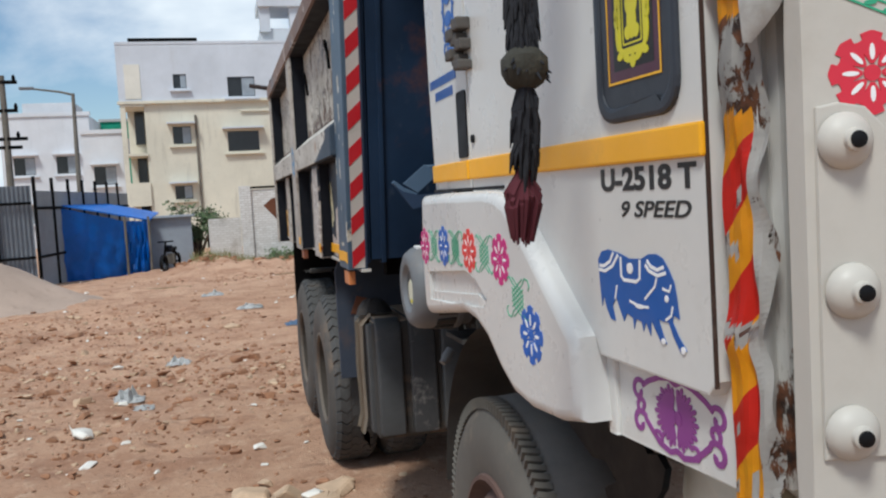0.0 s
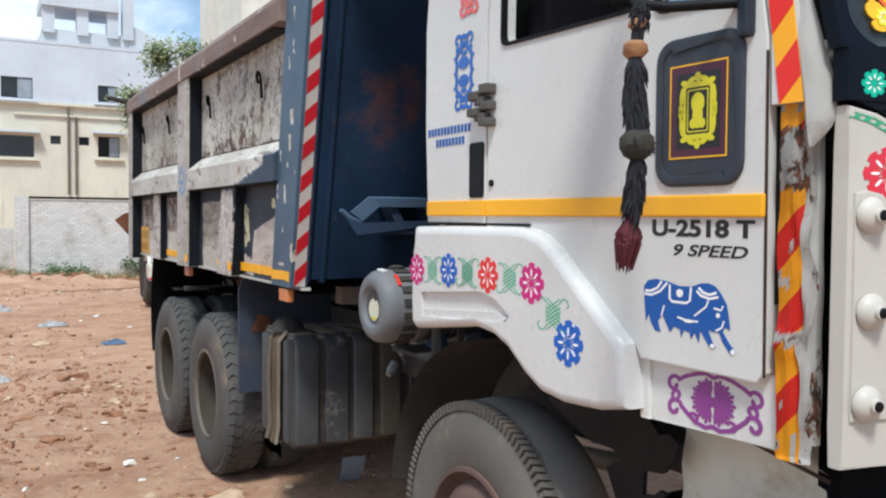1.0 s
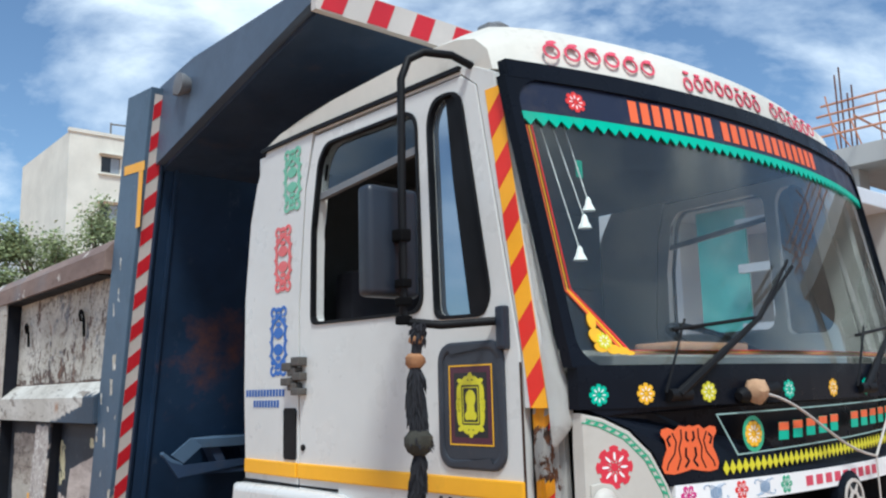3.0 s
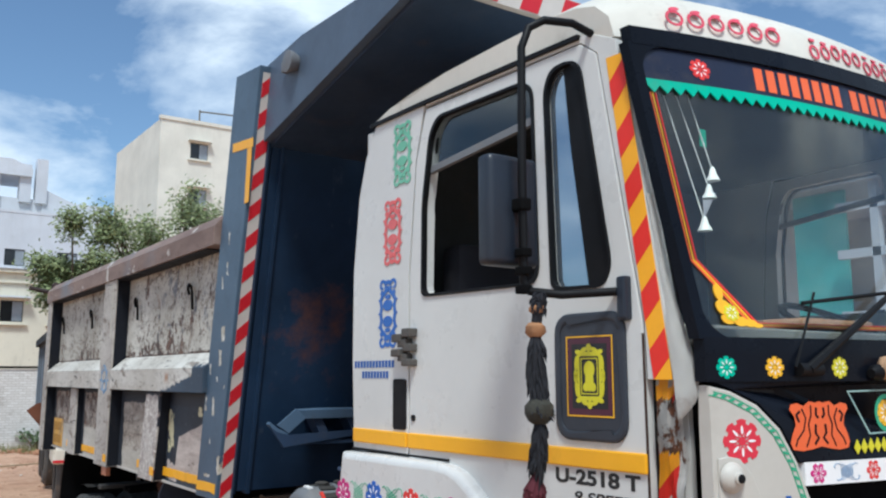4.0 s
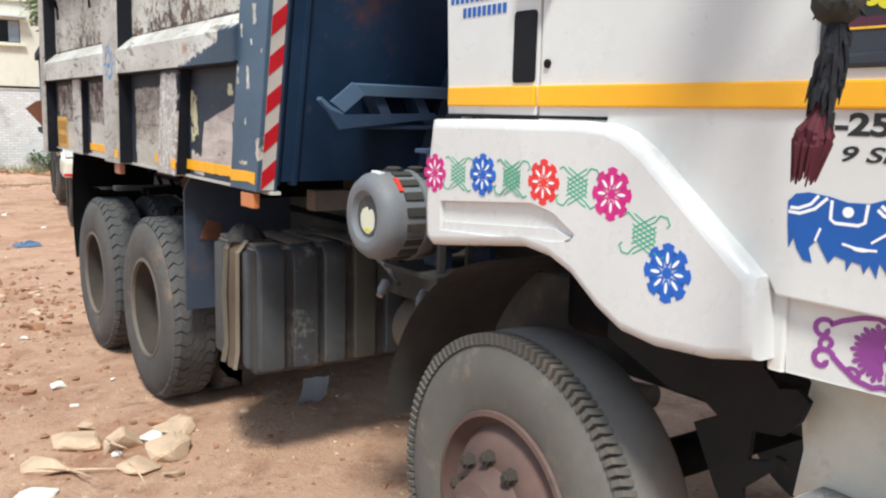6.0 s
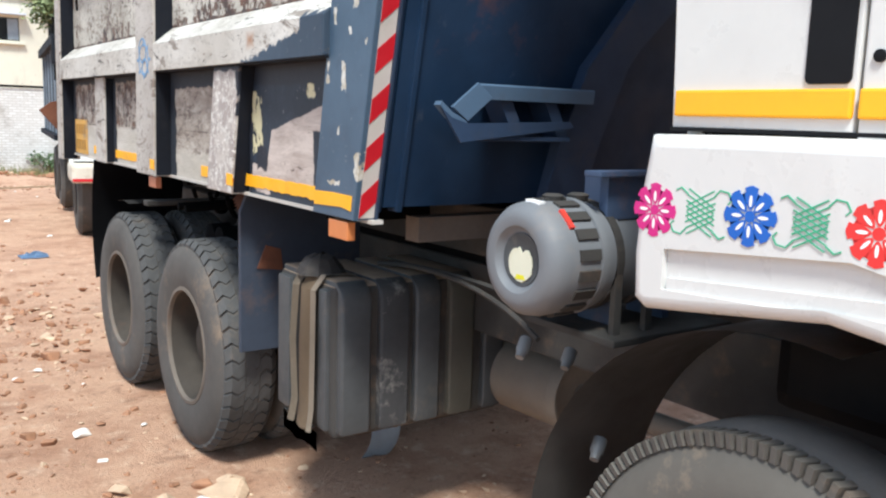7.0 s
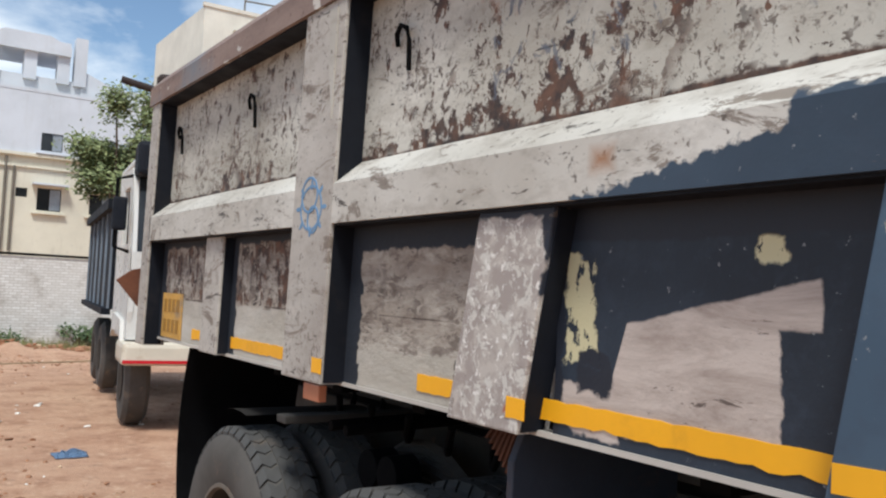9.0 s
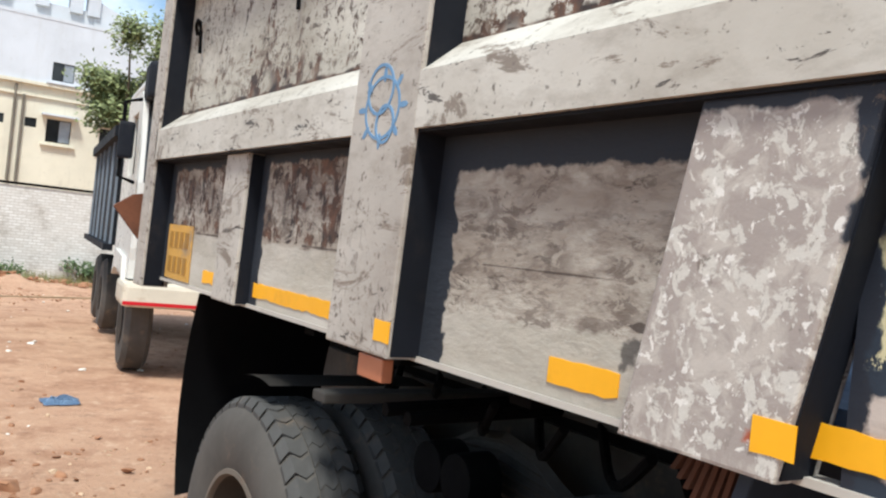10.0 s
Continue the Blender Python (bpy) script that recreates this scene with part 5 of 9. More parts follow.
    for u, sgn in ((0.806, 1), (2.794, -1)):
        for v, sv in ((2.03, 1), (2.84, -1)):
            pts = [(u - sgn * 0.004, v - sv * 0.004)] + [(u + sgn * (0.08 - 0.08 * math.sin(t)), v + sv * (0.08 - 0.08 * math.cos(t))) for t in (i * math.pi / 16 for i in range(9))]
            part("corner_fillet", bowed(S("y", -0.0025, 0.03, pts)), GLOSS_BLACK, frame_part)
    g = part("windscreen", patch_grid(0.80, 2.80, 2.0, 2.87, 0.012, 0.018, 24, 6), HAZY_GLASS, truck, smooth=True)
    g.visible_shadow = False
    # sunshade band with fringe, inside the glass edge
    band = part("sun_strip", patch_grid(0.80, 2.80, 2.735, 2.842, 0.006, 0.009), BAND_BLUE, truck, "dark blue sun strip with orange lettering bars")
    bars("y", 0.006, -1, 1.165, 1.53, 2.79, 0.072, 8, ORANGE_INK, band, slant=0.1)
    bars("y", 0.006, -1, 1.565, 2.20, 2.79, 0.068, 13, ORANGE_INK, band, slant=0.1)
    flower("flower", "y", 0.006, -1, 0.99, 2.79, 0.032, RED_INK, band, 8)
    bm = bmesh.new()
    for i in range(51):
        u = 0.81 + i * 0.0388
        slab(bm, "y", 0.004, 0.008, [(u, 2.74), (u + 0.0385, 2.74), (u + 0.0385, 2.722), (u + 0.019, 2.70), (u, 2.722)])
    part("fringe", bowed(bm), TEAL_INK, band, "teal scalloped fringe")
    for i, (w, h, ink) in enumerate(((0.018, 0.0018, ORANGE_INK), (0.025, 0.0018, AMBER_INK), (0.033, 0.0022, RED_INK))):
        pts = [(0.80 + w, 2.70), (0.80 + w, 2.23), (0.93 + w, 2.052 + w * 0.6), (2.7, 2.052 + w * 0.6), (2.7, 2.052 + w * 0.6 + h), (0.935 + w + h, 2.052 + w * 0.6 + h), (0.80 + w + h, 2.235), (0.80 + w + h, 2.70)]
        part("painted_border", bowed(S("y", 0.008, 0.0105, thin_out(pts, 0.1))), ink, truck, "thin painted border line on the glass")
    # yellow flower spray in the corner of the glass
    bm = bmesh.new()
    for k, (u, v, ru, rv) in enumerate(((0.872, 2.150, 0.012, 0.022), (0.876, 2.112, 0.020, 0.020), (0.900, 2.096, 0.018, 0.016), (0.884, 2.082, 0.020, 0.014), (0.918, 2.076, 0.020, 0.013), (0.946, 2.072, 0.020, 0.010), (0.968, 2.066, 0.014, 0.006))):
        oval(bm, "y", 0.006 + 0.0002 * k, 0.010, u, v, ru, rv, 12)
    spray = part("corner_ornament", bowed(bm), AMBER_INK, truck, "yellow painted flower spray")
    flower("flower", "y", 0.006, -1, 0.894, 2.098, 0.022, YELLOW_INK, spray, 8)
    # bell strings inside the glass
    for x, z, tx, tz in ((0.987, 2.50, 0.950, 2.725), (0.962, 2.447, 0.912, 2.718), (0.925, 2.352, 0.872, 2.712)):
        bm = bmesh.new()
        y, ty = front_y(x, z) + 0.06, front_y(tx, tz) + 0.05
        rod(bm, (tx, ty, tz), (x, y, z), 0.002, 5)
        lathe(bm, (x, y, z + 0.012), (0, 0, -1), [(0, 0.004), (0.008, 0.008), (0.022, 0.011), (0.032, 0.017), (0.040, 0.020)], 12)
        part("bell_string", bm, WHITE_INK, truck, "string with a small white bell", smooth=True)
    part("paper_tag", B(0.972, 0.998, 1.60, 1.604, 2.575, 2.625), TEAL_INK, truck, "small teal tag on a string")
    # wipers
    for px, tx in ((1.08, 1.70), (2.02, 2.62)):
        bm = bmesh.new()
        y = front_y(px, 1.96) - 0.02
        tip = (tx, front_y(tx, 2.36) - 0.015, 2.36)
        mid = ((px + tx) / 2 + 0.06, front_y(px + 0.3, 2.15) - 0.03, 2.17)
        tube(bm, [(px, y, 1.955), mid, tip], [0.014, 0.008, 0.005], 8)
        rod(bm, (px - 0.03, y + 0.01, 1.955), (px + 0.05, y, 1.955), 0.017, 10)
        w = part("wiper", bm, BLACK, truck, smooth=True)
        bm = bmesh.new()
        tube(bm, [(px + 0.05, front_y(px, 2.15) - 0.004, 2.13), mid, (tx + 0.04, front_y(tx, 2.34) - 0.004, 2.345)], 0.006, 6)
        rod(bm, (px - 0.04, y + 0.01, 1.96), (px + 0.10, front_y(px, 2.2) - 0.02, 2.16), 0.004, 6)
        part("blade", bm, BLACK, w)
    # painted dots under the screen
    for x, ink in ((0.847, TEAL_INK), (0.989, AMBER_INK), (1.205, YELLOW_INK), (1.552, TEAL_INK), (1.806, AMBER_INK), (2.05, TEAL_INK), (2.35, AMBER_INK)):
        flower("flower", "y", -0.004, -1, x, 1.96, 0.028, ink, frame_part, 8)
    # front panel below
    panel = part("front_panel", bowed(S("y", 0.0, 0.04, thin_out([(1.056, 1.720), (2.67, 1.720), (2.67, 1.925), (0.815, 1.925), (0.864, 1.906), (0.938, 1.872), (1.004, 1.812)], 0.05))), GLOSS_BLACK, truck, "glossy black nose panel with painted ornaments")
    half = [(0.0, -0.050), (0.030, -0.056), (0.062, -0.060), (0.092, -0.056), (0.099, -0.040), (0.092, -0.018), (0.080, 0.004), (0.084, 0.026), (0.098, 0.044), (0.094, 0.056), (0.074, 0.060), (0.052, 0.052), (0.034, 0.064), (0.012, 0.060), (0.0, 0.064)]
    orn = [(1.129 + u, 1.810 + v) for u, v in half] + [(1.129 - u, 1.810 + v) for u, v in half[-2:0:-1]]
    ornament = part("orange_ornament", bowed(S("y", -0.0012, 0.0, orn)), ORANGE_INK, panel, "orange painted ornament")
    bm = bmesh.new()
    for su in (-1, 1):
        for k, pts in enumerate(([(0.060, 0.046), (0.048, 0.022), (0.056, -0.008), (0.078, -0.032), (0.084, -0.048)], [(0.030, 0.054), (0.030, 0.030), (0.040, 0.006), (0.036, -0.022), (0.050, -0.050)], [(0.012, 0.048), (0.014, 0.030), (0.006, 0.022)], [(0.016, 0.006), (0.018, -0.016), (0.008, -0.028), (0.022, -0.044)], [(0.066, 0.040), (0.078, 0.030), (0.070, 0.012)])):
            ribbon(bm, "y", -0.0016 - 0.00003 * k, -0.0012, [(1.129 + su * u, 1.810 + v) for u, v in pts], 0.0045 if k < 2 else 0.007)
    part("dark_vein", bowed(bm), GLOSS_BLACK, ornament)
    border = [(1.229, 1.90), (2.6, 1.92), (2.6, 1.825), (1.303, 1.785)]
    inner = [(1.236, 1.896), (2.595, 1.916), (2.595, 1.829), (1.307, 1.789)]
    part("panel_border", bowed(S("y", -0.001, 0.0, thin_out(border, 0.08), [thin_out(inner, 0.08)])), PANEL_LINE, panel)
    bars("y", -0.0006, -1, 1.475, 1.83, 1.842, 0.05, 5, TEAL_INK, panel, "brand_bar", 0.1, 0.012)
    bars("y", -0.0006, -1, 1.90, 2.45, 1.858, 0.05, 7, TEAL_INK, panel, "brand_bar", 0.1, 0.012)
    bars("y", -0.0018, -1, 1.477, 1.832, 1.855, 0.022, 5, ORANGE_INK, panel, "brand_bar", 0.1, 0.012)
    bars("y", -0.0018, -1, 1.902, 2.452, 1.871, 0.022, 7, ORANGE_INK, panel, "brand_bar", 0.1, 0.012)
    flower("flower", "y", -0.0006, -1, 1.375, 1.84, 0.036, AMBER_INK, panel, 10)
    bm = bmesh.new()
    ring(bm, "y", -0.0006, -0.0016, 1.375, 1.84, 0.045, 0.05, 0.012)
    part("flower_ring", bowed(bm), GREEN_INK, panel)
    bm = bmesh.new()
    for i in range(46):
        u = 1.243 + i * 0.026
        z = 1.752 + i * 0.0008
        slab(bm, "y", -0.0012, 0.0, [(u, z), (u + 0.012, z + 0.022), (u + 0.025, z), (u + 0.012, z - 0.017)])
    part("diamond_border", bowed(bm), YELLOW_INK, panel)
    strip = part("flower_strip", patch_grid(1.066, 2.55, 1.665, 1.722, -0.004, 0.03), WHITE_INK, truck, "white painted strip with flowers")
    for i in range(5):
        x = 1.108 + i * 0.098
        ink = (MAGENTA, FADED_BLUE, RED_INK, FADED_BLUE, GREEN_INK)[i % 5]
        if ink is FADED_BLUE:
            weave("y", -0.004, -1, x, 1.694, 0.066, 0.046, ink, strip)
        else:
            flower("flower", "y", -0.004, -1, x, 1.694, 0.026, ink, strip, 6)
    bars("y", -0.004, -1, 1.59, 2.08, 1.694, 0.028, 9, PINK_RED, strip)
    # grille
    part("grille", patch_grid(0.95, 2.65, 1.16, 1.665, 0.085, 0.10), UNDER, truck, "black grille recess")
    for z, u, mt in ((1.562, 1.094, BAR_ORANGE), (1.471, 1.126, WHITE_INK), (1.382, 1.162, TEAL_INK)):
        part("grille_bar", patch_grid(u, 2.52, z - 0.014, z + 0.014, -0.004, 0.05), GLOSS_BLACK, truck)
        part("bar_paint", patch_grid(u, 2.52, z - 0.012, z + 0.012, -0.007, -0.0042, 16, 1), mt, truck)
    bm = bmesh.new()
    y = front_y(1.85, 1.64) - 0.012
    lathe(bm, (1.85, y + 0.03, 1.62), (0, -1, 0), [(0, 0.085), (0.025, 0.085), (0.034, 0.07)], 32)
    badge = part("round_badge", bm, GLOSS_BLACK, truck, "round badge with a plain wheel shape", smooth=True)
    bm = bmesh.new()
    ring(bm, "y", y - 0.008, y - 0.003, 1.85, 1.62, 0.062, 0.062, 0.01, 28)
    ring(bm, "y", y - 0.008, y - 0.003, 1.85, 1.62, 0.028, 0.028, 0.012, 20)
    for i in range(6):
        t = math.pi * i / 3
        slab(bm, "y", y - 0.007, y - 0.003, [(1.85 + 0.028 * math.cos(t - 0.25), 1.62 + 0.028 * math.sin(t - 0.25)), (1.85 + 0.054 * math.cos(t), 1.62 + 0.054 * math.sin(t)), (1.85 + 0.028 * math.cos(t + 0.25), 1.62 + 0.028 * math.sin(t + 0.25))])
    part("badge_wheel", bm, SILVER, badge)
    # coconut charm tied above the grille, with its cord
    bm = bmesh.new()
    lathe(bm, (1.362, front_y(1.362, 1.96) - 0.03, 1.925), (0, 0, 1), [(0, 0.012), (0.014, 0.030), (0.036, 0.035), (0.058, 0.024), (0.07, 0.008)], 18)
    for v in bm.verts:
        v.co += Vector((1, 0.4, 1)) * 0.012 * noise.noise(v.co * 30)
    coco = part("coconut_charm", bm, aged("dried_husk", lin(176, 140, 108), 0.95, 0.4, lin(70, 46, 38), 0.9, grain=50, bump=0.8), truck, "dried coconut charm", smooth=True)
    bm = bmesh.new()
    lathe(bm, (1.30, front_y(1.30, 1.95) - 0.02, 1.945), (1, 0, 0.1), [(0, 0.012), (0.02, 0.022), (0.20, 0.020), (0.215, 0.012)], 12)
    part("washer_jet", bm, BLACK, coco, "black tube behind the charm", smooth=True)
    bm = bmesh.new()
    tube(bm, bezier((1.40, front_y(1.4, 1.95) - 0.03, 1.95), (1.6, 1.29, 1.92), (1.7, 1.28, 1.78), (2.0, 1.29, 1.74), 12), 0.004, 6)
    rod(bm, (2.0, 1.29, 1.74), (2.2, 1.31, 1.90), 0.004, 6)
    rod(bm, (2.0, 1.29, 1.74), (2.0, 1.29, 1.60), 0.003, 6)
    part("cord", bm, SILVER, coco)
    # roof lettering
    rnd = random.Random(5)
    for u0, u1, k in ((0.90, 1.36, 6), (1.48, 1.95, 8), (2.02, 2.45, 6)):
        w = (u1 - u0) / k
        for i in range(k):
            u = u0 + w * (i + 0.5)
            bm = bmesh.new()
            ring(bm, "y", -0.002 - 0.0001 * i, 0.0, u, 2.95 + 0.012 * rnd.uniform(-1, 1), w * 0.40, 0.026, 0.008, 16)
            oval(bm, "y", -0.0025 - 0.0001 * i, 0.0, u + w * 0.1, 2.985, w * 0.3, 0.008, 8, 0.3)
            for v in bm.verts:
                s = (v.co.x - 1.80) / 1.078
                f = (v.co.z - 2.888) / 0.092
                v.co.y += 1.681 + (0.02 * f if f < 1 else 0.02 + 0.055 * (f - 1) / 0.76) - 0.16 * (1 - s * s) * min(1, max(0, (2.1 - 1.70) / 0.45))
                v.co.z += 0.035 * (1 - s * s) * 0.6
            part("painted_loop", bm, PINK_RED, roof)


ROOF_WHITE = aged("dusty_roof_white", lin(208, 202, 190), 0.6, 0.1, lin(120, 104, 84), 0.5)
BAND_BLUE = aged("sun_strip_navy", lin(18, 24, 48), 0.35, 0.15)
cab()


DARK_RUST = aged("dark_rust", lin(58, 40, 32), 0.95, 0.3, lin(120, 100, 88), 0.8, grain=60)
GREASE = aged("greasy_handle", lin(74, 70, 66), 0.7, 0.3, lin(120, 100, 80), 0.5)


def cab_side_details():
    CAB_SIDES[0] = True
    # fender
    out = [(3.12, 1.652), (2.9, 1.656), (2.5, 1.658), (2.42, 1.652), (2.36, 1.635), (2.30, 1.60), (2.0, 1.365), (1.985, 1.20), (2.10, 1.178), (2.25, 1.172), (2.35, 1.185), (2.43, 1.225), (2.52, 1.29), (2.60, 1.322), (2.70, 1.335), (3.0, 1.296), (3.11, 1.283), (3.142, 1.302), (3.148, 1.40), (3.14, 1.53)]
    groove = [(3.06, 1.335), (3.06, 1.42), (2.66, 1.452), (2.58, 1.435), (2.50, 1.39), (2.52, 1.37), (2.6, 1.362)]
    f = part("fender", pillow(out, groove, 0.668, 0.80, 0.027), FENDER_WHITE, truck, "white fibreglass wheel fender with painted flowers", smooth=True)
    for p in f.data.polygons:
        p.use_smooth = abs(p.normal.x) < 0.999
    part("fender_recess", S("x", 0.682, 0.70, grown(groove, 0.01)), FENDER_WHITE, f)
    part("recess_step", S("x", 0.674, 0.684, [(3.05, 1.335), (3.05, 1.36), (2.58, 1.395), (2.52, 1.38), (2.55, 1.365)]), FENDER_WHITE, f)
    P = 0.668
    for y, z, ink, r in ((3.09, 1.497, MAGENTA, 0.056), (2.862, 1.508, BLUE_INK, 0.057), (2.618, 1.506, RED_INK, 0.057), (2.388, 1.496, MAGENTA, 0.061), (2.214, 1.342, BLUE_INK, 0.065)):
        flower("flower", "x", P, -1, y, z, r, ink, f)
    for y, z in ((2.975, 1.503), (2.74, 1.508), (2.50, 1.503), (2.285, 1.415)):
        weave("x", P, -1, y, z, 0.105, 0.10, GREEN_INK, f)
    # yellow belt
    for y0, y1 in ((1.592, 2.698), (2.71, 3.09)):
        part("belt_stripe", B(CX0 - 0.010, CX0 + 0.004, y0, y1, 1.690, 1.742, bevel=0.005), YELLOW, truck, "raised yellow belt stripe")
    part("belt_lip", B(CX0 - 0.006, CX0 + 0.004, 2.46, 3.10, 1.66, 1.668), BLACK, truck)
    # lettering and painted shapes on the door
    lettering("U-2518 T", 0.054, 1.945, 1.645, SIDE, BLACK_INK, truck, 0.0, 1.53, 0.0)
    lettering("9 SPEED", 0.038, 1.875, 1.598, SIDE, BLACK_INK, truck, 0.25, 1.75, 0.0, 0.018)
    def on(cx, cy):
        """Emblem's own units, 100 wide, to the door."""
        return 1.972 - cx * 0.00306, 1.538 - cy * 0.00157
    shape = [(1, 14), (6, 4), (15, 1), (29, 4), (41, 9), (55, 8), (64, 2), (72, 1), (79, 5), (84, 14), (90, 29), (92, 44), (94, 66), (88, 63), (87, 71), (93, 85), (100, 97), (94, 100), (87, 85), (83, 72), (77, 72), (72, 70), (77, 88), (80, 95), (74, 95), (68, 82), (64, 73), (63, 91), (58, 77), (55, 88), (53, 78), (47, 76), (44, 88), (43, 76), (36, 72), (32, 82), (27, 68), (23, 56), (18, 67), (21, 84), (15, 83), (10, 71), (7, 57), (4, 70), (2, 40)]
    emblem = part("blue_emblem", S("x", SIDE - 0.0010, SIDE, [on(*p) for p in shape]), DEEP_BLUE, truck, "plain blue painted emblem")
    E0, E1 = SIDE - 0.0010, SIDE - 0.0016
    cloth = [(31, 8), (31, 30), (34, 34), (49, 34), (53, 30), (54, 9)]
    lines = [cloth, [(2, 26), (10, 27), (20, 20), (28, 6)], [(3, 21), (9, 21), (17, 15), (22, 4)], [(60, 14), (64, 20), (73, 24), (82, 20)], [(62, 9), (66, 15), (73, 18), (80, 14)], [(22, 58), (25, 42)], [(40, 57), (52, 61), (62, 60)], [(58, 52), (64, 44), (70, 36), (72, 27)], [(78, 37), (85, 39), (87, 32)], [(80, 70), (86, 64), (88, 54)]]
    for k, pts in enumerate(lines):
        bm = bmesh.new()
        ribbon(bm, "x", E0, E1 - 0.00002 * k, [on(*p) for p in pts], 0.0062 if k < 5 else 0.0045)
        part("white_line", bm, WHITE_INK, emblem)
    for cx, cy, ru, rv in ((42, 20, 0.011, 0.010), (82, 47, 0.006, 0.006), (52, 61, 0.016, 0.004), (97, 97, 0.007, 0.006), (77, 93, 0.007, 0.005)):
        bm = bmesh.new()
        oval(bm, "x", E0, E1 - 0.0004, *on(cx, cy), ru, rv, 12)
        part("white_dot", bm, WHITE_INK, emblem)
    for z0, z1, y0, y1, ink in ((2.65, 2.885, 2.70, 2.81, PRINT_GREEN), (2.355, 2.60, 2.765, 2.875, PRINT_RED), (2.045, 2.30, 2.795, 2.905, PRINT_BLUE)):
        scroll("x", SIDE, -1, (y0 + y1) / 2, (z0 + z1) / 2, 0.125, z1 - z0, ink, truck)
    for z in (1.985, 1.945):
        bars("x", SIDE, -1, 2.80 if z > 1.96 else 2.84, 3.10 if z > 1.96 else 3.04, z, 0.026, 13 if z > 1.96 else 9, DEEP_BLUE, truck)
    # latch, recess, keyhole
    handle = None
    for i in range(7):
        rnd = random.Random(i)
        bm = bmesh.new()
        box(bm, CX0 - 0.03 - 0.01 * rnd.random(), CX0, 2.65 + 0.03 * (i % 3), 2.70 + 0.034 * (i % 3), 1.975 + 0.017 * i, 2.0 + 0.018 * i, bevel=0.005)
        made = part("handle_piece" if handle else "door_handle", bm, GREASE, handle or truck)
        handle = handle or made
    handle["label"] = "greasy dark door handle"
    part("grab_recess", S("x", CX0 - 0.004, CX0 + 0.02, rounded(2.718, 2.805, 1.75, 1.93, 0.012)), BLACK, truck, "black grab recess")
    bm = bmesh.new()
    lathe(bm, (CX0, 2.672, 1.795), (-1, 0, 0), [(0, 0.011), (0.006, 0.011), (0.007, 0.004)], 14)
    part("keyhole", bm, BLACK, truck)
    # vent box with its sticker
    V = CX0 - 0.010
    vent = part("vent_box", S("x", V, CX0 + 0.004, rounded(1.652, 1.93, 1.762, 2.115, 0.055), [rounded(1.675, 1.907, 1.788, 2.09, 0.04)], bevel=0.008), VENT_GREY, truck, "dark grey plastic vent surround")
    part("vent_plate", S("x", V + 0.005, V + 0.009, rounded(1.67, 1.912, 1.783, 2.095, 0.04)), VENT_GREY, vent)
    W = V + 0.005
    part("sticker", S("x", W - 0.001, W, [(1.70, 1.828), (1.882, 1.828), (1.882, 2.05), (1.70, 2.05)]), STICKER_MAROON, vent, "maroon sticker with yellow ornament")
    part("dark_field", S("x", W - 0.0014, W - 0.001, [(1.722, 1.85), (1.86, 1.85), (1.86, 2.028), (1.722, 2.028)]), BLACK_INK, vent)
    bm = bmesh.new()
    for d, w in ((0.0, 0.004),):
        slab(bm, "x", W - 0.0018, W - 0.001, [(1.70 + d, 1.828 + d), (1.882 - d, 1.828 + d), (1.882 - d, 2.05 - d), (1.70 + d, 2.05 - d)], [[(1.70 + d + w, 1.828 + d + w), (1.882 - d - w, 1.828 + d + w), (1.882 - d - w, 2.05 - d - w), (1.70 + d + w, 2.05 - d - w)]])
    part("sticker_line", bm, AMBER_INK, vent)
    bm = bmesh.new()
    slab(bm, "x", W - 0.0022, W - 0.001, rounded(1.744, 1.838, 1.872, 2.006, 0.008), [rounded(1.753, 1.829, 1.884, 1.994, 0.006)])
    slab(bm, "x", W - 0.0020, W - 0.001, rounded(1.758, 1.824, 1.889, 1.989, 0.004), [rounded(1.761, 1.821, 1.892, 1.986, 0.004)])
    for k, (du, dv, ru, rv) in enumerate(((0, 0.018, 0.021, 0.024), (0, -0.012, 0.016, 0.03), (-0.014, -0.03, 0.011, 0.012), (0.014, -0.03, 0.011, 0.012))):
        oval(bm, "x", W - 0.0021 - 0.0001 * k, W - 0.001, 1.791 + du, 1.939 + dv, ru, rv, 16)
    for sv in (-1, 1):
        for k, (du, dv, ru, rv, t) in enumerate(((0, 0.078, 0.010, 0.012, 0), (0.02, 0.072, 0.014, 0.007, -0.4), (-0.02, 0.072, 0.014, 0.007, 0.4), (0.042, 0.066, 0.012, 0.007, 0.2), (-0.042, 0.066, 0.012, 0.007, -0.2), (0.051, 0.035, 0.006, 0.022, 0.1), (-0.051, 0.035, 0.006, 0.022, -0.1), (0.054, 0.006, 0.006, 0.012, 0), (-0.054, 0.006, 0.006, 0.012, 0))):
            oval(bm, "x", W - 0.0023 - 0.0001 * k, W - 0.001, 1.791 + du, 1.939 + sv * dv, ru, rv, 10, sv * t)
    part("yellow_ornament", bm, YELLOW_INK, vent)
    # sill with purple ornament
    sill = part("sill", S("x", 0.745, 0.80, [(1.55, 1.180), (1.965, 1.174), (1.975, 1.34), (1.55, 1.345)], bevel=0.005), WHITE, truck, "white sill panel with purple ornament")
    bm = bmesh.new()
    for c, face in ((1.783, 0.0), (1.767, math.pi)):
        for k in range(15):
            petal(bm, "x", 0.7449 - 0.00004 * k, 0.7436 - 0.00004 * k, c, 1.264, 0.008, 0.052 + 0.006 * (k % 2), 0.0062, face + (k - 7) * 0.225)
        oval(bm, "x", 0.745, 0.7425, c, 1.264, 0.010, 0.014, 12)
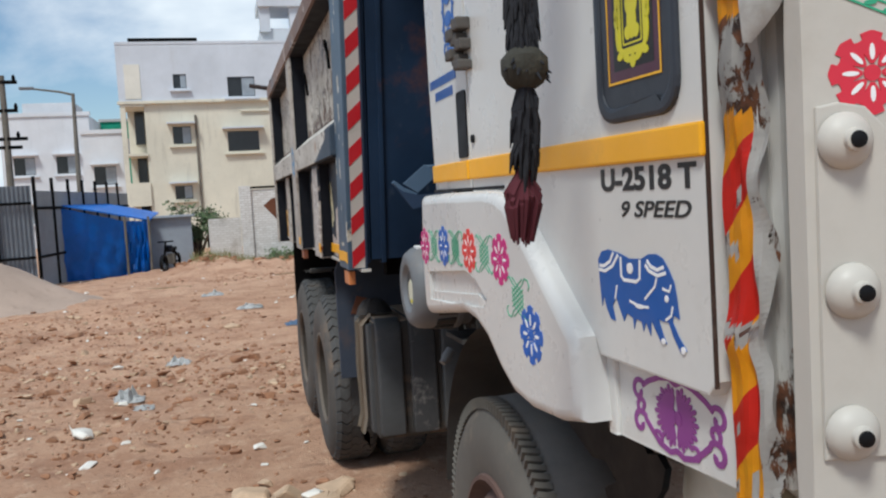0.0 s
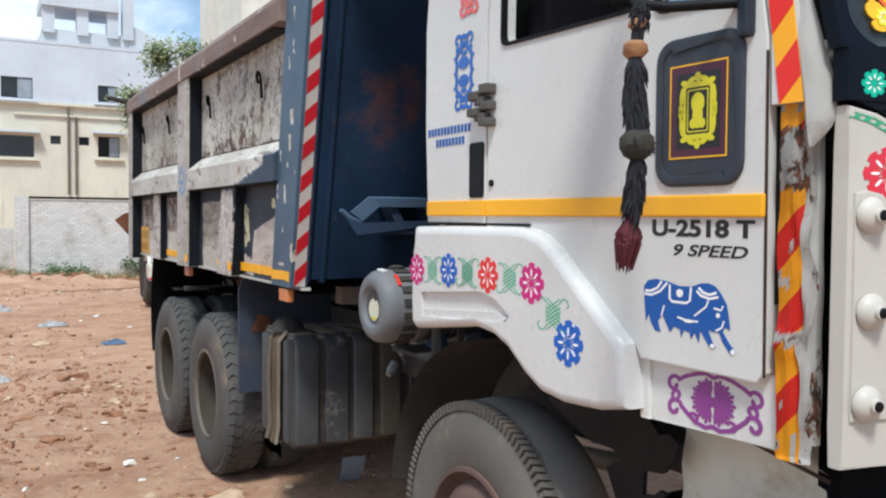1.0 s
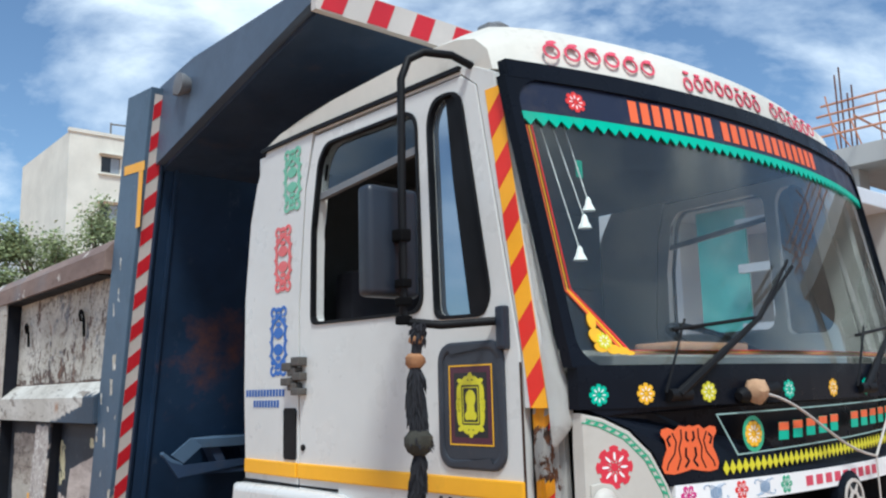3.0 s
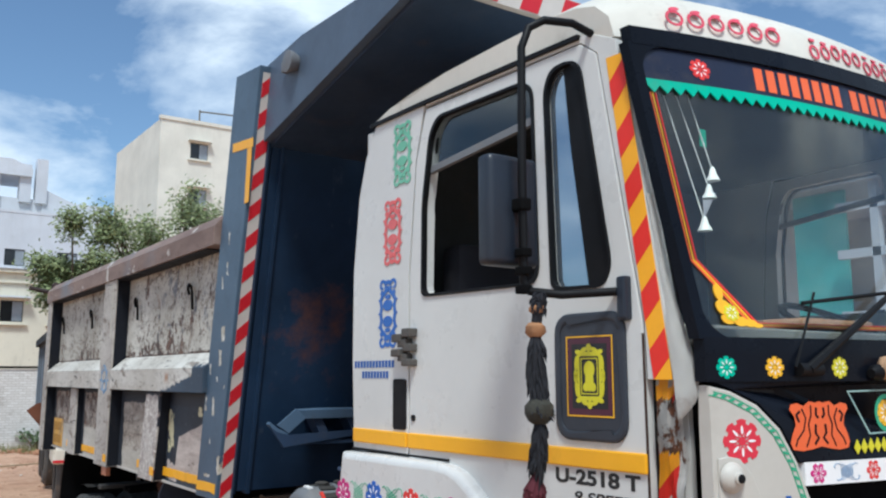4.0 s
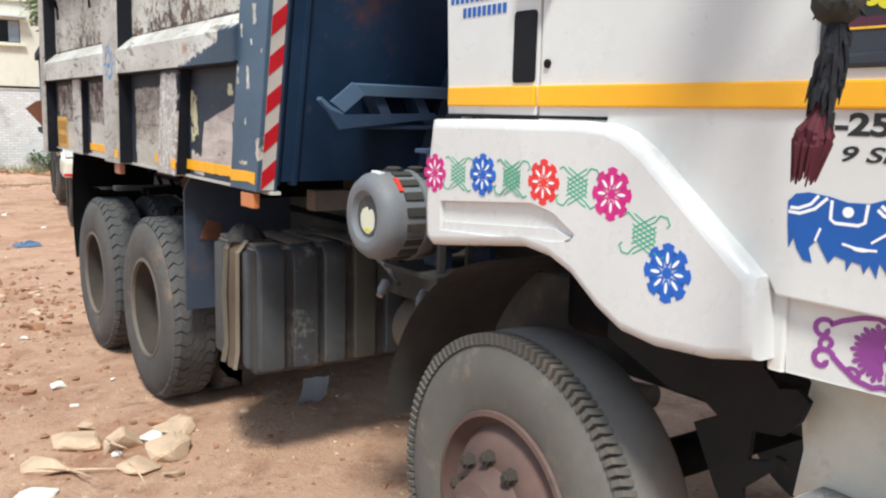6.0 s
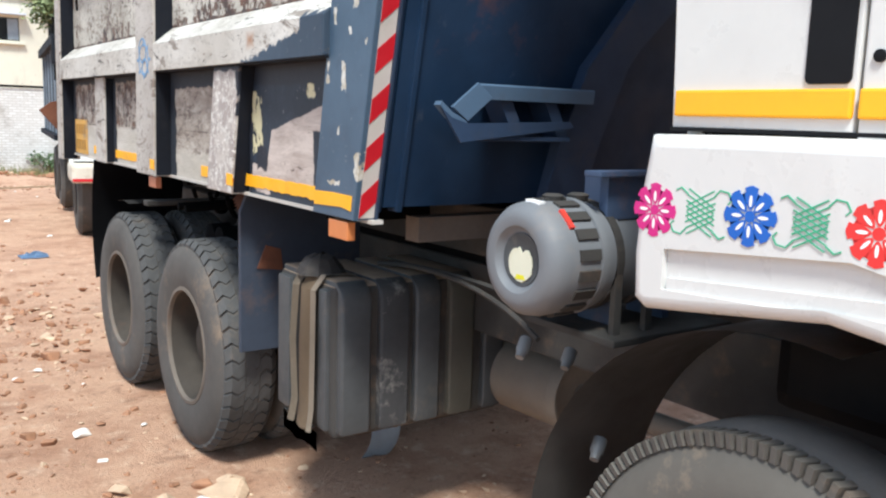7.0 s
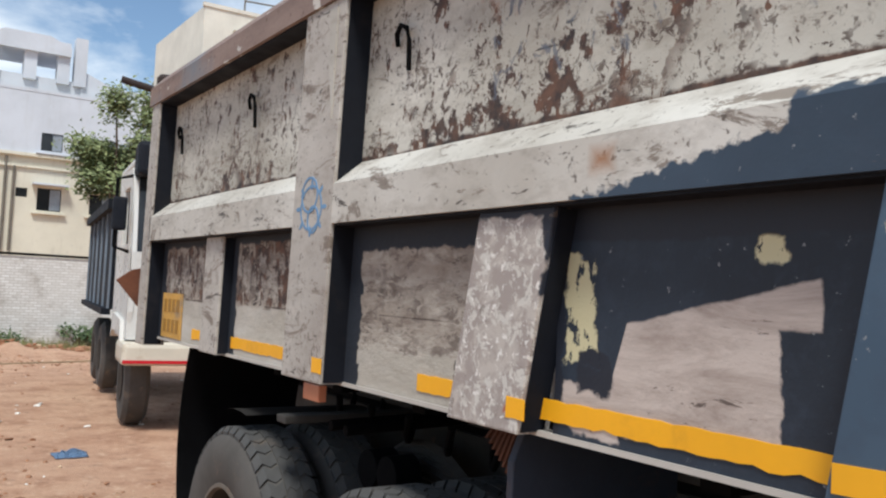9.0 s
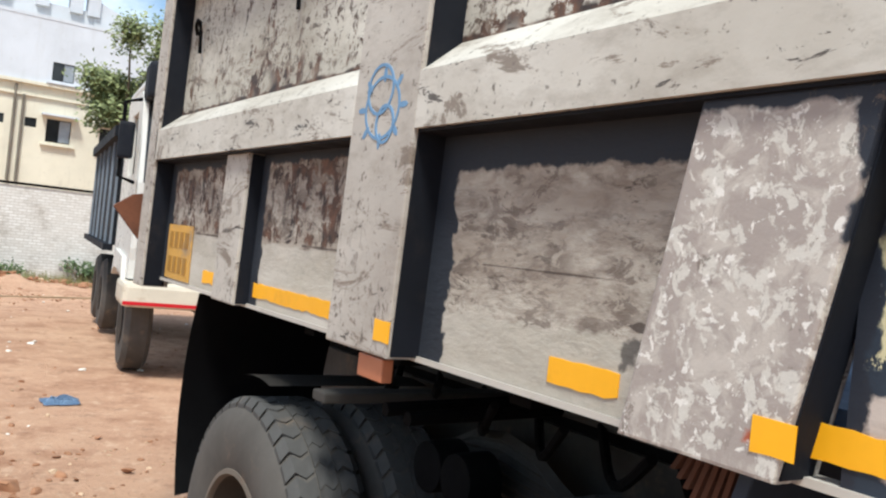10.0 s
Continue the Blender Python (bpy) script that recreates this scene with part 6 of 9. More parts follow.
    for su in (-1, 1):
        m = 1.775
        top = [(m, 1.322), (m + su * 0.02, 1.330), (m + su * 0.05, 1.325), (m + su * 0.085, 1.312), (m + su * 0.105, 1.300)]
        ribbon(bm, "x", 0.7435, 0.745, top + curl(m + su * 0.118, 1.288, 0.022, 0.006, 2.2 if su > 0 else 0.94, -3.5 if su > 0 else 6.64), 0.010)
        low = [(m, 1.205), (m + su * 0.02, 1.198), (m + su * 0.05, 1.205), (m + su * 0.075, 1.222), (m + su * 0.095, 1.238)]
        ribbon(bm, "x", 0.7433, 0.745, low + curl(m + su * 0.115, 1.228, 0.024, 0.006, 2.4 if su > 0 else 0.74, -3.3 if su > 0 else 6.44), 0.011)
        ribbon(bm, "x", 0.7431, 0.745, curl(m + su * 0.108, 1.262, 0.017, 0.004, -1.2 if su > 0 else 4.3, 4.6 if su > 0 else -1.5), 0.009)
        ribbon(bm, "x", 0.7429, 0.745, curl(m + su * 0.055, 1.212, 0.016, 0.004, 0.5, 5.5), 0.008)
    for v in bm.verts:
        v.co.y = 1.775 + (v.co.y - 1.775) * 1.08 - 0.014
        v.co.z = 1.262 + (v.co.z - 1.262) * 0.98 - 0.010
    part("purple_ornament", bm, PURPLE_INK, sill, "purple stencilled fan ornament")
    part("fender_edge", B(0.735, 0.79, 1.965, 2.0, 1.174, 1.35, bevel=0.006), WHITE, truck)
    # step well
    well = part("step_panel", S("x", 0.925, 0.945, [(1.59, 1.24), (2.11, 1.24), (2.11, 1.182), (2.045, 1.135), (2.025, 1.12), (2.04, 1.03), (2.03, 0.97), (2.045, 0.86), (1.59, 0.88)]), DUSTY_WHITE, truck, "dusty white step well")
    step = part("step", S("x", 0.69, 0.95, [(1.69, 0.80), (1.985, 0.79), (2.0, 0.855), (1.99, 0.898), (1.69, 0.903)], bevel=0.012), DUSTY_WHITE, truck, "white cab step with grey tread plate")
    bm = B(0.715, 0.92, 1.715, 1.975, 0.902, 0.909)
    for i in range(9):
        for j in range(6):
            box(bm, 0.725 + j * 0.031, 0.743 + j * 0.031, 1.725 + i * 0.027, 1.735 + i * 0.027, 0.909, 0.913)
    part("tread_plate", bm, aged("worn_tread_grey", lin(120, 120, 118), 0.6, 0.2), step)
    part("step_end", B(0.672, 0.93, 1.635, 1.695, 0.78, 1.036, bevel=0.018), DUSTY_WHITE, truck, "dusty white bumper end cap", smooth=True)
    part("sill_seam", S("x", 0.9215, 0.925, [(1.59, 1.096), (2.08, 1.182), (2.08, 1.188), (1.59, 1.105)]), DARK_RUST, well)
    bm = bmesh.new()
    bm.faces.new([bm.verts.new(c) for c in ((0.775, 1.575, 1.182), (0.775, 2.0, 1.178), (0.922, 2.0, 1.186), (0.922, 1.59, 1.114))])
    bmesh.ops.solidify(bm, geom=bm.faces[:], thickness=0.006)
    part("under_sill", bm, DUSTY_WHITE, truck, "dusty cream sheet slanting in under the sill")
    # striped strip down the corner, buckled
    bm = bmesh.new()
    cols = []
    n = 90
    for i in range(n + 1):
        row = []
        for j in range(10):
            z = 1.172 + (1.94 - 1.172) * i / n - 0.0105 * (j - 4.5) * min(1.0, i / 8, (n - i) / 8)
            dent = math.exp(-((z - 1.42) / 0.03) ** 2) + 0.8 * math.exp(-((z - 1.80) / 0.05) ** 2)
            free = max(0, 5 - j)
            y = 1.488 + 0.0095 * j + 0.007 * noise.noise((0, z * 7, 2)) + 0.003 * free * dent
            x = CX0 + 0.010 + 0.0035 * max(0, 4 - j) + (0.006 + 0.0045 * free) * noise.noise((j * 0.45, z * 10, 4)) - 0.010 * dent * (j > 1) + 0.006 * (j == 0) + 0.012 * (j == 9)
            row.append(bm.verts.new((x, y, z)))
        cols.append(row)
    for i in range(n):
        for j in range(9):
            z = cols[i][j].co.z
            if j in (1, 2, 3) and abs(z - 1.435 - 0.01 * noise.noise((j, 3, 1))) < 0.005:
                continue
            fc = bm.faces.new((cols[i][j], cols[i][j + 1], cols[i + 1][j + 1], cols[i + 1][j]))
            k = math.floor((i + 0.5) * 0.75 / n / 0.085)
            worn = noise.noise((j * 0.5, i * 0.16, 9)) > 0.42
            fc.material_index = 3 if 1.75 < z < 1.88 else 2 if j < 2 or worn or 1.425 < z < 1.445 else k % 2
    bmesh.ops.solidify(bm, geom=bm.faces[:], thickness=0.006)
    part("striped_corner_strip", bm, [ORANGE, BRIGHT_RED, BATTERED, TORN], truck, "buckled strip with orange and red hazard tape")
    part("rusted_door_edge", S("x", CX0 - 0.0015, CX0 + 0.005, [(1.5875, 1.34), (1.591, 1.34), (1.5955, 1.75), (1.598, 2.05), (1.5945, 2.05), (1.5915, 1.75)]), DARK_RUST, truck, "rusted front edge of the door")
    # tape up the windscreen pillar
    def py(z):
        return 1.518 + (z - 2.06) * 0.15
    z0, z1, w, pitch, rise = 1.93, 2.83, 0.062, 0.075, 0.056
    tape = part("pillar_tape", S("x", CX0 - 0.002, CX0 - 0.0005, [(py(z0), z0), (py(z0) + w, z0), (py(z1) + w, z1), (py(z1), z1)]), ORANGE, truck, "orange and red slanted hazard tape")
    z = z0
    while z < z1 - 0.02:
        top = min(z + pitch, z1)
        q = [(py(z) + w, z), (py(top) + w, top), (py(min(top + rise, z1)), min(top + rise, z1)), (py(min(z + rise, z1)), min(z + rise, z1))]
        part("band", S("x", CX0 - 0.0032, CX0 - 0.002, q), BRIGHT_RED, tape)
        z += 2 * pitch
    CAB_SIDES[0] = False
    # battered column in the gap behind the corner panel: folded sheet, greyed and rusting at its foot
    bm = bmesh.new()
    cols = []
    fold = [(0.0, 0.012), (0.006, 0.0), (0.022, 0.004), (0.034, 0.016), (0.042, 0.018), (0.048, 0.002), (0.066, 0.0), (0.074, 0.012), (0.080, 0.010), (0.086, 0.016), (0.088, 0.05), (0.0, 0.05)]
    for i in range(41):
        z = 1.2 + 0.76 * i / 40
        cols.append([bm.verts.new((0.786 + a * (1.0 - 0.15 * (z - 1.2)) + 0.004 * noise.noise((a * 9, z * 5, 1)), 1.562 + b + 0.006 * noise.noise((a * 14, z * 6, 5)), z)) for a, b in fold])
    for ca, cb in zip(cols, cols[1:]):
        for j in range(len(fold)):
            k = (j + 1) % len(fold)
            bm.faces.new((ca[j], ca[k], cb[k], cb[j]))
    part("corner_column", bm, COLUMN_PAINT, truck, "battered grey-white corner column, rusting", smooth=True)
    # torn lower end of the windscreen pillar, curling away from its tape
    bm = bmesh.new()
    rows = []
    for i in range(29):
        z = 2.42 - 0.585 * i / 28
        k = i / 28
        w = 0.018 + 0.034 * min(1.0, max(0.0, (k - 0.35) / 0.4)) if k < 0.86 else 0.052 * math.cos((k - 0.86) / 0.14 * math.pi / 2) + 0.002
        y = 1.528 + 0.052 + (z - 2.06) * 0.15
        out = 0.022 * max(0.0, k - 0.45)
        rows.append([bm.verts.new((CX0 + 0.052 - out * (1 - j / 6) + w * 0.75 * (j / 6) ** 1.5 + 0.003 * noise.noise((j * 0.6, z * 12, 3)), y - 0.012 - w * 0.75 * math.sin(j / 6 * math.pi / 2), z)) for j in range(7)])
    for ra, rb in zip(rows, rows[1:]):
        for j in range(6):
            bm.faces.new((ra[j], ra[j + 1], rb[j + 1], rb[j]))
    bmesh.ops.solidify(bm, geom=bm.faces[:], thickness=0.004)
    part("pillar_flap", bm, PILLAR_WHITE, truck, "white pillar sheet torn and curled at its foot", smooth=True)
    # near-black boxes added in place of deep shade behind column and grille
    part("column_shadow_box", B(0.835, 2.76, 1.60, 1.64, 1.25, 1.92), UNDER, truck, "black box added behind the grille to keep the gap dark")
    part("shadow_box_foot", B(0.95, 2.7, 1.58, 1.64, 0.9, 1.25), UNDER, truck)
    # corner panel with lamps
    pan = [(0.80, 1.175), (1.00, 1.186), (1.170, 1.206), (1.198, 1.237), (1.285, 1.237), (1.285, 1.291), (1.258, 1.291), (1.212, 1.308), (1.182, 1.342), (1.138, 1.434), (1.104, 1.541), (1.080, 1.634), (1.048, 1.725), (1.0, 1.808), (0.934, 1.868), (0.86, 1.902), (0.80, 1.916)]
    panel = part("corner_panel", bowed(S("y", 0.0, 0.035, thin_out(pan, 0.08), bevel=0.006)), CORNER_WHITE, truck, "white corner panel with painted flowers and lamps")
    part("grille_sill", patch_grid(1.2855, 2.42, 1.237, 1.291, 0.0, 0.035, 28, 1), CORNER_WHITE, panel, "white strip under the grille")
    edge = [(2.40, 1.285), (1.256, 1.285), (1.204, 1.304), (1.172, 1.345), (1.126, 1.434), (1.092, 1.541), (1.068, 1.634), (1.036, 1.722), (0.989, 1.80), (0.926, 1.857), (0.856, 1.890), (0.81, 1.901)]
    bm = bmesh.new()
    for off in (0.0, 0.016):
        ribbon(bm, "y", -0.0010 - 0.01 * off, 0.0, [(u - off * 0.75, v - off * 0.5) for u, v in edge], 0.0028)
    for (a, b), (c, d) in zip(edge, edge[1:]):
        k = max(2, int(math.hypot(c - a, d - b) / 0.020))
        for i in range(k):
            u, v = a + (c - a) * (i + 0.5) / k, b + (d - b) * (i + 0.5) / k
            oval(bm, "y", -0.0014, 0.0, u - 0.006, v - 0.004, 0.0080, 0.0036, 8, math.atan2(d - b, c - a) + 0.5)
    part("leaf_border", bowed(bm), GREEN_INK, panel, "green leaf border between two lines")
    flower("flower", "y", 0.0, -1, 0.885, 1.78, 0.054, CRIMSON, panel)
    bars("y", 0.0, -1, 0.938, 1.034, 1.580, 0.034, 4, DEEP_BLUE, panel, slant=-0.3, rise=0.046)
    bm = bmesh.new()
    ribbon(bm, "y", -0.0011, 0.0, [(0.992, 1.536), (0.978, 1.552), (0.980, 1.570), (0.992, 1.577), (1.002, 1.570)], 0.010)
    oval(bm, "y", -0.0013, 0.0, 0.992, 1.525, 0.014, 0.019, 14, 0.5)
    rnd = random.Random(12)
    for r in range(9):
        for k in range(2 + r // 2):
            u = 1.004 + r * 0.0022 + (k - (1 + r // 2) / 2) * 0.0115
            oval(bm, "y", -0.0012 - 0.00003 * k, 0.0, u, 1.512 - r * 0.0128, 0.0052, 0.0044, 8, 0.7 + 0.3 * rnd.random())
    for v in bm.verts:
        v.co.x += 0.034 + 0.10 * max(0.0, 1.51 - v.co.z)
        v.co.z = 1.50 + (v.co.z - 1.50) * 1.14
    part("purple_ornament", bowed(bm), PURPLE_INK, panel, "purple painted ornament of dots")
    bm = bmesh.new()
    for k, (u, v, ru, rv, t) in enumerate(((1.072, 1.372, 0.016, 0.011, 0.5), (1.05, 1.366, 0.017, 0.013, 0.2), (1.028, 1.358, 0.018, 0.012, -0.3), (1.012, 1.344, 0.014, 0.010, 0.4), (1.04, 1.340, 0.018, 0.014, 0.0), (1.066, 1.350, 0.012, 0.008, -0.6), (1.036, 1.314, 0.016, 0.018, 0.0), (1.03, 1.284, 0.015, 0.014, 0.3), (1.05, 1.292, 0.014, 0.008, 0.6), (1.008, 1.276, 0.014, 0.011, -0.4), (1.0, 1.256, 0.009, 0.012, 0.2), (1.026, 1.262, 0.010, 0.010, 0.0))):
        oval(bm, "y", -0.0010 - 0.00005 * k, 0.0, u, v, ru * 1.22, rv * 1.3, 12, t)
    for v in bm.verts:
        v.co.x, v.co.z = 1.078 + (v.co.x - 1.036) * 1.22, v.co.z - 0.020
    pink = part("pink_ornament", bowed(bm), MAGENTA, panel, "magenta painted blossom ornament")
    bm = bmesh.new()
    for k, (u, v, t) in enumerate(((1.06, 1.366, 0.9), (1.038, 1.358, 1.2), (1.024, 1.352, 0.7), (1.042, 1.336, 0.2), (1.034, 1.300, 1.4), (1.014, 1.270, 0.6))):
        oval(bm, "y", -0.0021 - 0.00004 * k, -0.0012, u, v, 0.010, 0.0013, 8, t)
    for v in bm.verts:
        v.co.x, v.co.z = 1.078 + (v.co.x - 1.036) * 1.22, v.co.z - 0.020
    part("petal_vein", bowed(bm), WHITE_INK, pink)
    for u, v in ((0.902, 1.602), (0.948, 1.408)):
        bm = bmesh.new()
        lathe(bm, (u, front_y(u, v), v), (0, -1, 0), [(0, 0.006), (0.008, 0.006), (0.010, 0.003)], 10)
        part("rivet", bm, FILTER_GREY, panel)
    plate = [(0.812, 1.275), (0.96, 1.283), (0.985, 1.31), (1.002, 1.37), (0.998, 1.424), (0.972, 1.52), (0.940, 1.61), (0.905, 1.70), (0.872, 1.738), (0.84, 1.745), (0.812, 1.74)]
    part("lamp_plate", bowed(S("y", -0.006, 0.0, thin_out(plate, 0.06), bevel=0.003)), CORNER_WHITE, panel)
    for u, v in ((0.845, 1.695), (0.85, 1.50), (0.845, 1.312), (0.948, 1.322)):
        y = front_y(u, v) - 0.006
        bm = bmesh.new()
        lathe(bm, (u, y, v), (-0.15, -1, 0), [(0, 0.037), (0.006, 0.0365), (0.014, 0.031), (0.020, 0.023), (0.023, 0.0155), (0.030, 0.0145), (0.032, 0.0115)], 24)
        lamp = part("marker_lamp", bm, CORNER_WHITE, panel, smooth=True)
        bm = bmesh.new()
        lathe(bm, (u - 0.0045, y - 0.0305, v), (-0.15, -1, 0), [(0, 0.0115), (0.004, 0.0105), (0.006, 0.005)], 16)
        part("lens", bm, BLACK, lamp, smooth=True)
    # bumper
    sec = [(0.0, 0.62), (0.0, 1.008), (0.004, 1.022), (0.016, 1.030), (0.10, 1.032), (0.12, 1.015), (0.12, 0.62)]
    bm = bmesh.new()
    path = [(0.66, 1.64), (0.672, 1.60), (0.70, 1.565), (0.76, 1.53), (0.86, 1.50), (1.0, 1.47), (1.3, 1.43), (1.8, 1.41), (2.3, 1.43), (2.74, 1.50), (2.92, 1.56)]
    rings = []
    for i, (x, y) in enumerate(path):
        a, b = path[max(0, i - 1)], path[min(len(path) - 1, i + 1)]
        d = Vector((b[0] - a[0], b[1] - a[1])).normalized()
        nrm = Vector((-d.y, d.x))
        rings.append([bm.verts.new((x + nrm.x * o, y + nrm.y * o, z)) for o, z in sec])
    for ra, rb in zip(rings, rings[1:]):
        for j in range(len(sec)):
            k = (j + 1) % len(sec)
            bm.faces.new((ra[j], ra[k], rb[k], rb[j]))
    bm.faces.new(rings[0])
    bm.faces.new(rings[-1])
    bumper = part("bumper", bm, DUSTY_WHITE, truck, "white bumper with purple wavy border", smooth=True)
    run = []
    for (xa, ya), (xb, yb) in zip(path[:9], path[1:9]):
        k = max(1, int(math.hypot(xb - xa, yb - ya) / 0.012))
        run += [(xa + (xb - xa) * i / k, ya + (yb - ya) * i / k) for i in range(k)]
    bm = bmesh.new()
    lines = [[bm.verts.new((x - 0.0012, y - 0.002, z)) for z in (0.978, 1.002)] for x, y in run]
    for ra, rb in zip(lines, lines[1:]):
        bm.faces.new((ra[0], ra[1], rb[1], rb[0]))
    bmesh.ops.solidify(bm, geom=bm.faces[:], thickness=0.0008)
    pink = part("pink_band", bm, PALE_PINK, bumper, "pale pink painted band")
    bm = bmesh.new()
    for i in range(0, len(run) - 3, 3):
        (xa, ya), (xm, ym), (xb, yb) = run[i], run[i + 1], run[i + 3]
        q = [(xa, ya, 1.003), (xb, yb, 1.003), (xb, yb, 0.999), ((xa + xb) / 2, (ya + yb) / 2, 0.988), (xa, ya, 0.999)]
        f = [bm.verts.new((x - 0.0022, y - 0.0035, z)) for x, y, z in q]
        bm.faces.new(f)
        g = [bm.verts.new((x - 0.0022, y - 0.0035, z)) for x, y, z in ((xa, ya, 0.976), (xb, yb, 0.976), (xb, yb, 0.980), (xa, ya, 0.980))]
        bm.faces.new(g)
    bmesh.ops.solidify(bm, geom=bm.faces[:], thickness=0.0008)
    part("wavy_border", bm, PURPLE_INK, pink, "purple painted scalloped border")
    bay = part("headlamp_bay", B(1.12, 1.46, 1.408, 1.45, 0.80, 0.962, bevel=0.01), UNDER, bumper, "dark headlamp bay in the bumper")
    bm = bmesh.new()
    lathe(bm, (1.22, 1.412, 0.88), (0, -1, 0), [(0, 0.07), (0.012, 0.068), (0.018, 0.055), (0.014, 0.01)], 28)
    part("headlamp", bm, LENS, bay, smooth=True)
    # mirror on its tube frame
    bm = bmesh.new()
    tube(bm, [(0.78, 1.80, 2.92), (0.68, 1.795, 2.935), (0.60, 1.825, 2.935), (0.56, 1.845, 2.91), (0.54, 1.855, 2.85), (0.54, 1.86, 2.5), (0.54, 1.86, 2.19), (0.55, 1.85, 2.165), (0.62, 1.80, 2.155), (0.755, 1.72, 2.165)], 0.012, 10)
    mirror = part("mirror_frame", bm, BLACK, truck, "black tubular mirror bracket", smooth=True)
    part("mirror", B(0.445, 0.622, 1.885, 1.945, 2.235, 2.545, bevel=0.02, seg=3), MIRROR_SHELL, mirror, "black door mirror housing", smooth=True)
    part("clamp", B(0.522, 0.558, 1.842, 1.888, 2.385, 2.42, bevel=0.006), UNDER, mirror)
    for z in (2.14, 2.19, 2.24):
        part("clamp", B(0.524, 0.556, 1.84, 1.88, z + 0.018, z + 0.042, bevel=0.005), UNDER, mirror)
    part("mirror_hinge", B(0.738, 0.770, 1.680, 1.716, 2.085, 2.205, bevel=0.01), MIRROR_SHELL, truck, "black mirror hinge block")
    # yarn charm hanging from the bracket, slightly swung
    def charm_at(z):
        k = (2.15 - z) / 0.57
        return Vector((0.558 - 0.020 * k, 1.818 + 0.012 * math.sin(k * 7.5) + 0.010 * k, z))
    rnd = random.Random(3)
    bm = bmesh.new()
    zs = [2.15 - 0.45 * i / 14 for i in range(15)]
    tube(bm, [charm_at(z) for z in zs], [0.014 + 0.007 * abs(noise.noise((z * 14, 2, 1))) for z in zs], 10)
    charm = part("yarn_charm", bm, CHARM_BLACK, truck, "black yarn charm with coconut and maroon tassel", smooth=True)
    yarn = bmesh.new()
    for z0, z1, n, r0, r1, fall in ((2.045, 1.90, 190, 0.010, 0.030, 0.085), (1.825, 1.70, 150, 0.008, 0.026, 0.075), (2.16, 2.10, 50, 0.010, 0.026, 0.03), (1.87, 1.83, 40, 0.02, 0.045, 0.03)):
        for k in range(n):
            z = rnd.uniform(z1 + 0.02, z0)
            t, r = rnd.uniform(0, 6.28), rnd.uniform(r0, r1)
            p = charm_at(z) + Vector((0.010 * math.cos(t), 0.010 * math.sin(t), 0))
            f = fall * rnd.uniform(0.5, 1.0)
            q = charm_at(z - f) + Vector((r * math.cos(t), r * math.sin(t), rnd.uniform(-0.01, 0.01)))
            tube(yarn, [p, p * 0.45 + q * 0.55 + Vector((0.004 * math.cos(t), 0.004 * math.sin(t), 0)), q], [0.0045, 0.004, 0.001], 4)
    tagged(part("yarn", yarn, CHARM_BLACK, charm), kind="stuff")
    bm = bmesh.new()
    lathe(bm, charm_at(1.815), (0.05, 0.1, 1), [(0, 0.016), (0.010, 0.030), (0.028, 0.039), (0.048, 0.038), (0.062, 0.026), (0.070, 0.010)], 18)
    for v in bm.verts:
        v.co += Vector((1, 1, 0)) * 0.004 * noise.noise(v.co * 40)
    part("coconut", bm, aged("dark_coconut", lin(56, 54, 46), 0.9, 0.4, lin(120, 112, 92), 0.6, grain=70, bump=0.6), charm, "small dark dried coconut", smooth=True)
    bm = bmesh.new()
    for k in range(110):
        t, r = rnd.uniform(0, 6.28), 0.024 * rnd.random() ** 0.5
        top = charm_at(1.685 + rnd.uniform(-0.012, 0.012))
        low = charm_at(1.60 + rnd.uniform(-0.04, 0.02))
        tube(bm, [top, (top + low) / 2 + Vector((r * 1.2 * math.cos(t), r * 1.2 * math.sin(t), 0)), low + Vector((r * 0.8 * math.cos(t), r * 0.8 * math.sin(t), 0))], [0.005, 0.005, 0.0015], 4)
    tagged(part("tassel", bm, MAROON, charm, "maroon yarn tassel"), kind="stuff")
    husk = aged("brown_husk", lin(150, 108, 74), 0.95, 0.35, lin(70, 48, 36), 0.7, grain=50, bump=0.6)
    for z, r in ((2.115, 0.021), (2.06, 0.028)):
        bm = bmesh.new()
        lathe(bm, charm_at(z - r * 0.7), (0.05, 0.1, 1), [(0, r * 0.6), (r * 0.5, r), (r, r), (r * 1.4, r * 0.6)], 14)
        for v in bm.verts:
            v.co += Vector((1, -1, 0)) * 0.004 * noise.noise(v.co * 50)
        part("husk_bead", bm, husk, charm, smooth=True)


DUSTY_WHITE = aged("dusty_white_paint", lin(204, 195, 178), 0.5, 0.1, lin(150, 116, 84), 0.6)
cab_side_details()


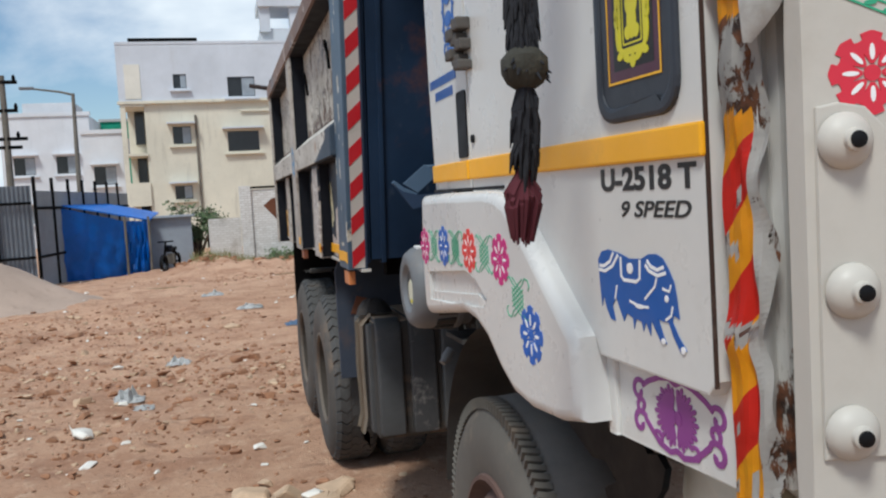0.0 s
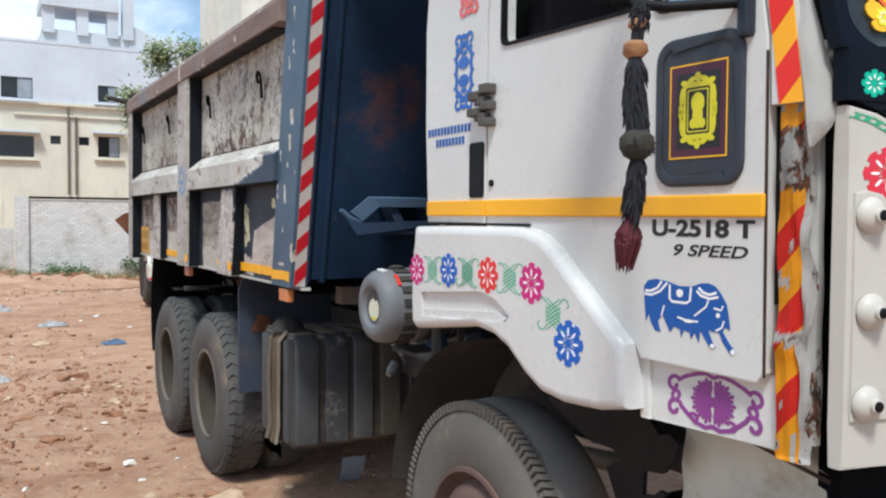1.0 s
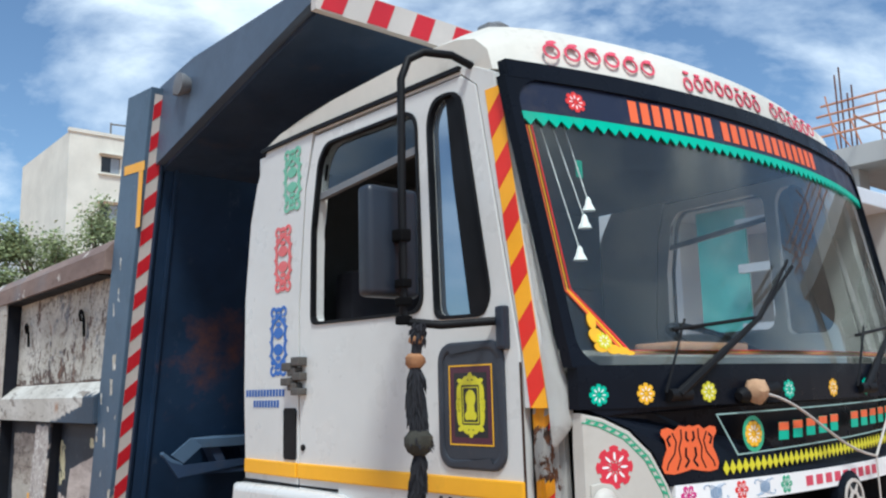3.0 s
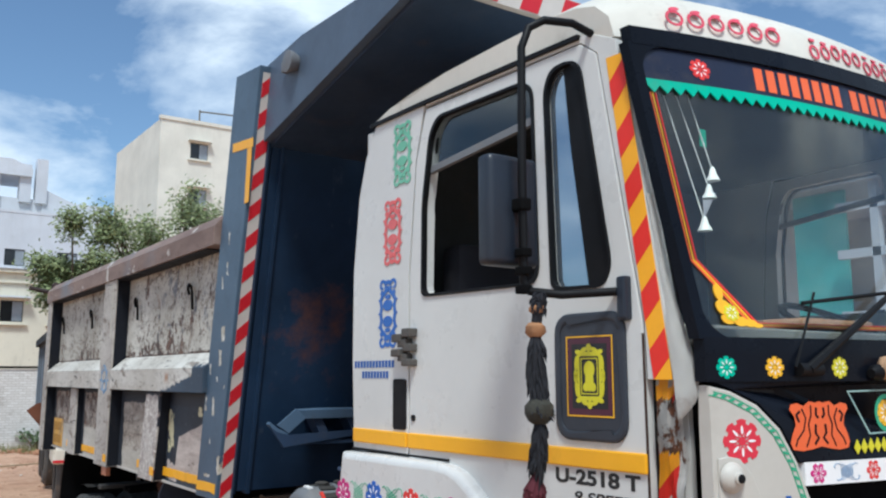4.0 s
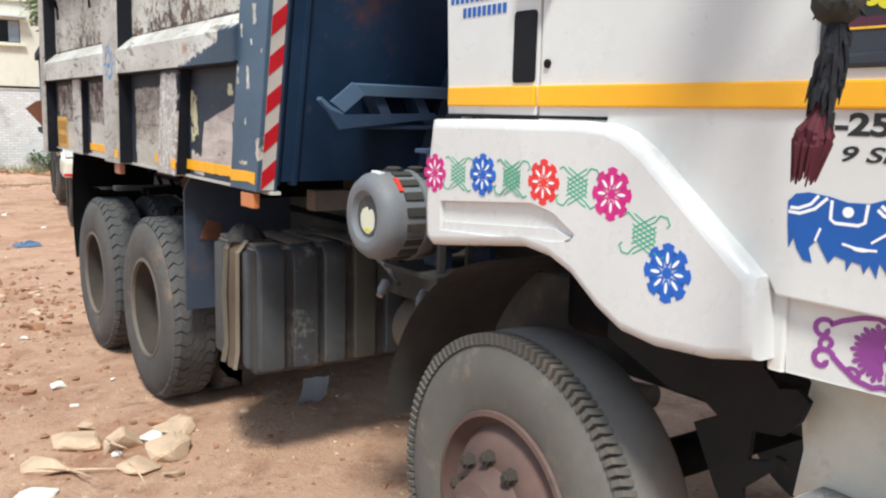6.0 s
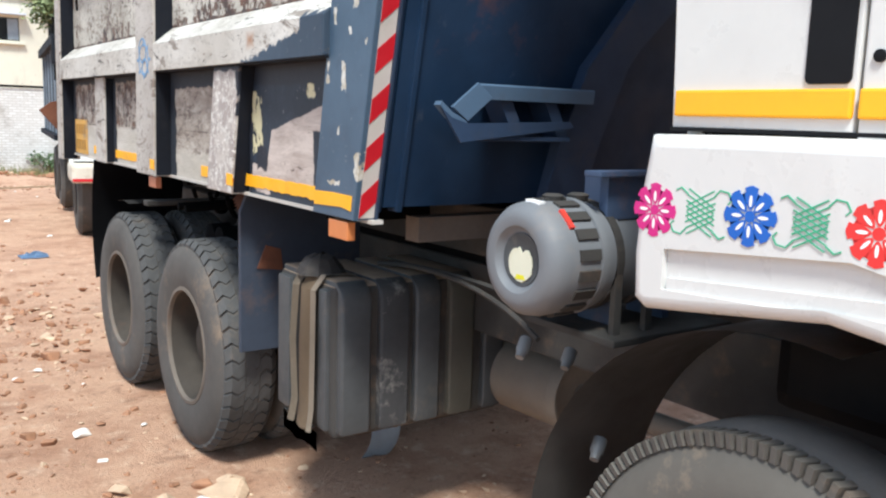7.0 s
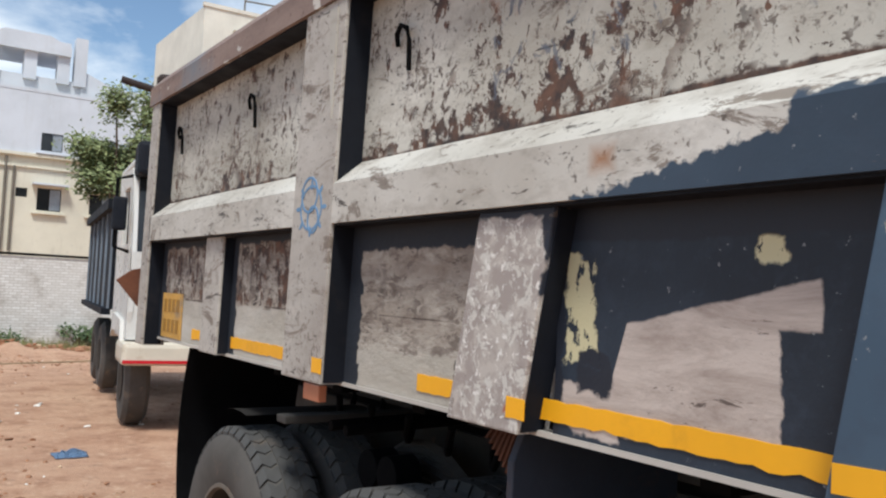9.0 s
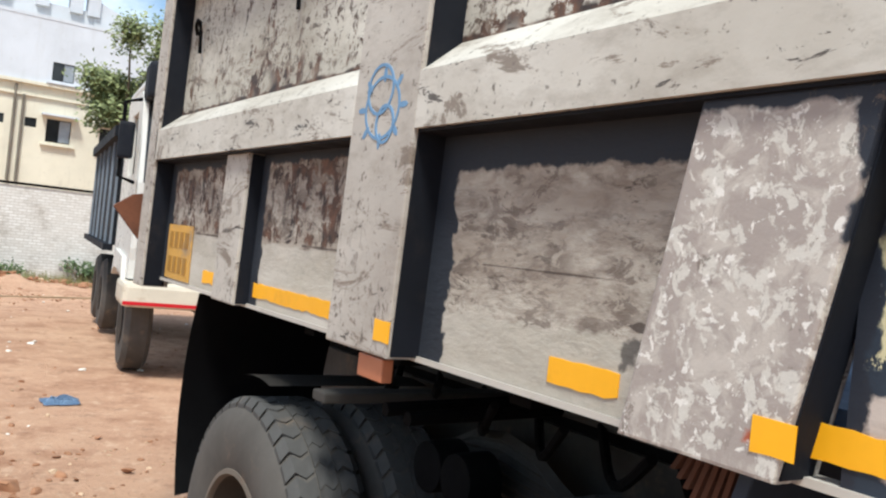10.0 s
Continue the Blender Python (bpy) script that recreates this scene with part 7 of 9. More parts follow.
def cab_inside():
    part("dashboard", S("x", CX0 + 0.13, CX1 - 0.13, [(1.66, 1.5), (1.66, 2.0), (1.5, 2.03), (1.5, 2.06), (1.75, 2.09), (1.92, 2.02), (1.95, 1.5)], bevel=0.02), DASH, truck, "dusty grey dashboard")
    for x in (0.95, 1.95):
        s = part("seat", B(x, x + 0.5, 2.3, 2.75, 1.7, 1.85, bevel=0.05), SEAT_CLOTH, truck, "worn brown seat", smooth=True)
        part("seat_back", B(x, x + 0.5, 2.72, 2.85, 1.8, 2.45, bevel=0.05), SEAT_CLOTH, s, smooth=True)
    bm = bmesh.new()
    c = Vector((2.4, 2.08, 2.14))
    pts = [c + Vector((0.22 * math.cos(t), 0.22 * 0.9 * math.sin(t), 0.22 * 0.45 * math.sin(t))) for t in (2 * math.pi * i / 24 for i in range(25))]
    tube(bm, pts, 0.014, 8)
    rod(bm, c, (2.4, 1.9, 1.8), 0.025, 8)
    rod(bm, c - Vector((0.21, 0, 0)), c + Vector((0.21, 0, 0)), 0.012, 6)
    part("steering_wheel", bm, BLACK, truck, smooth=True)
    part("cloth_on_dash", B(1.45, 1.85, 1.62, 1.8, 2.085, 2.115, bevel=0.01), aged("brown_cloth", lin(176, 132, 100), 0.95, 0.2), truck, "folded brown cloth on the dashboard")


cab_inside()


# --- under the truck ---
TANK = aged("dusty_tank_grey", lin(68, 69, 70), 0.6, 0.35, lin(110, 98, 86), 0.5, grain=26)
TANK_WORN = aged("scuffed_tank", lin(56, 56, 57), 0.7, 0.4, lin(172, 166, 158), 0.95, grain=22, bump=0.3)
TANK_OLIVE = aged("olive_tank", lin(76, 72, 63), 0.75, 0.25, lin(128, 112, 96), 0.4)
DUSTY_BLACK = aged("dusty_black", lin(58, 55, 52), 0.85, 0.3, lin(130, 104, 82), 0.4)
LINER = aged("dusty_liner", lin(92, 88, 84), 0.5, 0.3, lin(118, 104, 92), 0.6)
FLAP_NAVY = aged("flap_navy", lin(46, 53, 66), 0.7, 0.2, lin(110, 84, 66), 0.45)
DUSTY_NAVY = aged("dusty_navy", lin(56, 72, 98), 0.7, 0.2, lin(130, 92, 66), 0.45)
CLOTH_GREY = aged("dirty_rag", lin(138, 124, 106), 0.95, 0.3, bump=0.4)
EXHAUST = aged("exhaust_steel", lin(122, 112, 100), 0.7, 0.2, lin(96, 76, 60), 0.5)
LABEL = aged("cream_label", lin(214, 211, 188), 0.6, 0.1, lin(170, 150, 60), 0.5)


DUST_TOP = aged("settled_dust", lin(142, 122, 102), 0.95, 0.2, lin(96, 84, 74), 0.7, bump=0.2)


def dusty_top(ob):
    """Dust lies on the upward faces."""
    ob.data.materials.append(DUST_TOP)
    for p in ob.data.polygons:
        if p.normal.z > 0.85:
            p.material_index = 1


def fuel_tank():
    y0, y1, x0, x1, z0, z1 = 4.62, 5.12, 0.735, 1.53, 0.455, 1.05
    tank = part("fuel_tank", B(x0, x1, y0, y1, z0, z1, bevel=0.045, seg=4), DUSTY_BLACK, truck, "dusty ribbed fuel tank", smooth=True)
    dusty_top(tank)
    # pressed ribs: across the front face and down the outer face
    for i, (a, b, mt) in enumerate(((0.75, 0.875, TANK), (0.915, 1.045, TANK_WORN), (1.075, 1.19, TANK), (1.235, 1.355, TANK_OLIVE), (1.41, 1.51, TANK))):
        bm = bmesh.new()
        slab(bm, "x", a, b, [(y0 - 0.026, z0 + 0.03), (y0 - 0.03, z0 + 0.06), (y0 - 0.03, z1 - 0.05), (y0 - 0.008, z1 - 0.012), (y0 + 0.03, z1 + 0.012), (y1 - 0.02, z1 + 0.012), (y1 - 0.02, z1 - 0.04), (y0 + 0.05, z1 - 0.04), (y0 + 0.03, z0 + 0.03)], bevel=0.012)
        dusty_top(part("rib", bm, mt, tank, smooth=True))
    for a, b in ((4.66, 4.73), (4.98, 5.09)):
        part("rib", B(x0 - 0.018, x0 + 0.02, a, b, z0 + 0.03, z1 - 0.02, bevel=0.015), TANK, tank, smooth=True)
    # hanging strap and rag over the outer face
    for y, w, mt in ((4.80, 0.05, aged("brown_strap", lin(128, 108, 86), 0.9, 0.2)), (4.90, 0.03, CLOTH_GREY), (4.74, 0.02, aged("pale_strap", lin(150, 136, 120), 0.9, 0.15))):
        bm = bmesh.new()
        pts = [(x0 + 0.14, z1 + 0.02), (x0 + 0.02, z1 + 0.025), (x0 - 0.03, z1 - 0.03), (x0 - 0.035, z1 - 0.25), (x0 - 0.028, z0 + 0.1), (x0 - 0.05, z0 + 0.02)]
        rows = []
        for i, (x, z) in enumerate(pts):
            o = 0.012 * math.sin(i * 2.3 + y * 9)
            rows.append([bm.verts.new((x, y - w + o, z)), bm.verts.new((x - 0.012, y + o, z)), bm.verts.new((x, y + w + o, z))])
        for ra, rb in zip(rows, rows[1:]):
            for j in range(2):
                bm.faces.new((ra[j], ra[j + 1], rb[j + 1], rb[j]))
        bmesh.ops.solidify(bm, geom=bm.faces[:], thickness=0.008)
        part("strap", bm, mt, tank, smooth=True)
    bm = bmesh.new()
    rows = []
    for i in range(13):
        t = 2 * math.pi * i / 12
        rows.append([bm.verts.new((x0 + 0.05 + r * math.cos(t) * (1 + 0.3 * noise.noise((i * 0.9, r * 20, 1))), 4.84 + r * math.sin(t), z1 + 0.015 + h + 0.012 * noise.noise((i * 1.2, h * 40, 3)))) for r, h in ((0.10, 0.0), (0.085, 0.03), (0.055, 0.06), (0.02, 0.075))])
    for ra, rb in zip(rows, rows[1:]):
        for j in range(3):
            bm.faces.new((ra[j], ra[j + 1], rb[j + 1], rb[j]))
    part("rag", bm, aged("black_rag", lin(48, 44, 42), 0.95, 0.3), tank, "dark rag on the tank")
    bm = bmesh.new()
    rows = [[bm.verts.new((x0 - 0.03 - 0.02 * noise.noise((i, j, 5)), 4.70 + 0.06 * i, z0 + 0.02 - 0.025 * j + 0.03 * noise.noise((i * 0.7, j * 0.8, 2)))) for j in range(4)] for i in range(6)]
    for ra, rb in zip(rows, rows[1:]):
        for j in range(3):
            bm.faces.new((ra[j], ra[j + 1], rb[j + 1], rb[j]))
    bmesh.ops.solidify(bm, geom=bm.faces[:], thickness=0.006)
    part("torn_sheet", bm, CLOTH_GREY, tank)
    for k, (zz, yy) in enumerate(((1.075, 4.60), (1.07, 4.66))):
        bm = bmesh.new()
        tube(bm, bezier((1.05 + 0.05 * k, 4.85, 1.08), (1.15, 4.7, zz + 0.02), (1.1, 4.2, 1.12), (0.98 + 0.1 * k, 3.78, 1.02 + 0.06 * k), 12), 0.009, 6)
        part("hose", bm, DUSTY_BLACK, truck, smooth=True)


SUBFRAME = aged("dusty_subframe", lin(92, 82, 74), 0.9, 0.3, lin(120, 92, 72), 0.6)
PAD_BROWN = aged("dusty_pad_brown", lin(92, 76, 66), 0.9, 0.3, lin(70, 64, 62), 0.6)
CAP_DARK = aged("dusty_dark_cap", lin(72, 74, 76), 0.7, 0.25, lin(120, 112, 104), 0.6)


def air_filter():
    c, z, x = 3.57, 1.316, 0.70
    bm = bmesh.new()
    lathe(bm, (x, c, z), (1, 0, 0), [(0.022, 0.0084), (0.022, 0.0718), (0.016, 0.0803), (0.004, 0.0887), (0.0, 0.1099), (0.008, 0.131), (0.03, 0.147), (0.06, 0.1521), (0.16, 0.1504), (0.162, 0.1572), (0.18, 0.1572), (0.182, 0.1487), (0.26, 0.1453), (0.262, 0.1394), (0.6, 0.1352), (0.7, 0.1183), (0.72, 0.0423)], 44)
    filt = part("air_filter", bm, FILTER_GREY, truck, "grey plastic air filter canister", smooth=True)
    bm = bmesh.new()
    lathe(bm, (x + 0.0225, c, z), (-1, 0, 0), [(0.0, 0.070), (0.003, 0.070), (0.003, 0.062), (0.001, 0.058), (0.001, 0.002)], 36)
    part("cap_disc", bm, CAP_DARK, filt, "dusty dark centre of the cap", smooth=True)
    bm = bmesh.new()
    pts = []
    for i in range(40):
        t = 2 * math.pi * i / 40
        r = 0.047 + 0.004 * noise.noise((math.cos(t) * 3, math.sin(t) * 3, 2)) - 0.018 * math.exp(-((t - 1.75) / 0.22) ** 2) - 0.010 * math.exp(-((t - 1.2) / 0.1) ** 2)
        pts.append((r * math.cos(t), r * math.sin(t) - 0.012))
    slab(bm, "x", x + 0.018, x + 0.0205, [(c + u, z + v) for u, v in pts])
    part("label", bm, LABEL, filt, "torn cream paper label")
    bm = bmesh.new()
    slab(bm, "x", x + 0.0172, x + 0.0178, [(c - 0.022, z - 0.052), (c + 0.018, z - 0.054), (c + 0.012, z - 0.040), (c - 0.016, z - 0.041)])
    part("label_patch", bm, YELLOW_INK, filt)
    bm = bmesh.new()
    tube(bm, bezier((1.25, 3.50, 1.31), (1.25, 3.40, 1.33), (1.25, 3.34, 1.39), (1.25, 3.26, 1.5), 10), 0.078, 20)
    part("elbow_hose", bm, FILTER_GREY, filt, "grey rubber intake elbow", smooth=True)
    bm = B(x + 0.04, x + 0.062, -0.026, 0.026, 0.140, 0.1535)
    bmesh.ops.transform(bm, matrix=Matrix.Translation((0, c, z)) @ Matrix.Rotation(radians(4), 4, "X"), verts=bm.verts)
    part("white_tag", bm, WHITE_INK, filt)
    for i in range(18):
        a = 2 * math.pi * i / 18
        b2 = bmesh.new()
        box(b2, x + 0.085, x + 0.155, -0.014, 0.014, 0.147, 0.158)
        bmesh.ops.transform(b2, matrix=Matrix.Translation((0, c, z)) @ Matrix.Rotation(a, 4, "X"), verts=b2.verts)
        part("clip", b2, DUSTY_BLACK, filt)
    bm = bmesh.new()
    box(bm, x + 0.07, x + 0.085, -0.03, 0.03, 0.148, 0.157)
    bmesh.ops.transform(bm, matrix=Matrix.Translation((0, c, z)) @ Matrix.Rotation(radians(42), 4, "X"), verts=bm.verts)
    part("red_tag", bm, aged("red_tag", lin(206, 60, 48), 0.5, 0.1), filt)
    bm = bmesh.new()
    for xx in (x + 0.22, x + 0.34):
        ring(bm, "x", xx, xx + 0.025, c, z, 0.152, 0.152, 0.012, 32)
        box(bm, xx, xx + 0.025, c - 0.148, c - 0.13, z - 0.2, z)
        box(bm, xx, xx + 0.025, c + 0.12, c + 0.14, z - 0.2, z - 0.05)
    part("strap", bm, DUSTY_BLACK, filt)
    part("bracket", B(x + 0.18, 1.36, c - 0.19, c + 0.16, z - 0.215, z - 0.195, bevel=0.004), DUSTY_BLACK, filt)
    for k in (0.0, 0.09):
        bm = bmesh.new()
        lathe(bm, (x + 0.12 + k, c, z + 0.148), (0, 0, 1), [(0, 0.025), (0.015, 0.03), (0.02, 0.02)], 14)
        part("knob", bm, DUSTY_BLACK, filt)


CAP_GREY = aged("galvanised_cap", lin(116, 116, 116), 0.5, 0.2)


def silencer():
    bm = bmesh.new()
    lathe(bm, (1.62, 4.22, 0.61), (-0.06, 1, 0), [(0.014, 0.02), (0.014, 0.135), (0.0, 0.145), (0.0, 0.158), (0.045, 0.162), (0.055, 0.152), (0.62, 0.152), (0.63, 0.03)], 36)
    s = part("silencer", bm, EXHAUST, truck, "rusty exhaust silencer", smooth=True)
    bm = bmesh.new()
    tube(bm, [(1.62, 4.25, 0.61), (1.67, 4.02, 0.585), (1.75, 3.6, 0.57), (1.8, 3.2, 0.6)], 0.045, 14)
    part("pipe", bm, EXHAUST, s, smooth=True)
    for y, zz, xx in ((3.74, 1.04, 0.9), (3.50, 0.80, 0.98), (3.72, 0.99, 1.06)):
        bm = bmesh.new()
        lathe(bm, (xx, y, zz), (-0.6, -0.3, -0.6), [(0, 0.02), (0.04, 0.02), (0.047, 0.015), (0.065, 0.013)], 14)
        part("fitting", bm, CAP_GREY, truck, smooth=True)


def under_gear():
    for x in (1.36, 2.02):
        part("chassis_rail", B(x, x + 0.07, 1.6, 8.4, 0.82, 1.10, bevel=0.01), DUSTY_BLACK, truck)
    for x in (1.33, 2.0):
        part("tipper_rail", B(x, x + 0.12, 3.95, 8.45, 1.14, 1.335, bevel=0.008), DUSTY_BLACK, truck)
    # added plate and far flaps block the lit ground beyond the chassis
    part("rail_gap_plate", B(1.375, 1.42, 4.05, 8.4, 1.09, 1.335), UNDER, truck)
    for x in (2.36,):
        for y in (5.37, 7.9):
            part("mud_flap", B(x, x + 0.6, y, y + 0.02, 0.42, 1.33), BLACK, truck, "black rubber far-side mud flap, added unseen to close the gap")
    # all but the first crossmember near-black, the underbody's shade in their colour
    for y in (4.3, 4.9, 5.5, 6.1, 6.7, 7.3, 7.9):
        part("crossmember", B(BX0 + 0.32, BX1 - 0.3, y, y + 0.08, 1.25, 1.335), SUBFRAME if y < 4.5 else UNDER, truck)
    part("body_pad", B(1.12, 1.46, 3.96, 4.12, 1.25, 1.36, bevel=0.01), PAD_BROWN, truck)
    # cab tilt cradle behind the cab
    cradle = part("cab_cradle", B(0.92, 2.5, 3.47, 3.50, 1.42, 1.535, bevel=0.003), DUSTY_NAVY, truck, "blue-grey cab cradle")
    part("cradle_top", B(0.86, 2.6, 3.44, 3.50, 1.535, 1.55, bevel=0.003), DUSTY_NAVY, cradle)
    for xx in (1.0, 1.2):
        part("upright", B(xx, xx + 0.03, 3.502, 3.64, 1.1, 1.53, bevel=0.003), DUSTY_NAVY, cradle)
    part("rusty_plate", B(1.3, 1.6, 3.44, 3.66, 1.55, 1.566, bevel=0.003), PAD_BROWN, cradle, "rusty brown plate")
    for y in (5.98, 7.22, FWY):
        bm = bmesh.new()
        lathe(bm, (0.85, y, 0.52), (1, 0, 0), [(0, 0.09), (0.5, 0.10), (0.62, 0.17), (0.92, 0.22), (1.22, 0.17), (1.34, 0.10), (1.84, 0.09)] if y > 4 else [(0, 0.07), (1.84, 0.07)], 20)
        part("axle", bm, UNDER, truck, smooth=True)
    # leaf springs, arched over the tandem
    for x in (1.22, 2.12):
        bm = bmesh.new()
        for k in range(6):
            L = 0.75 - 0.09 * k
            pts = [(x, 6.6 + L * s, 0.80 + 0.03 * k + 0.10 * (1 - s * s)) for s in (-1, -0.5, 0, 0.5, 1)]
            tube(bm, pts, 0.022, 4)
        part("leaf_spring", bm, DUSTY_BLACK, truck)
    # mudguards of the rear wheels
    def guard(cy, a0, a1, r=0.60, x0=0.66, x1=1.25, name="mudguard"):
        bm = bmesh.new()
        rows = []
        for i in range(15):
            t = radians(a0 + (a1 - a0) * i / 14)
            rows.append([bm.verts.new((x, cy + r * math.cos(t), 0.52 + r * math.sin(t))) for x in (x0, x1)])
        for ra, rb in zip(rows, rows[1:]):
            bm.faces.new((ra[0], ra[1], rb[1], rb[0]))
        bmesh.ops.solidify(bm, geom=bm.faces[:], thickness=0.014)
        return part(name, bm, DUSTY_BLACK if name == "mudguard" else LINER, truck, smooth=True)
    guard(7.22, 78, 100)
    for y in (6.5, 6.62):
        bm = bmesh.new()
        rod(bm, (0.80, y, 1.14), (1.36, y, 1.16), 0.02, 8)
        part("guard_stay", bm, UNDER, truck)
    part("guard_bar", B(0.66, 1.30, 6.72, 6.80, 1.135, 1.165, bevel=0.006), DUSTY_BLACK, truck)
    flap = part("mud_flap", S("y", 5.36, 5.385, [(0.665, 0.63), (1.25, 0.63), (1.25, 1.34), (0.98, 1.34), (0.70, 1.33), (0.665, 1.25)], bevel=0.004), FLAP_NAVY, truck, "blue-grey mud flap with rust patches")
    part("rust_patch", S("y", 5.354, 5.36, [(0.74, 1.0), (0.86, 0.985), (0.85, 1.08), (0.78, 1.10)]), RUST, flap)
    for i in range(8):
        bm = S("y", 5.40 + 0.015 * i, 5.41 + 0.015 * i, [(0.69, 1.20 + 0.012 * i), (0.98, 1.20 + 0.012 * i), (0.98, 1.34), (0.74, 1.34)])
        part("bracket_leaf", bm, RUST, flap)
    rows = []
    bm = bmesh.new()
    for i in range(9):
        z = 1.33 - 0.1 * i
        rows.append([bm.verts.new((x, 7.86 + 0.10 * math.sin(i * 0.35) + 0.012 * noise.noise((x * 6, z * 5, 2)), z + (0.03 if i == 8 and k % 2 else 0))) for k, x in enumerate((0.64, 0.8, 0.95, 1.1, 1.25))])
    for ra, rb in zip(rows, rows[1:]):
        for j in range(4):
            bm.faces.new((ra[j], ra[j + 1], rb[j + 1], rb[j]))
    bmesh.ops.solidify(bm, geom=bm.faces[:], thickness=0.012)
    part("rear_flap", bm, BLACK, truck, "black rubber rear flap", smooth=True)
    # front wheel liner
    liner = guard(FWY, 4, 100, 0.735, 0.82, 1.25, "wheel_liner")
    bm = bmesh.new()
    tear = [(2.56, 1.25), (2.56, 1.107), (2.333, 1.023), (2.258, 1.034), (2.208, 1.005), (2.271, 0.969), (2.206, 0.845), (2.12, 0.70), (2.05, 0.70), (2.077, 0.748), (2.125, 0.80), (2.129, 0.858), (2.06, 0.925), (2.031, 0.956), (2.055, 0.96), (2.075, 0.941), (2.119, 0.93), (2.115, 0.998), (2.044, 1.008), (2.005, 1.051), (1.988, 1.098), (2.017, 1.119), (2.058, 1.109), (2.10, 1.145), (2.10, 1.25)]
    slab(bm, "x", 0.86, 0.875, tear)
    part("torn_liner", bm, BLACK, truck, "torn black wheel-arch liner")
    part("engine_mass", B(1.3, 2.3, 1.75, 3.2, 0.93, 1.40, bevel=0.05), BLACK, truck, "black engine and gearbox mass")
    for i in range(6):
        bm = bmesh.new()
        y = 5.55 + 0.28 * i
        tube(bm, bezier((1.0, y, 1.2), (1.1, y + 0.2, 1.05), (1.2, y + 0.3, 1.0), (1.34, y + 0.5, 1.15), 8), 0.014, 6)
        part("brake_hose", bm, UNDER, truck)
    for y in (6.55, 6.7):
        bm = bmesh.new()
        lathe(bm, (1.0, y, 0.95), (1, 0, 0), [(0, 0.03), (0.01, 0.075), (0.12, 0.08), (0.14, 0.04)], 20)
        part("brake_chamber", bm, UNDER, truck, smooth=True)


fuel_tank()
air_filter()
silencer()
under_gear()


# ---- far buildings ----
FY = 47.0
METAL_SHEET = aged("galvanised_sheet", lin(150, 156, 164), 0.5, 0.15, lin(110, 96, 84), 0.4, big=0.6)
TARP = aged("blue_tarpaulin", lin(20, 108, 200), 0.4, 0.15, lin(12, 66, 130), 0.4, big=1.0, bump=0.4)
GREEN_NET = aged("green_netting", lin(28, 140, 110), 0.8, 0.2)
CONCRETE = plaster("grey_concrete", lin(176, 174, 170), lin(110, 106, 100), 0.4)
DULL_WHITE = plaster("dull_white_plaster", lin(214, 216, 220), lin(150, 146, 140), 0.2)
BEIGE = plaster("beige_plaster", lin(222, 218, 206), lin(160, 150, 130), 0.3)
PALE_PANE = aged("pale_pane", lin(150, 158, 166), 0.2, 0.15)
PIPE = aged("drain_pipe", lin(110, 104, 94), 0.8, 0.2)


def fx(x):
    return (x + 0.15) * (FY - 0.5) / 33.5 - 0.15


def fz(z):
    return 1.65 + (z - 1.65) * (FY - 0.5) / 33.5


def rect(u0, u1, v0, v1):
    return [(u0, v0), (u1, v0), (u1, v1), (u0, v1)]


def facade_window(parent, x0, x1, z0, z1, y, frame_mat, panes=2, hood=True):
    w = part("window", S("y", y - 0.06, y + 0.04, rect(x0 - 0.07, x1 + 0.07, z0 - 0.07, z1 + 0.07), [rect(x0, x1, z0, z1)]), frame_mat, parent)
    step = (x1 - x0) / panes
    for i in range(panes):
        part("pane", B(x0 + step * i + 0.03, x0 + step * (i + 1) - 0.03, y - 0.01 - 0.03 * (i % 2), y + 0.01, z0 + 0.04, z1 - 0.04), DARK_PANE if i % 2 == 0 or panes != 2 else PALE_PANE, w)
    part("back_pane", B(x0, x1, y + 0.02, y + 0.035, z0, z1), DARK_PANE, w)
    if hood:
        part("sill", B(x0 - 0.2, x1 + 0.2, y - 0.28, y + 0.02, z0 - 0.17, z0 - 0.1), frame_mat, w)
    return w


apartment = thing("apartment_building", (fx(2), FY + 4, -0.6), "cream and white three-storey apartment building with stained plaster", "building")


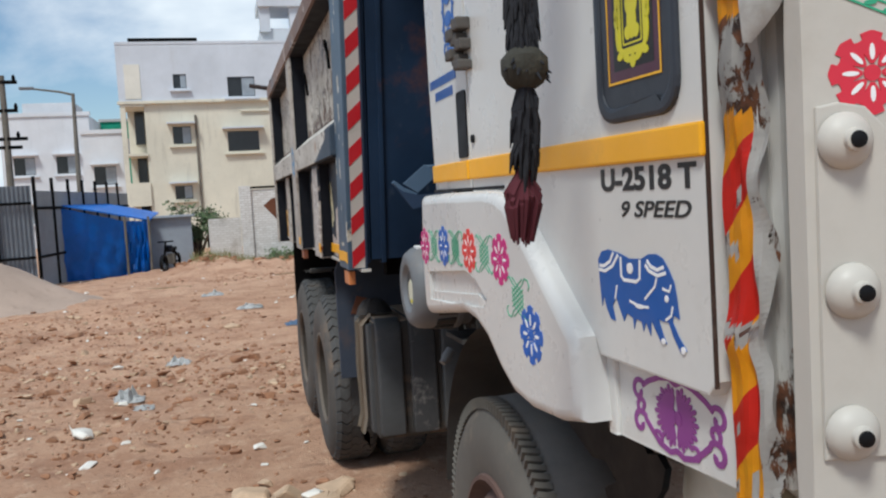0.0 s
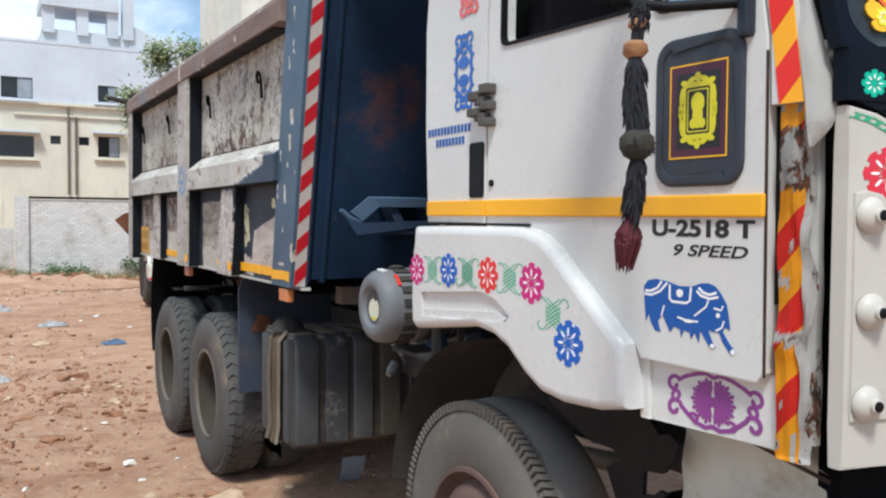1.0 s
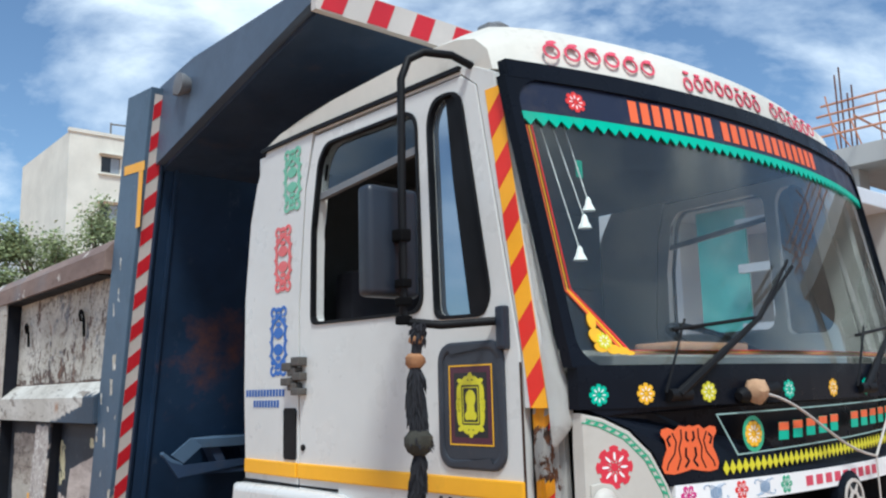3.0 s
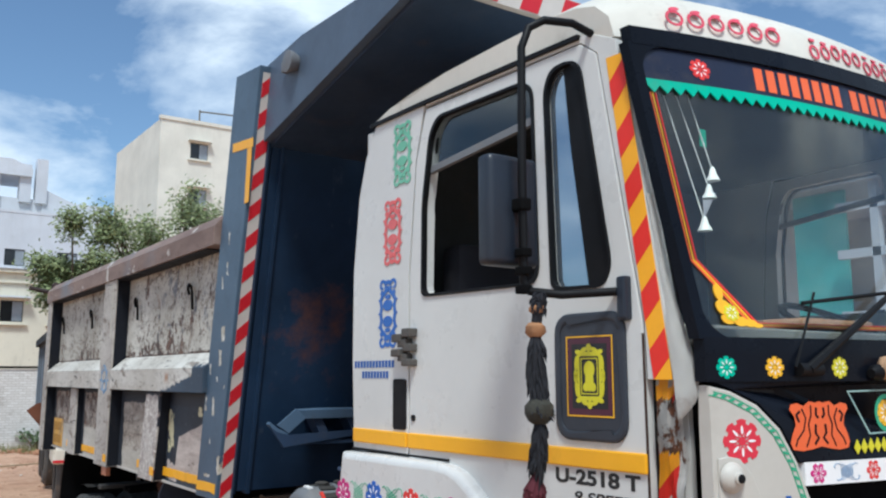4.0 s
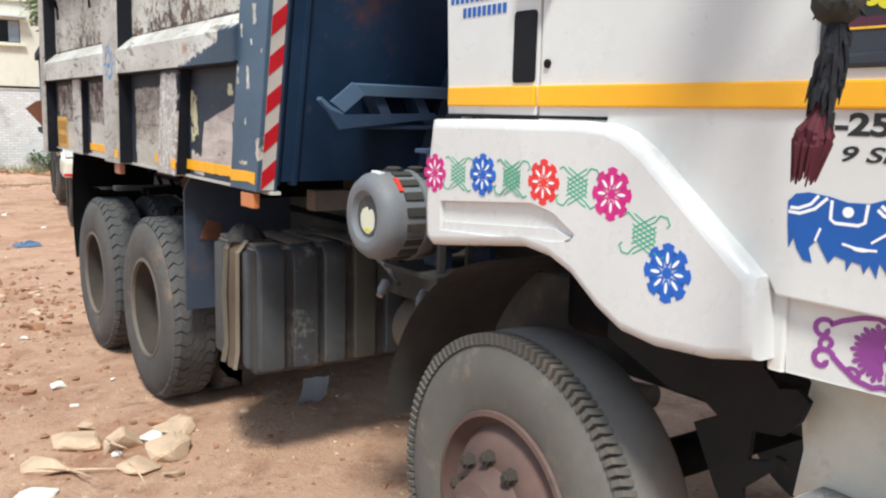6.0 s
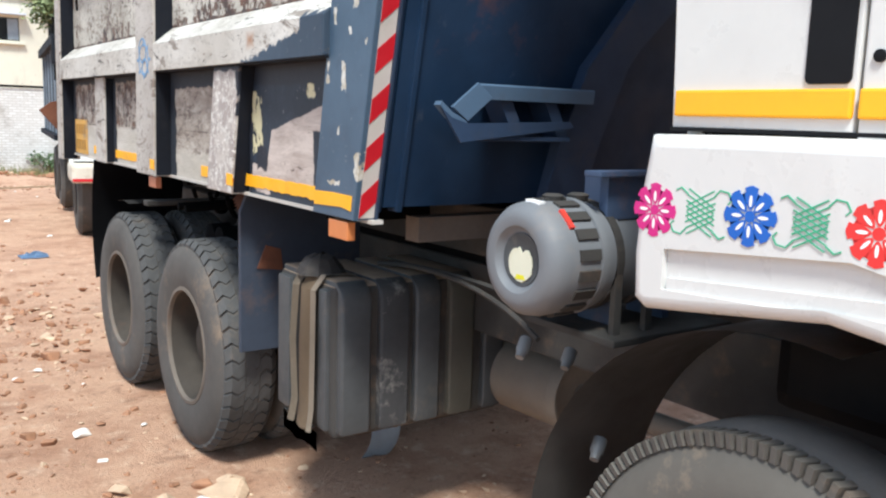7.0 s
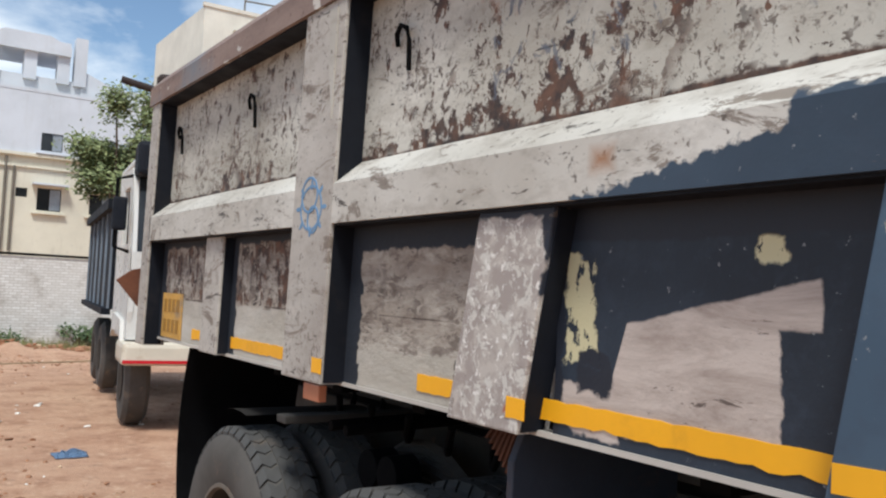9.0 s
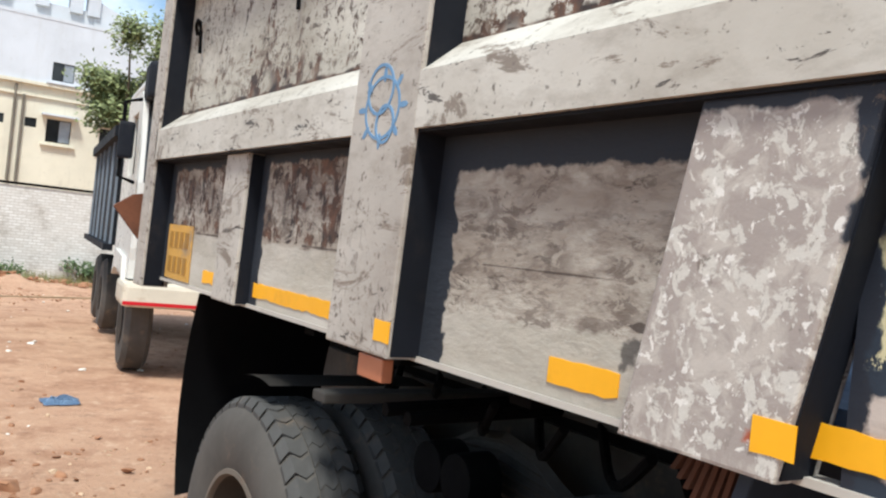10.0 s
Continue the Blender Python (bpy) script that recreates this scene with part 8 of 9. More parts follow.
def apartment_build():
    holes_c = [(-1.5, -0.85, 4.05, 4.7), (0.47, 1.63, 3.7, 4.45), (3.75, 4.5, 3.8, 4.55), (2.16, 2.5, 4.2, 4.5), (3.1, 3.45, 4.2, 4.5), (-1.57, -0.94, 2.0, 2.5), (5.4, 6.2, 3.8, 4.5)]
    holes_w = [(-1.35, -0.88, 6.1, 6.62), (0.6, 1.6, 5.75, 6.48), (3.75, 4.42, 5.8, 6.4), (5.5, 6.2, 5.8, 6.4)]
    R = lambda h: rect(fx(h[0]), fx(h[1]), fz(h[2]), fz(h[3]))
    low = [(fx(-2.45), fz(-0.3)), (fx(7.5), fz(-0.3)), (fx(7.5), fz(5.60)), (fx(-2.45), fz(5.60))]
    part("wall", S("y", FY, FY + 0.3, low, [R(h) for h in holes_c] + [rect(fx(-1.5), fx(-0.75), fz(0.05), fz(0.95)), rect(fx(-0.55), fx(0.1), fz(0.05), fz(0.95))]), CREAM, apartment, "cream stained plaster wall")
    part("wall", S("y", FY - 0.1, FY + 0.2, rect(fx(-3.3), fx(7.5), fz(5.62), fz(7.72)), [R(h) for h in holes_w]), WALL_WHITE, apartment, "white painted top storey")
    part("block", B(fx(-2.4), fx(7.5), FY + 0.35, FY + 9, fz(-0.3), fz(7.5)), CREAM, apartment)
    part("ledge", B(fx(-3.35), fx(7.5), FY - 0.22, FY + 0.1, fz(5.56), fz(5.66)), CREAM, apartment)
    part("ledge", B(fx(1.0), fx(7.5), FY - 0.12, FY + 0.1, fz(5.18), fz(5.26)), CREAM, apartment)
    part("parapet", B(fx(-3.3), fx(7.5), FY - 0.12, FY + 0.1, fz(7.72), fz(7.82)), WALL_WHITE, apartment)
    for h in holes_c:
        facade_window(apartment, fx(h[0]), fx(h[1]), fz(h[2]), fz(h[3]), FY + 0.1, CREAM, 1 if h[1] - h[0] < 0.4 else 3 if h[1] - h[0] > 1 else 2, h[1] - h[0] > 0.4)
        if h[1] - h[0] > 0.6:
            part("hood", B(fx(h[0]) - 0.25, fx(h[1]) + 0.25, FY - 0.5, FY + 0.05, fz(h[3]) + 0.12, fz(h[3]) + 0.2), WALL_WHITE, apartment)
    for h in holes_w:
        facade_window(apartment, fx(h[0]), fx(h[1]), fz(h[2]), fz(h[3]), FY, WALL_WHITE)
    # near-black sheets close the openings in place of an unlit inside
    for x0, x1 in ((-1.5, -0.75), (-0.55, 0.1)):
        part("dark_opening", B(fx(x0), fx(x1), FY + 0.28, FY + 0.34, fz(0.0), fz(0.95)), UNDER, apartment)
    # balconies at the corner
    for z in (0.35, 1.9, 3.75, 5.55):
        part("balcony_slab", B(fx(-3.25), fx(-2.42), FY - 0.15, FY + 2.4, fz(z) - 0.12, fz(z)), CREAM, apartment)
    for z, h in ((0.35, 0.55), (1.9, 0.9), (3.75, 0.0)):
        if h:
            part("balcony_wall", B(fx(-3.25), fx(-2.42), FY - 0.15, FY - 0.02, fz(z), fz(z) + h * 1.2), CREAM, apartment)
    part("balcony_column", B(fx(-3.28), fx(-3.1), FY - 0.14, FY + 0.1, fz(-0.3), fz(5.6)), CREAM, apartment)
    part("balcony_back", B(fx(-3.2), fx(-2.45), FY + 2.3, FY + 2.5, fz(-0.3), fz(5.6)), CREAM, apartment)
    for z in (0.6, 2.4, 4.2):
        part("balcony_door", B(fx(-2.95), fx(-2.6), FY + 2.22, FY + 2.3, fz(z), fz(z) + 1.9), DARK_PANE, apartment)
    part("balcony_screen", B(fx(-3.2), fx(-3.05), FY - 0.12, FY - 0.06, fz(2.0), fz(3.6)), GREEN_NET, apartment)
    part("top_opening", B(fx(-3.05), fx(-2.5), FY - 0.13, FY - 0.105, fz(5.75), fz(7.0)), BEIGE, apartment)
    # drain pipes and stains
    for x, z0, z1 in ((-0.65, 0.9, 5.1), (2.75, 2.4, 5.5), (3.0, 2.4, 5.2)):
        bm = bmesh.new()
        rod(bm, (fx(x), FY - 0.1, fz(z0)), (fx(x), FY - 0.1, fz(z1)), 0.06, 8)
        part("drain_pipe", bm, PIPE, apartment)
    # roof clutter
    part("roof_shade", B(fx(-2.9), fx(-0.4), FY + 1.0, FY + 2.5, fz(7.95), fz(8.1)), UNDER, apartment)
    for x in (-2.7, -0.6):
        part("shade_post", B(fx(x), fx(x) + 0.1, FY + 1.2, FY + 1.3, fz(7.5), fz(7.98)), PIPE, apartment)
    # stair tower and water tank frame above
    t0, t1 = fx(1.95), fx(5.6)
    part("tower", B(fx(2.0), fx(7.5), FY + 1.2, FY + 6, fz(7.5), fz(8.45)), WALL_WHITE, apartment)
    for x in (2.0, 3.15, 4.2, 4.75):
        part("column", B(fx(x), fx(x) + 0.55, FY + 1.0, FY + 1.6, fz(8.3), fz(9.75) if x != 4.75 else fz(10.0)), WALL_WHITE, apartment)
    part("tank_slab", S("y", FY + 0.8, FY + 4, [(fx(1.95), fz(9.25)), (fx(4.6), fz(9.25)), (fx(4.6), fz(9.55)), (fx(3.9), fz(9.85)), (fx(2.5), fz(9.85)), (fx(1.95), fz(9.6))]), WALL_WHITE, apartment)
    bm = S("y", FY + 1.14, FY + 1.46, [(fx(5.0), fz(7.6)), (fx(7.47), fz(7.6)), (fx(7.47), fz(7.9)), (fx(5.0), fz(8.9))])
    part("stair_parapet", bm, WALL_WHITE, apartment)


apartment_build()

wall = part("boundary_wall", S("y", 32.0, 32.2, [(0.98, -0.7), (14, -0.7), (14, 2.24), (0.98, 2.18)]), GREY_WALL)
tagged(wall, "whitewashed boundary wall with dark coping, stained at its foot", "wall", kind="structure")
part("coping", B(1.15, 14, 31.95, 32.25, 2.22, 2.29), UNDER, wall)
part("gate_post", B(0.75, 1.15, 31.9, 32.3, -0.7, 2.32, bevel=0.02), GREY_WALL, wall)
wall2 = part("rear_yard_wall", B(-0.4, 0.75, 33.0, 33.2, -0.7, 1.2), GREY_WALL)
tagged(wall2, "low whitewashed yard wall", "wall", kind="structure")


def simple_block(name, x0, x1, y0, y1, z1, mat, label, wins, pane_rows, z0=-0.8, parapet=True):
    b = thing(name, ((x0 + x1) / 2, y0, z0), label, "building")
    holes = []
    for z in pane_rows:
        for wx in wins:
            holes.append((wx, wx + 1.3, z, z + 1.15))
    part("wall", S("y", y0, y0 + 0.3, rect(x0, x1, z0, z1), [rect(a, c, d, e) for a, c, d, e in holes]), mat, b)
    part("block", B(x0, x1, y0 + 0.31, y1, z0, z1), mat, b)
    for a, c, d, e in holes:
        facade_window(b, a, c, d, e, y0 + 0.1, mat)
        part("hood", B(a - 0.2, c + 0.2, y0 - 0.45, y0, e + 0.1, e + 0.17), mat, b)
    if parapet:
        part("parapet", B(x0 - 0.1, x1 + 0.1, y0 - 0.1, y0 + 0.2, z1, z1 + 0.25), mat, b)
    return b


# lower houses across the lot
h = simple_block("house", -13.5, -8.0, 62, 70, 8.2, DULL_WHITE, "white two-storey house with dark windows", (-12.8, -10.2), (4.4, 1.2))
part("stair_block", B(-12.2, -9.0, 63, 67, 8.2, 9.2), DULL_WHITE, h)
h = simple_block("house", -8.0, -5.6, 58, 66, 6.6, DULL_WHITE, "small white house beside the netted building", (-7.4,), (3.4,))
net = thing("netted_building", (-5.5, 68, -0.8), "building wrapped in green construction netting", "building")
part("wall", B(-8.0, -4.2, 68, 74, -0.8, 8.3), GREEN_NET, net)
part("roof_edge", B(-8.1, -4.1, 67.9, 74, 8.3, 8.5), CONCRETE, net)
# tall block behind the tipper body
tall = simple_block("tower_block", 16.4, 40, 60, 72, 20.2, BEIGE, "tall beige apartment block", (18.6, 22.5, 26.5), (17.6, 14.2, 10.8, 7.4))
bm = bmesh.new()
rod(bm, (19.5, 61, 20.2), (19.5, 61, 21.6), 0.06, 6)
rod(bm, (19.5, 61, 21.5), (23, 61, 21.7), 0.06, 6)
part("roof_rail", bm, PIPE, tall)

# block under construction beside the road
site = thing("construction_frame", (17.5, 2.5, 0), "unfinished concrete frame with rebar and scaffolding", "building")


def site_build():
    x0, y0 = 14.0, -4.0
    for z in (2.6, 5.65):
        part("floor_slab", B(x0, x0 + 12, y0, y0 + 11, z, z + 0.35), CONCRETE, site)
    for y in (-3.8, -0.3, 3.2, 6.5):
        for x in (14.3, 19.2):
            part("column", B(x, x + 0.4, y, y + 0.4, -0.1, 5.65), CONCRETE, site)
            for k in range(4):
                bm = bmesh.new()
                rod(bm, (x + 0.1 + 0.2 * (k % 2), y + 0.1 + 0.2 * (k // 2), 5.9), (x + 0.1 + 0.2 * (k % 2), y + 0.1 + 0.2 * (k // 2), 7.1 + 0.2 * k), 0.016, 5)
                part("rebar", bm, RUST, site)
    rnd = random.Random(21)
    for k in range(4):
        bm = bmesh.new()
        z = 6.25 + 0.25 * k
        rod(bm, (x0 + 0.2 * k, y0, z), (x0 + 0.2 * k, y0 + 11.2, z + 0.04), 0.022, 6)
        part("scaffold_rail", bm, ORANGE_BAR, site)
    for k in range(46):
        bm = bmesh.new()
        y = y0 + 0.24 * k
        rod(bm, (x0 + 0.5 * rnd.random(), y, 6.0), (x0 + 0.1, y + rnd.uniform(-0.25, 0.25), rnd.uniform(6.5, 7.15)), 0.014, 5)
        part("rebar", bm, ORANGE_BAR, site)
    for k in range(14):
        bm = bmesh.new()
        y, z = y0 + 0.78 * k, rnd.uniform(6.3, 7.0)
        rod(bm, (x0 - 0.5, y, z), (x0 + 1.5, y + 0.2, z + 0.05), 0.02, 5)
        part("rebar", bm, ORANGE_BAR, site)
    # near-black sheet added for the shade beneath the slabs
    part("dark_backing", B(x0 + 6, x0 + 6.3, y0, y0 + 11, -0.1, 5.65), UNDER, site)


ORANGE_BAR = aged("orange_rebar", lin(190, 132, 100), 0.8, 0.2)
site_build()


def porch_house():
    """White house across the road with a teal curtain under its porch slab."""
    h = thing("porch_house", (9.6, 5.6, 0), "white house with porch slab and teal curtain", "house")
    part("wall", B(9.6, 14.0, 7.1, 14.0, -0.1, 4.6), DULL_WHITE, h)
    part("wall", B(11.5, 13.5, 4.0, 7.1, -0.1, 4.4), CONCRETE, h)
    part("porch_slab", B(9.0, 11.6, 4.9, 7.1, 4.28, 4.5, bevel=0.02), WALL_WHITE, h)
    part("curtain", B(9.3, 9.34, 5.88, 6.6, 2.2, 4.27), TEAL_CLOTH, h)
    for y in (5.0, 5.36):
        part("porch_post", B(9.1, 9.2, y, y + 0.1, -0.1, 4.28), WALL_WHITE, h)
    for z in (2.6, 3.36, 3.95):
        part("rail", B(9.1, 9.18, 4.5, 5.9, z, z + 0.11), WALL_WHITE, h)


TEAL_CLOTH = aged("teal_cloth", lin(96, 186, 180), 0.8, 0.12)
porch_house()


# hoarding of metal sheets on pipe posts
hoarding = thing("sheet_metal_fence", (-6.2, 29, -0.4), "galvanised sheet-metal hoarding on pipe posts", "fence")


def fence_run(xa, ya, xb, yb, top, n):
    for i in range(n):
        bm = bmesh.new()
        t0, t1 = i / n, (i + 1) / n
        rows = []
        k = 16
        for j in range(k + 1):
            t = t0 + (t1 - t0) * j / k
            x, y = xa + (xb - xa) * t, ya + (yb - ya) * t
            o = 0.025 * (1 if j % 2 else -1)
            rows.append((bm.verts.new((x, y + o, -0.5)), bm.verts.new((x, y + o, top + 0.06 * noise.noise((i, 3, 1))))))
        for a, b in zip(rows, rows[1:]):
            bm.faces.new((a[0], b[0], b[1], a[1]))
        bmesh.ops.solidify(bm, geom=bm.faces[:], thickness=0.01)
        part("sheet", bm, METAL_SHEET, hoarding)
        bm = bmesh.new()
        x, y = xa + (xb - xa) * t0, ya + (yb - ya) * t0 - 0.1
        rod(bm, (x, y, -0.5), (x, y, top + 0.4), 0.05, 8)
        part("post", bm, UNDER, hoarding)
    for z in (0.5, top - 0.5):
        bm = bmesh.new()
        rod(bm, (xa, ya - 0.1, z), (xb, yb - 0.1, z), 0.04, 8)
        part("rail", bm, UNDER, hoarding)


fence_run(-10.5, 25.5, -5.1, 27.0, 2.55, 6)
fence_run(-5.0, 27.0, -3.6, 38.0, 2.4, 7)


def tarp_hut():
    hut = thing("tarpaulin_hut", (-3.7, 29, -0.35), "lean-to hut covered with blue tarpaulin", "hut")
    for xa, ya, xb, yb, ta, tb, nm in ((-4.95, 29.0, -3.05, 30.5, 1.96, 1.35, "sheet"), (-3.0, 30.6, -2.35, 31.0, 1.35, 1.3, "door_sheet")):
        bm = bmesh.new()
        rows = []
        for i in range(25):
            t = i / 24
            x, y = xa + (xb - xa) * t, ya + (yb - ya) * t
            rows.append([bm.verts.new((x, y + 0.07 * noise.noise((t * 9, j * 0.5, 2)) * (1 + j * 0.2), ta + (tb - ta) * t - (ta + (tb - ta) * t + 0.45) * j / 10 + 0.03 * noise.noise((t * 8, j, 7)))) for j in range(11)])
        for ra, rb in zip(rows, rows[1:]):
            for j in range(10):
                bm.faces.new((ra[j], ra[j + 1], rb[j + 1], rb[j]))
        bmesh.ops.solidify(bm, geom=bm.faces[:], thickness=0.01)
        part(nm, bm, TARP, hut, smooth=True)
    bm = S("x", -5.0, -2.3, [(29.1, 2.0), (34, 2.2), (34, 2.25), (29.1, 2.05)])
    for v in bm.verts:
        v.co.z -= (v.co.x + 5.0) * 0.26
        v.co.y += (v.co.x + 5.0) * 0.75
    part("roof_sheet", bm, TARP, hut)
    bm = bmesh.new()
    for x, y, z in ((-4.98, 28.95, 2.2), (-3.02, 30.5, 1.5), (-2.32, 31.0, 1.45)):
        rod(bm, (x, y, -0.5), (x, y, z), 0.04, 8)
    part("pole", bm, PIPE, hut)
    shed = thing("sheet_shed", (-1.8, 33, -0.5), "low shed of grey metal sheets", "shed")
    part("wall", B(-2.5, -1.0, 33.0, 33.06, -0.6, 1.35), METAL_SHEET, shed)
    part("roof", B(-2.6, -0.9, 32.8, 35.0, 1.35, 1.42), METAL_SHEET, shed)


tarp_hut()


def street_lamp():
    lamp = thing("street_lamp", (-5.0, 35, -0.5), "grey street lamp with a long outreach arm", "street lamp")
    bm = bmesh.new()
    tube(bm, [(-5.0, 35, -0.5), (-4.97, 35, 3), (-4.93, 35, 6.15)], [0.11, 0.09, 0.06], 12)
    part("pole", bm, PIPE, lamp, smooth=True)
    bm = bmesh.new()
    tube(bm, [(-4.93, 35, 6.1), (-5.4, 35, 6.22), (-6.3, 35, 6.35)], [0.045, 0.04, 0.035], 10)
    part("arm", bm, PIPE, lamp, smooth=True)
    part("head", B(-6.75, -6.25, 34.9, 35.1, 6.32, 6.42, bevel=0.03), FILTER_GREY, lamp)
    pole = thing("utility_pole", (-7.1, 34, -0.5), "dark utility pole with crossarms and insulators", "pole")
    bm = bmesh.new()
    tube(bm, [(-7.1, 34, -0.5), (-7.1, 34, 6.7)], [0.14, 0.10], 10)
    part("shaft", bm, PIPE, pole)
    for z, w in ((6.4, 0.5), (5.4, 0.45), (4.4, 0.7), (4.1, 0.5)):
        part("crossarm", B(-7.1 - w, -7.1 + w, 33.9, 34.0, z, z + 0.12), UNDER, pole)
    bm = bmesh.new()
    for z in (4.5, 5.5, 6.5):
        for s in (-0.4, 0.4):
            lathe(bm, (-7.1 + s, 33.95, z), (0, 0, 1), [(0, 0.05), (0.08, 0.07), (0.16, 0.05), (0.22, 0.03)], 10)
    part("insulator", bm, UNDER, pole)


street_lamp()


def motorbike():
    bike = thing("motorcycle", (-1.65, 31, -0.45), "parked dark motorcycle beside the rubble", "motorcycle")
    z = -0.45
    for y in (30.4, 31.6):
        bm = bmesh.new()
        lathe(bm, (-1.7 + (y - 31) * 0.3, y, z + 0.3), (1, -0.3, 0), [(-0.05, 0.24), (-0.05, 0.29), (0, 0.31), (0.05, 0.29), (0.05, 0.24)], 20, closed=True)
        part("wheel", bm, BLACK, bike)
    bm = bmesh.new()
    rod(bm, (-1.88, 30.4, z + 0.3), (-1.8, 30.65, z + 1.0), 0.035, 8)
    rod(bm, (-2.05, 30.6, z + 1.02), (-1.55, 30.7, z + 1.02), 0.025, 8)
    rod(bm, (-1.8, 30.65, z + 0.8), (-1.55, 31.5, z + 0.6), 0.05, 8)
    rod(bm, (-1.7, 31, z + 0.3), (-1.52, 31.6, z + 0.3), 0.04, 8)
    part("fork_and_frame", bm, UNDER, bike)
    part("tank", B(-1.85, -1.6, 30.75, 31.1, z + 0.65, z + 0.88, bevel=0.06), DARK_NAVY, bike, smooth=True)
    part("saddle", B(-1.75, -1.5, 31.1, 31.75, z + 0.68, z + 0.80, bevel=0.04), BLACK, bike, smooth=True)
    part("engine", B(-1.8, -1.55, 30.8, 31.2, z + 0.25, z + 0.6, bevel=0.04), PIPE, bike)


motorbike()


# ---- plants ----
def foliage_material(name, a, b):
    m = Nodes(name)
    g = m.nt.nodes.new("ShaderNodeNewGeometry")
    base = m.mix(g.outputs["Random Per Island"], a, b)
    m.b.inputs["Transmission Weight"].default_value = 0.0
    return m.done(base, 0.6)


LEAF = foliage_material("leaf_green", lin(88, 102, 62), lin(146, 154, 104))
LEAF_DARK = foliage_material("leaf_dark", lin(44, 64, 36), lin(92, 112, 66))
BARK = aged("bark", lin(104, 90, 76), 0.95, 0.3, bump=0.6)


def tree(name, x, y, z, h, spread, seed, leaves, label, leaf_mat, size=0.16, trunk=True, low=0.66):
    t = thing(name, (x, y, z), label, "tree" if trunk else "bush")
    rnd = random.Random(seed)
    bm = bmesh.new()
    tips = []
    if trunk:
        tube(bm, [(x, y, z - 0.3), (x + 0.1, y, z + h * 0.3), (x - 0.05, y + 0.1, z + h * 0.55)], [0.18, 0.14, 0.1], 10)
    for k in range(16 if trunk else 9):
        a = rnd.uniform(0, 6.28)
        r = spread * rnd.uniform(0.3, 0.9)
        p0 = Vector((x, y, z + h * rnd.uniform(0.45, 0.6) if trunk else z))
        p2 = Vector((x + r * math.cos(a), y + r * math.sin(a), z + h * rnd.uniform(low if trunk else 0.5, 0.97)))
        mid = (p0 + p2) / 2 + Vector((0, 0, h * 0.08))
        tube(bm, [p0, mid, p2], [0.06, 0.04, 0.015], 6)
        tips += [p2, mid * 0.4 + p2 * 0.6]
        for q in range(3):
            p3 = p2 + Vector((rnd.uniform(-1, 1), rnd.uniform(-1, 1), rnd.uniform(-0.5, 0.8))) * spread * 0.28
            tube(bm, [p2, p3], [0.015, 0.006], 5)
            tips.append(p3)
    part("trunk", bm, BARK, t)
    verts, faces = [], []
    for _ in range(leaves):
        c = rnd.choice(tips)
        p = c + Vector((rnd.gauss(0, 1), rnd.gauss(0, 1), rnd.gauss(0, 0.8))) * spread * (0.19 if trunk else 0.14)
        d = Vector((rnd.uniform(-1, 1), rnd.uniform(-1, 1), rnd.uniform(-0.6, 0.6))).normalized()
        s = d.orthogonal().normalized()
        L = size * rnd.uniform(0.6, 1.3)
        i = len(verts)
        up = d.cross(s) * L * 0.12
        verts += [p, p + d * L * 0.5 + s * L * 0.3 + up, p + d * L, p + d * L * 0.5 - s * L * 0.3 + up]
        faces.append((i, i + 1, i + 2, i + 3))
    me = bpy.data.meshes.new("crown")
    me.from_pydata([v[:] for v in verts], [], faces)
    me.materials.append(leaf_mat)
    crown = new("crown", me)
    crown.parent = t
    crown.matrix_parent_inverse = ROOTS[t.name].inverted()


tree("tree", 6.35, 36.0, -0.5, 8.9, 1.35, 1, 15000, "leafy olive-green tree beyond the boundary wall", LEAF, 0.17, low=0.48)
tree("tree", 8.9, 36.5, -0.5, 9.2, 1.6, 2, 6500, "spreading olive-green tree behind the tipper", LEAF, 0.17)
tree("tree", 11.3, 37.5, -0.5, 10.7, 1.6, 4, 5500, "tall green tree with pale leaves", LEAF, 0.18)
tree("bush", -0.9, 35.0, -0.5, 2.3, 1.0, 5, 1500, "dark green bush by the shed", LEAF_DARK, 0.14, False)
def dry_grass():
    """Uncounted tufts of dry grass along the far wall, as one object."""
    rnd = random.Random(31)
    verts, faces = [], []
    for _ in range(2600):
        x, y = rnd.uniform(-1.0, 10), 31.6 - abs(rnd.gauss(0, 0.7))
        h, a = rnd.uniform(0.08, 0.38), rnd.uniform(0, 6.28)
        z = ground_z(x, y)
        w, lean_x, lean_y = 0.012, 0.4 * h * math.cos(a), 0.4 * h * math.sin(a)
        i = len(verts)
        verts += [(x - w, y, z - 0.02), (x + w, y, z - 0.02), (x + lean_x, y + lean_y, z + h)]
        faces.append((i, i + 1, i + 2))
    me = bpy.data.meshes.new("dry_grass")
    me.from_pydata(verts, [], faces)
    me.materials.append(foliage_material("dry_grass_blade", lin(126, 112, 76), lin(120, 130, 78)))
    tagged(new("dry_grass", me), "dry grass and weeds along the far wall", "grass", kind="stuff")


dry_grass()
tree("bush", 4.6, 31.4, -0.55, 0.6, 0.7, 6, 700, "low weeds at the foot of the wall", LEAF_DARK, 0.1, False)
tree("bush", 2.4, 31.2, -0.55, 0.4, 0.9, 7, 700, "low weeds at the foot of the wall", LEAF_DARK, 0.1, False)
tree("bush", 7.0, 31.3, -0.55, 0.5, 0.8, 8, 600, "low weeds at the foot of the wall", LEAF_DARK, 0.1, False)


# ---- second truck, parked behind ----
other = thing("parked_truck", (2.9, 16.5, 0), "second tipper truck with white cab and dark slatted body", "truck")


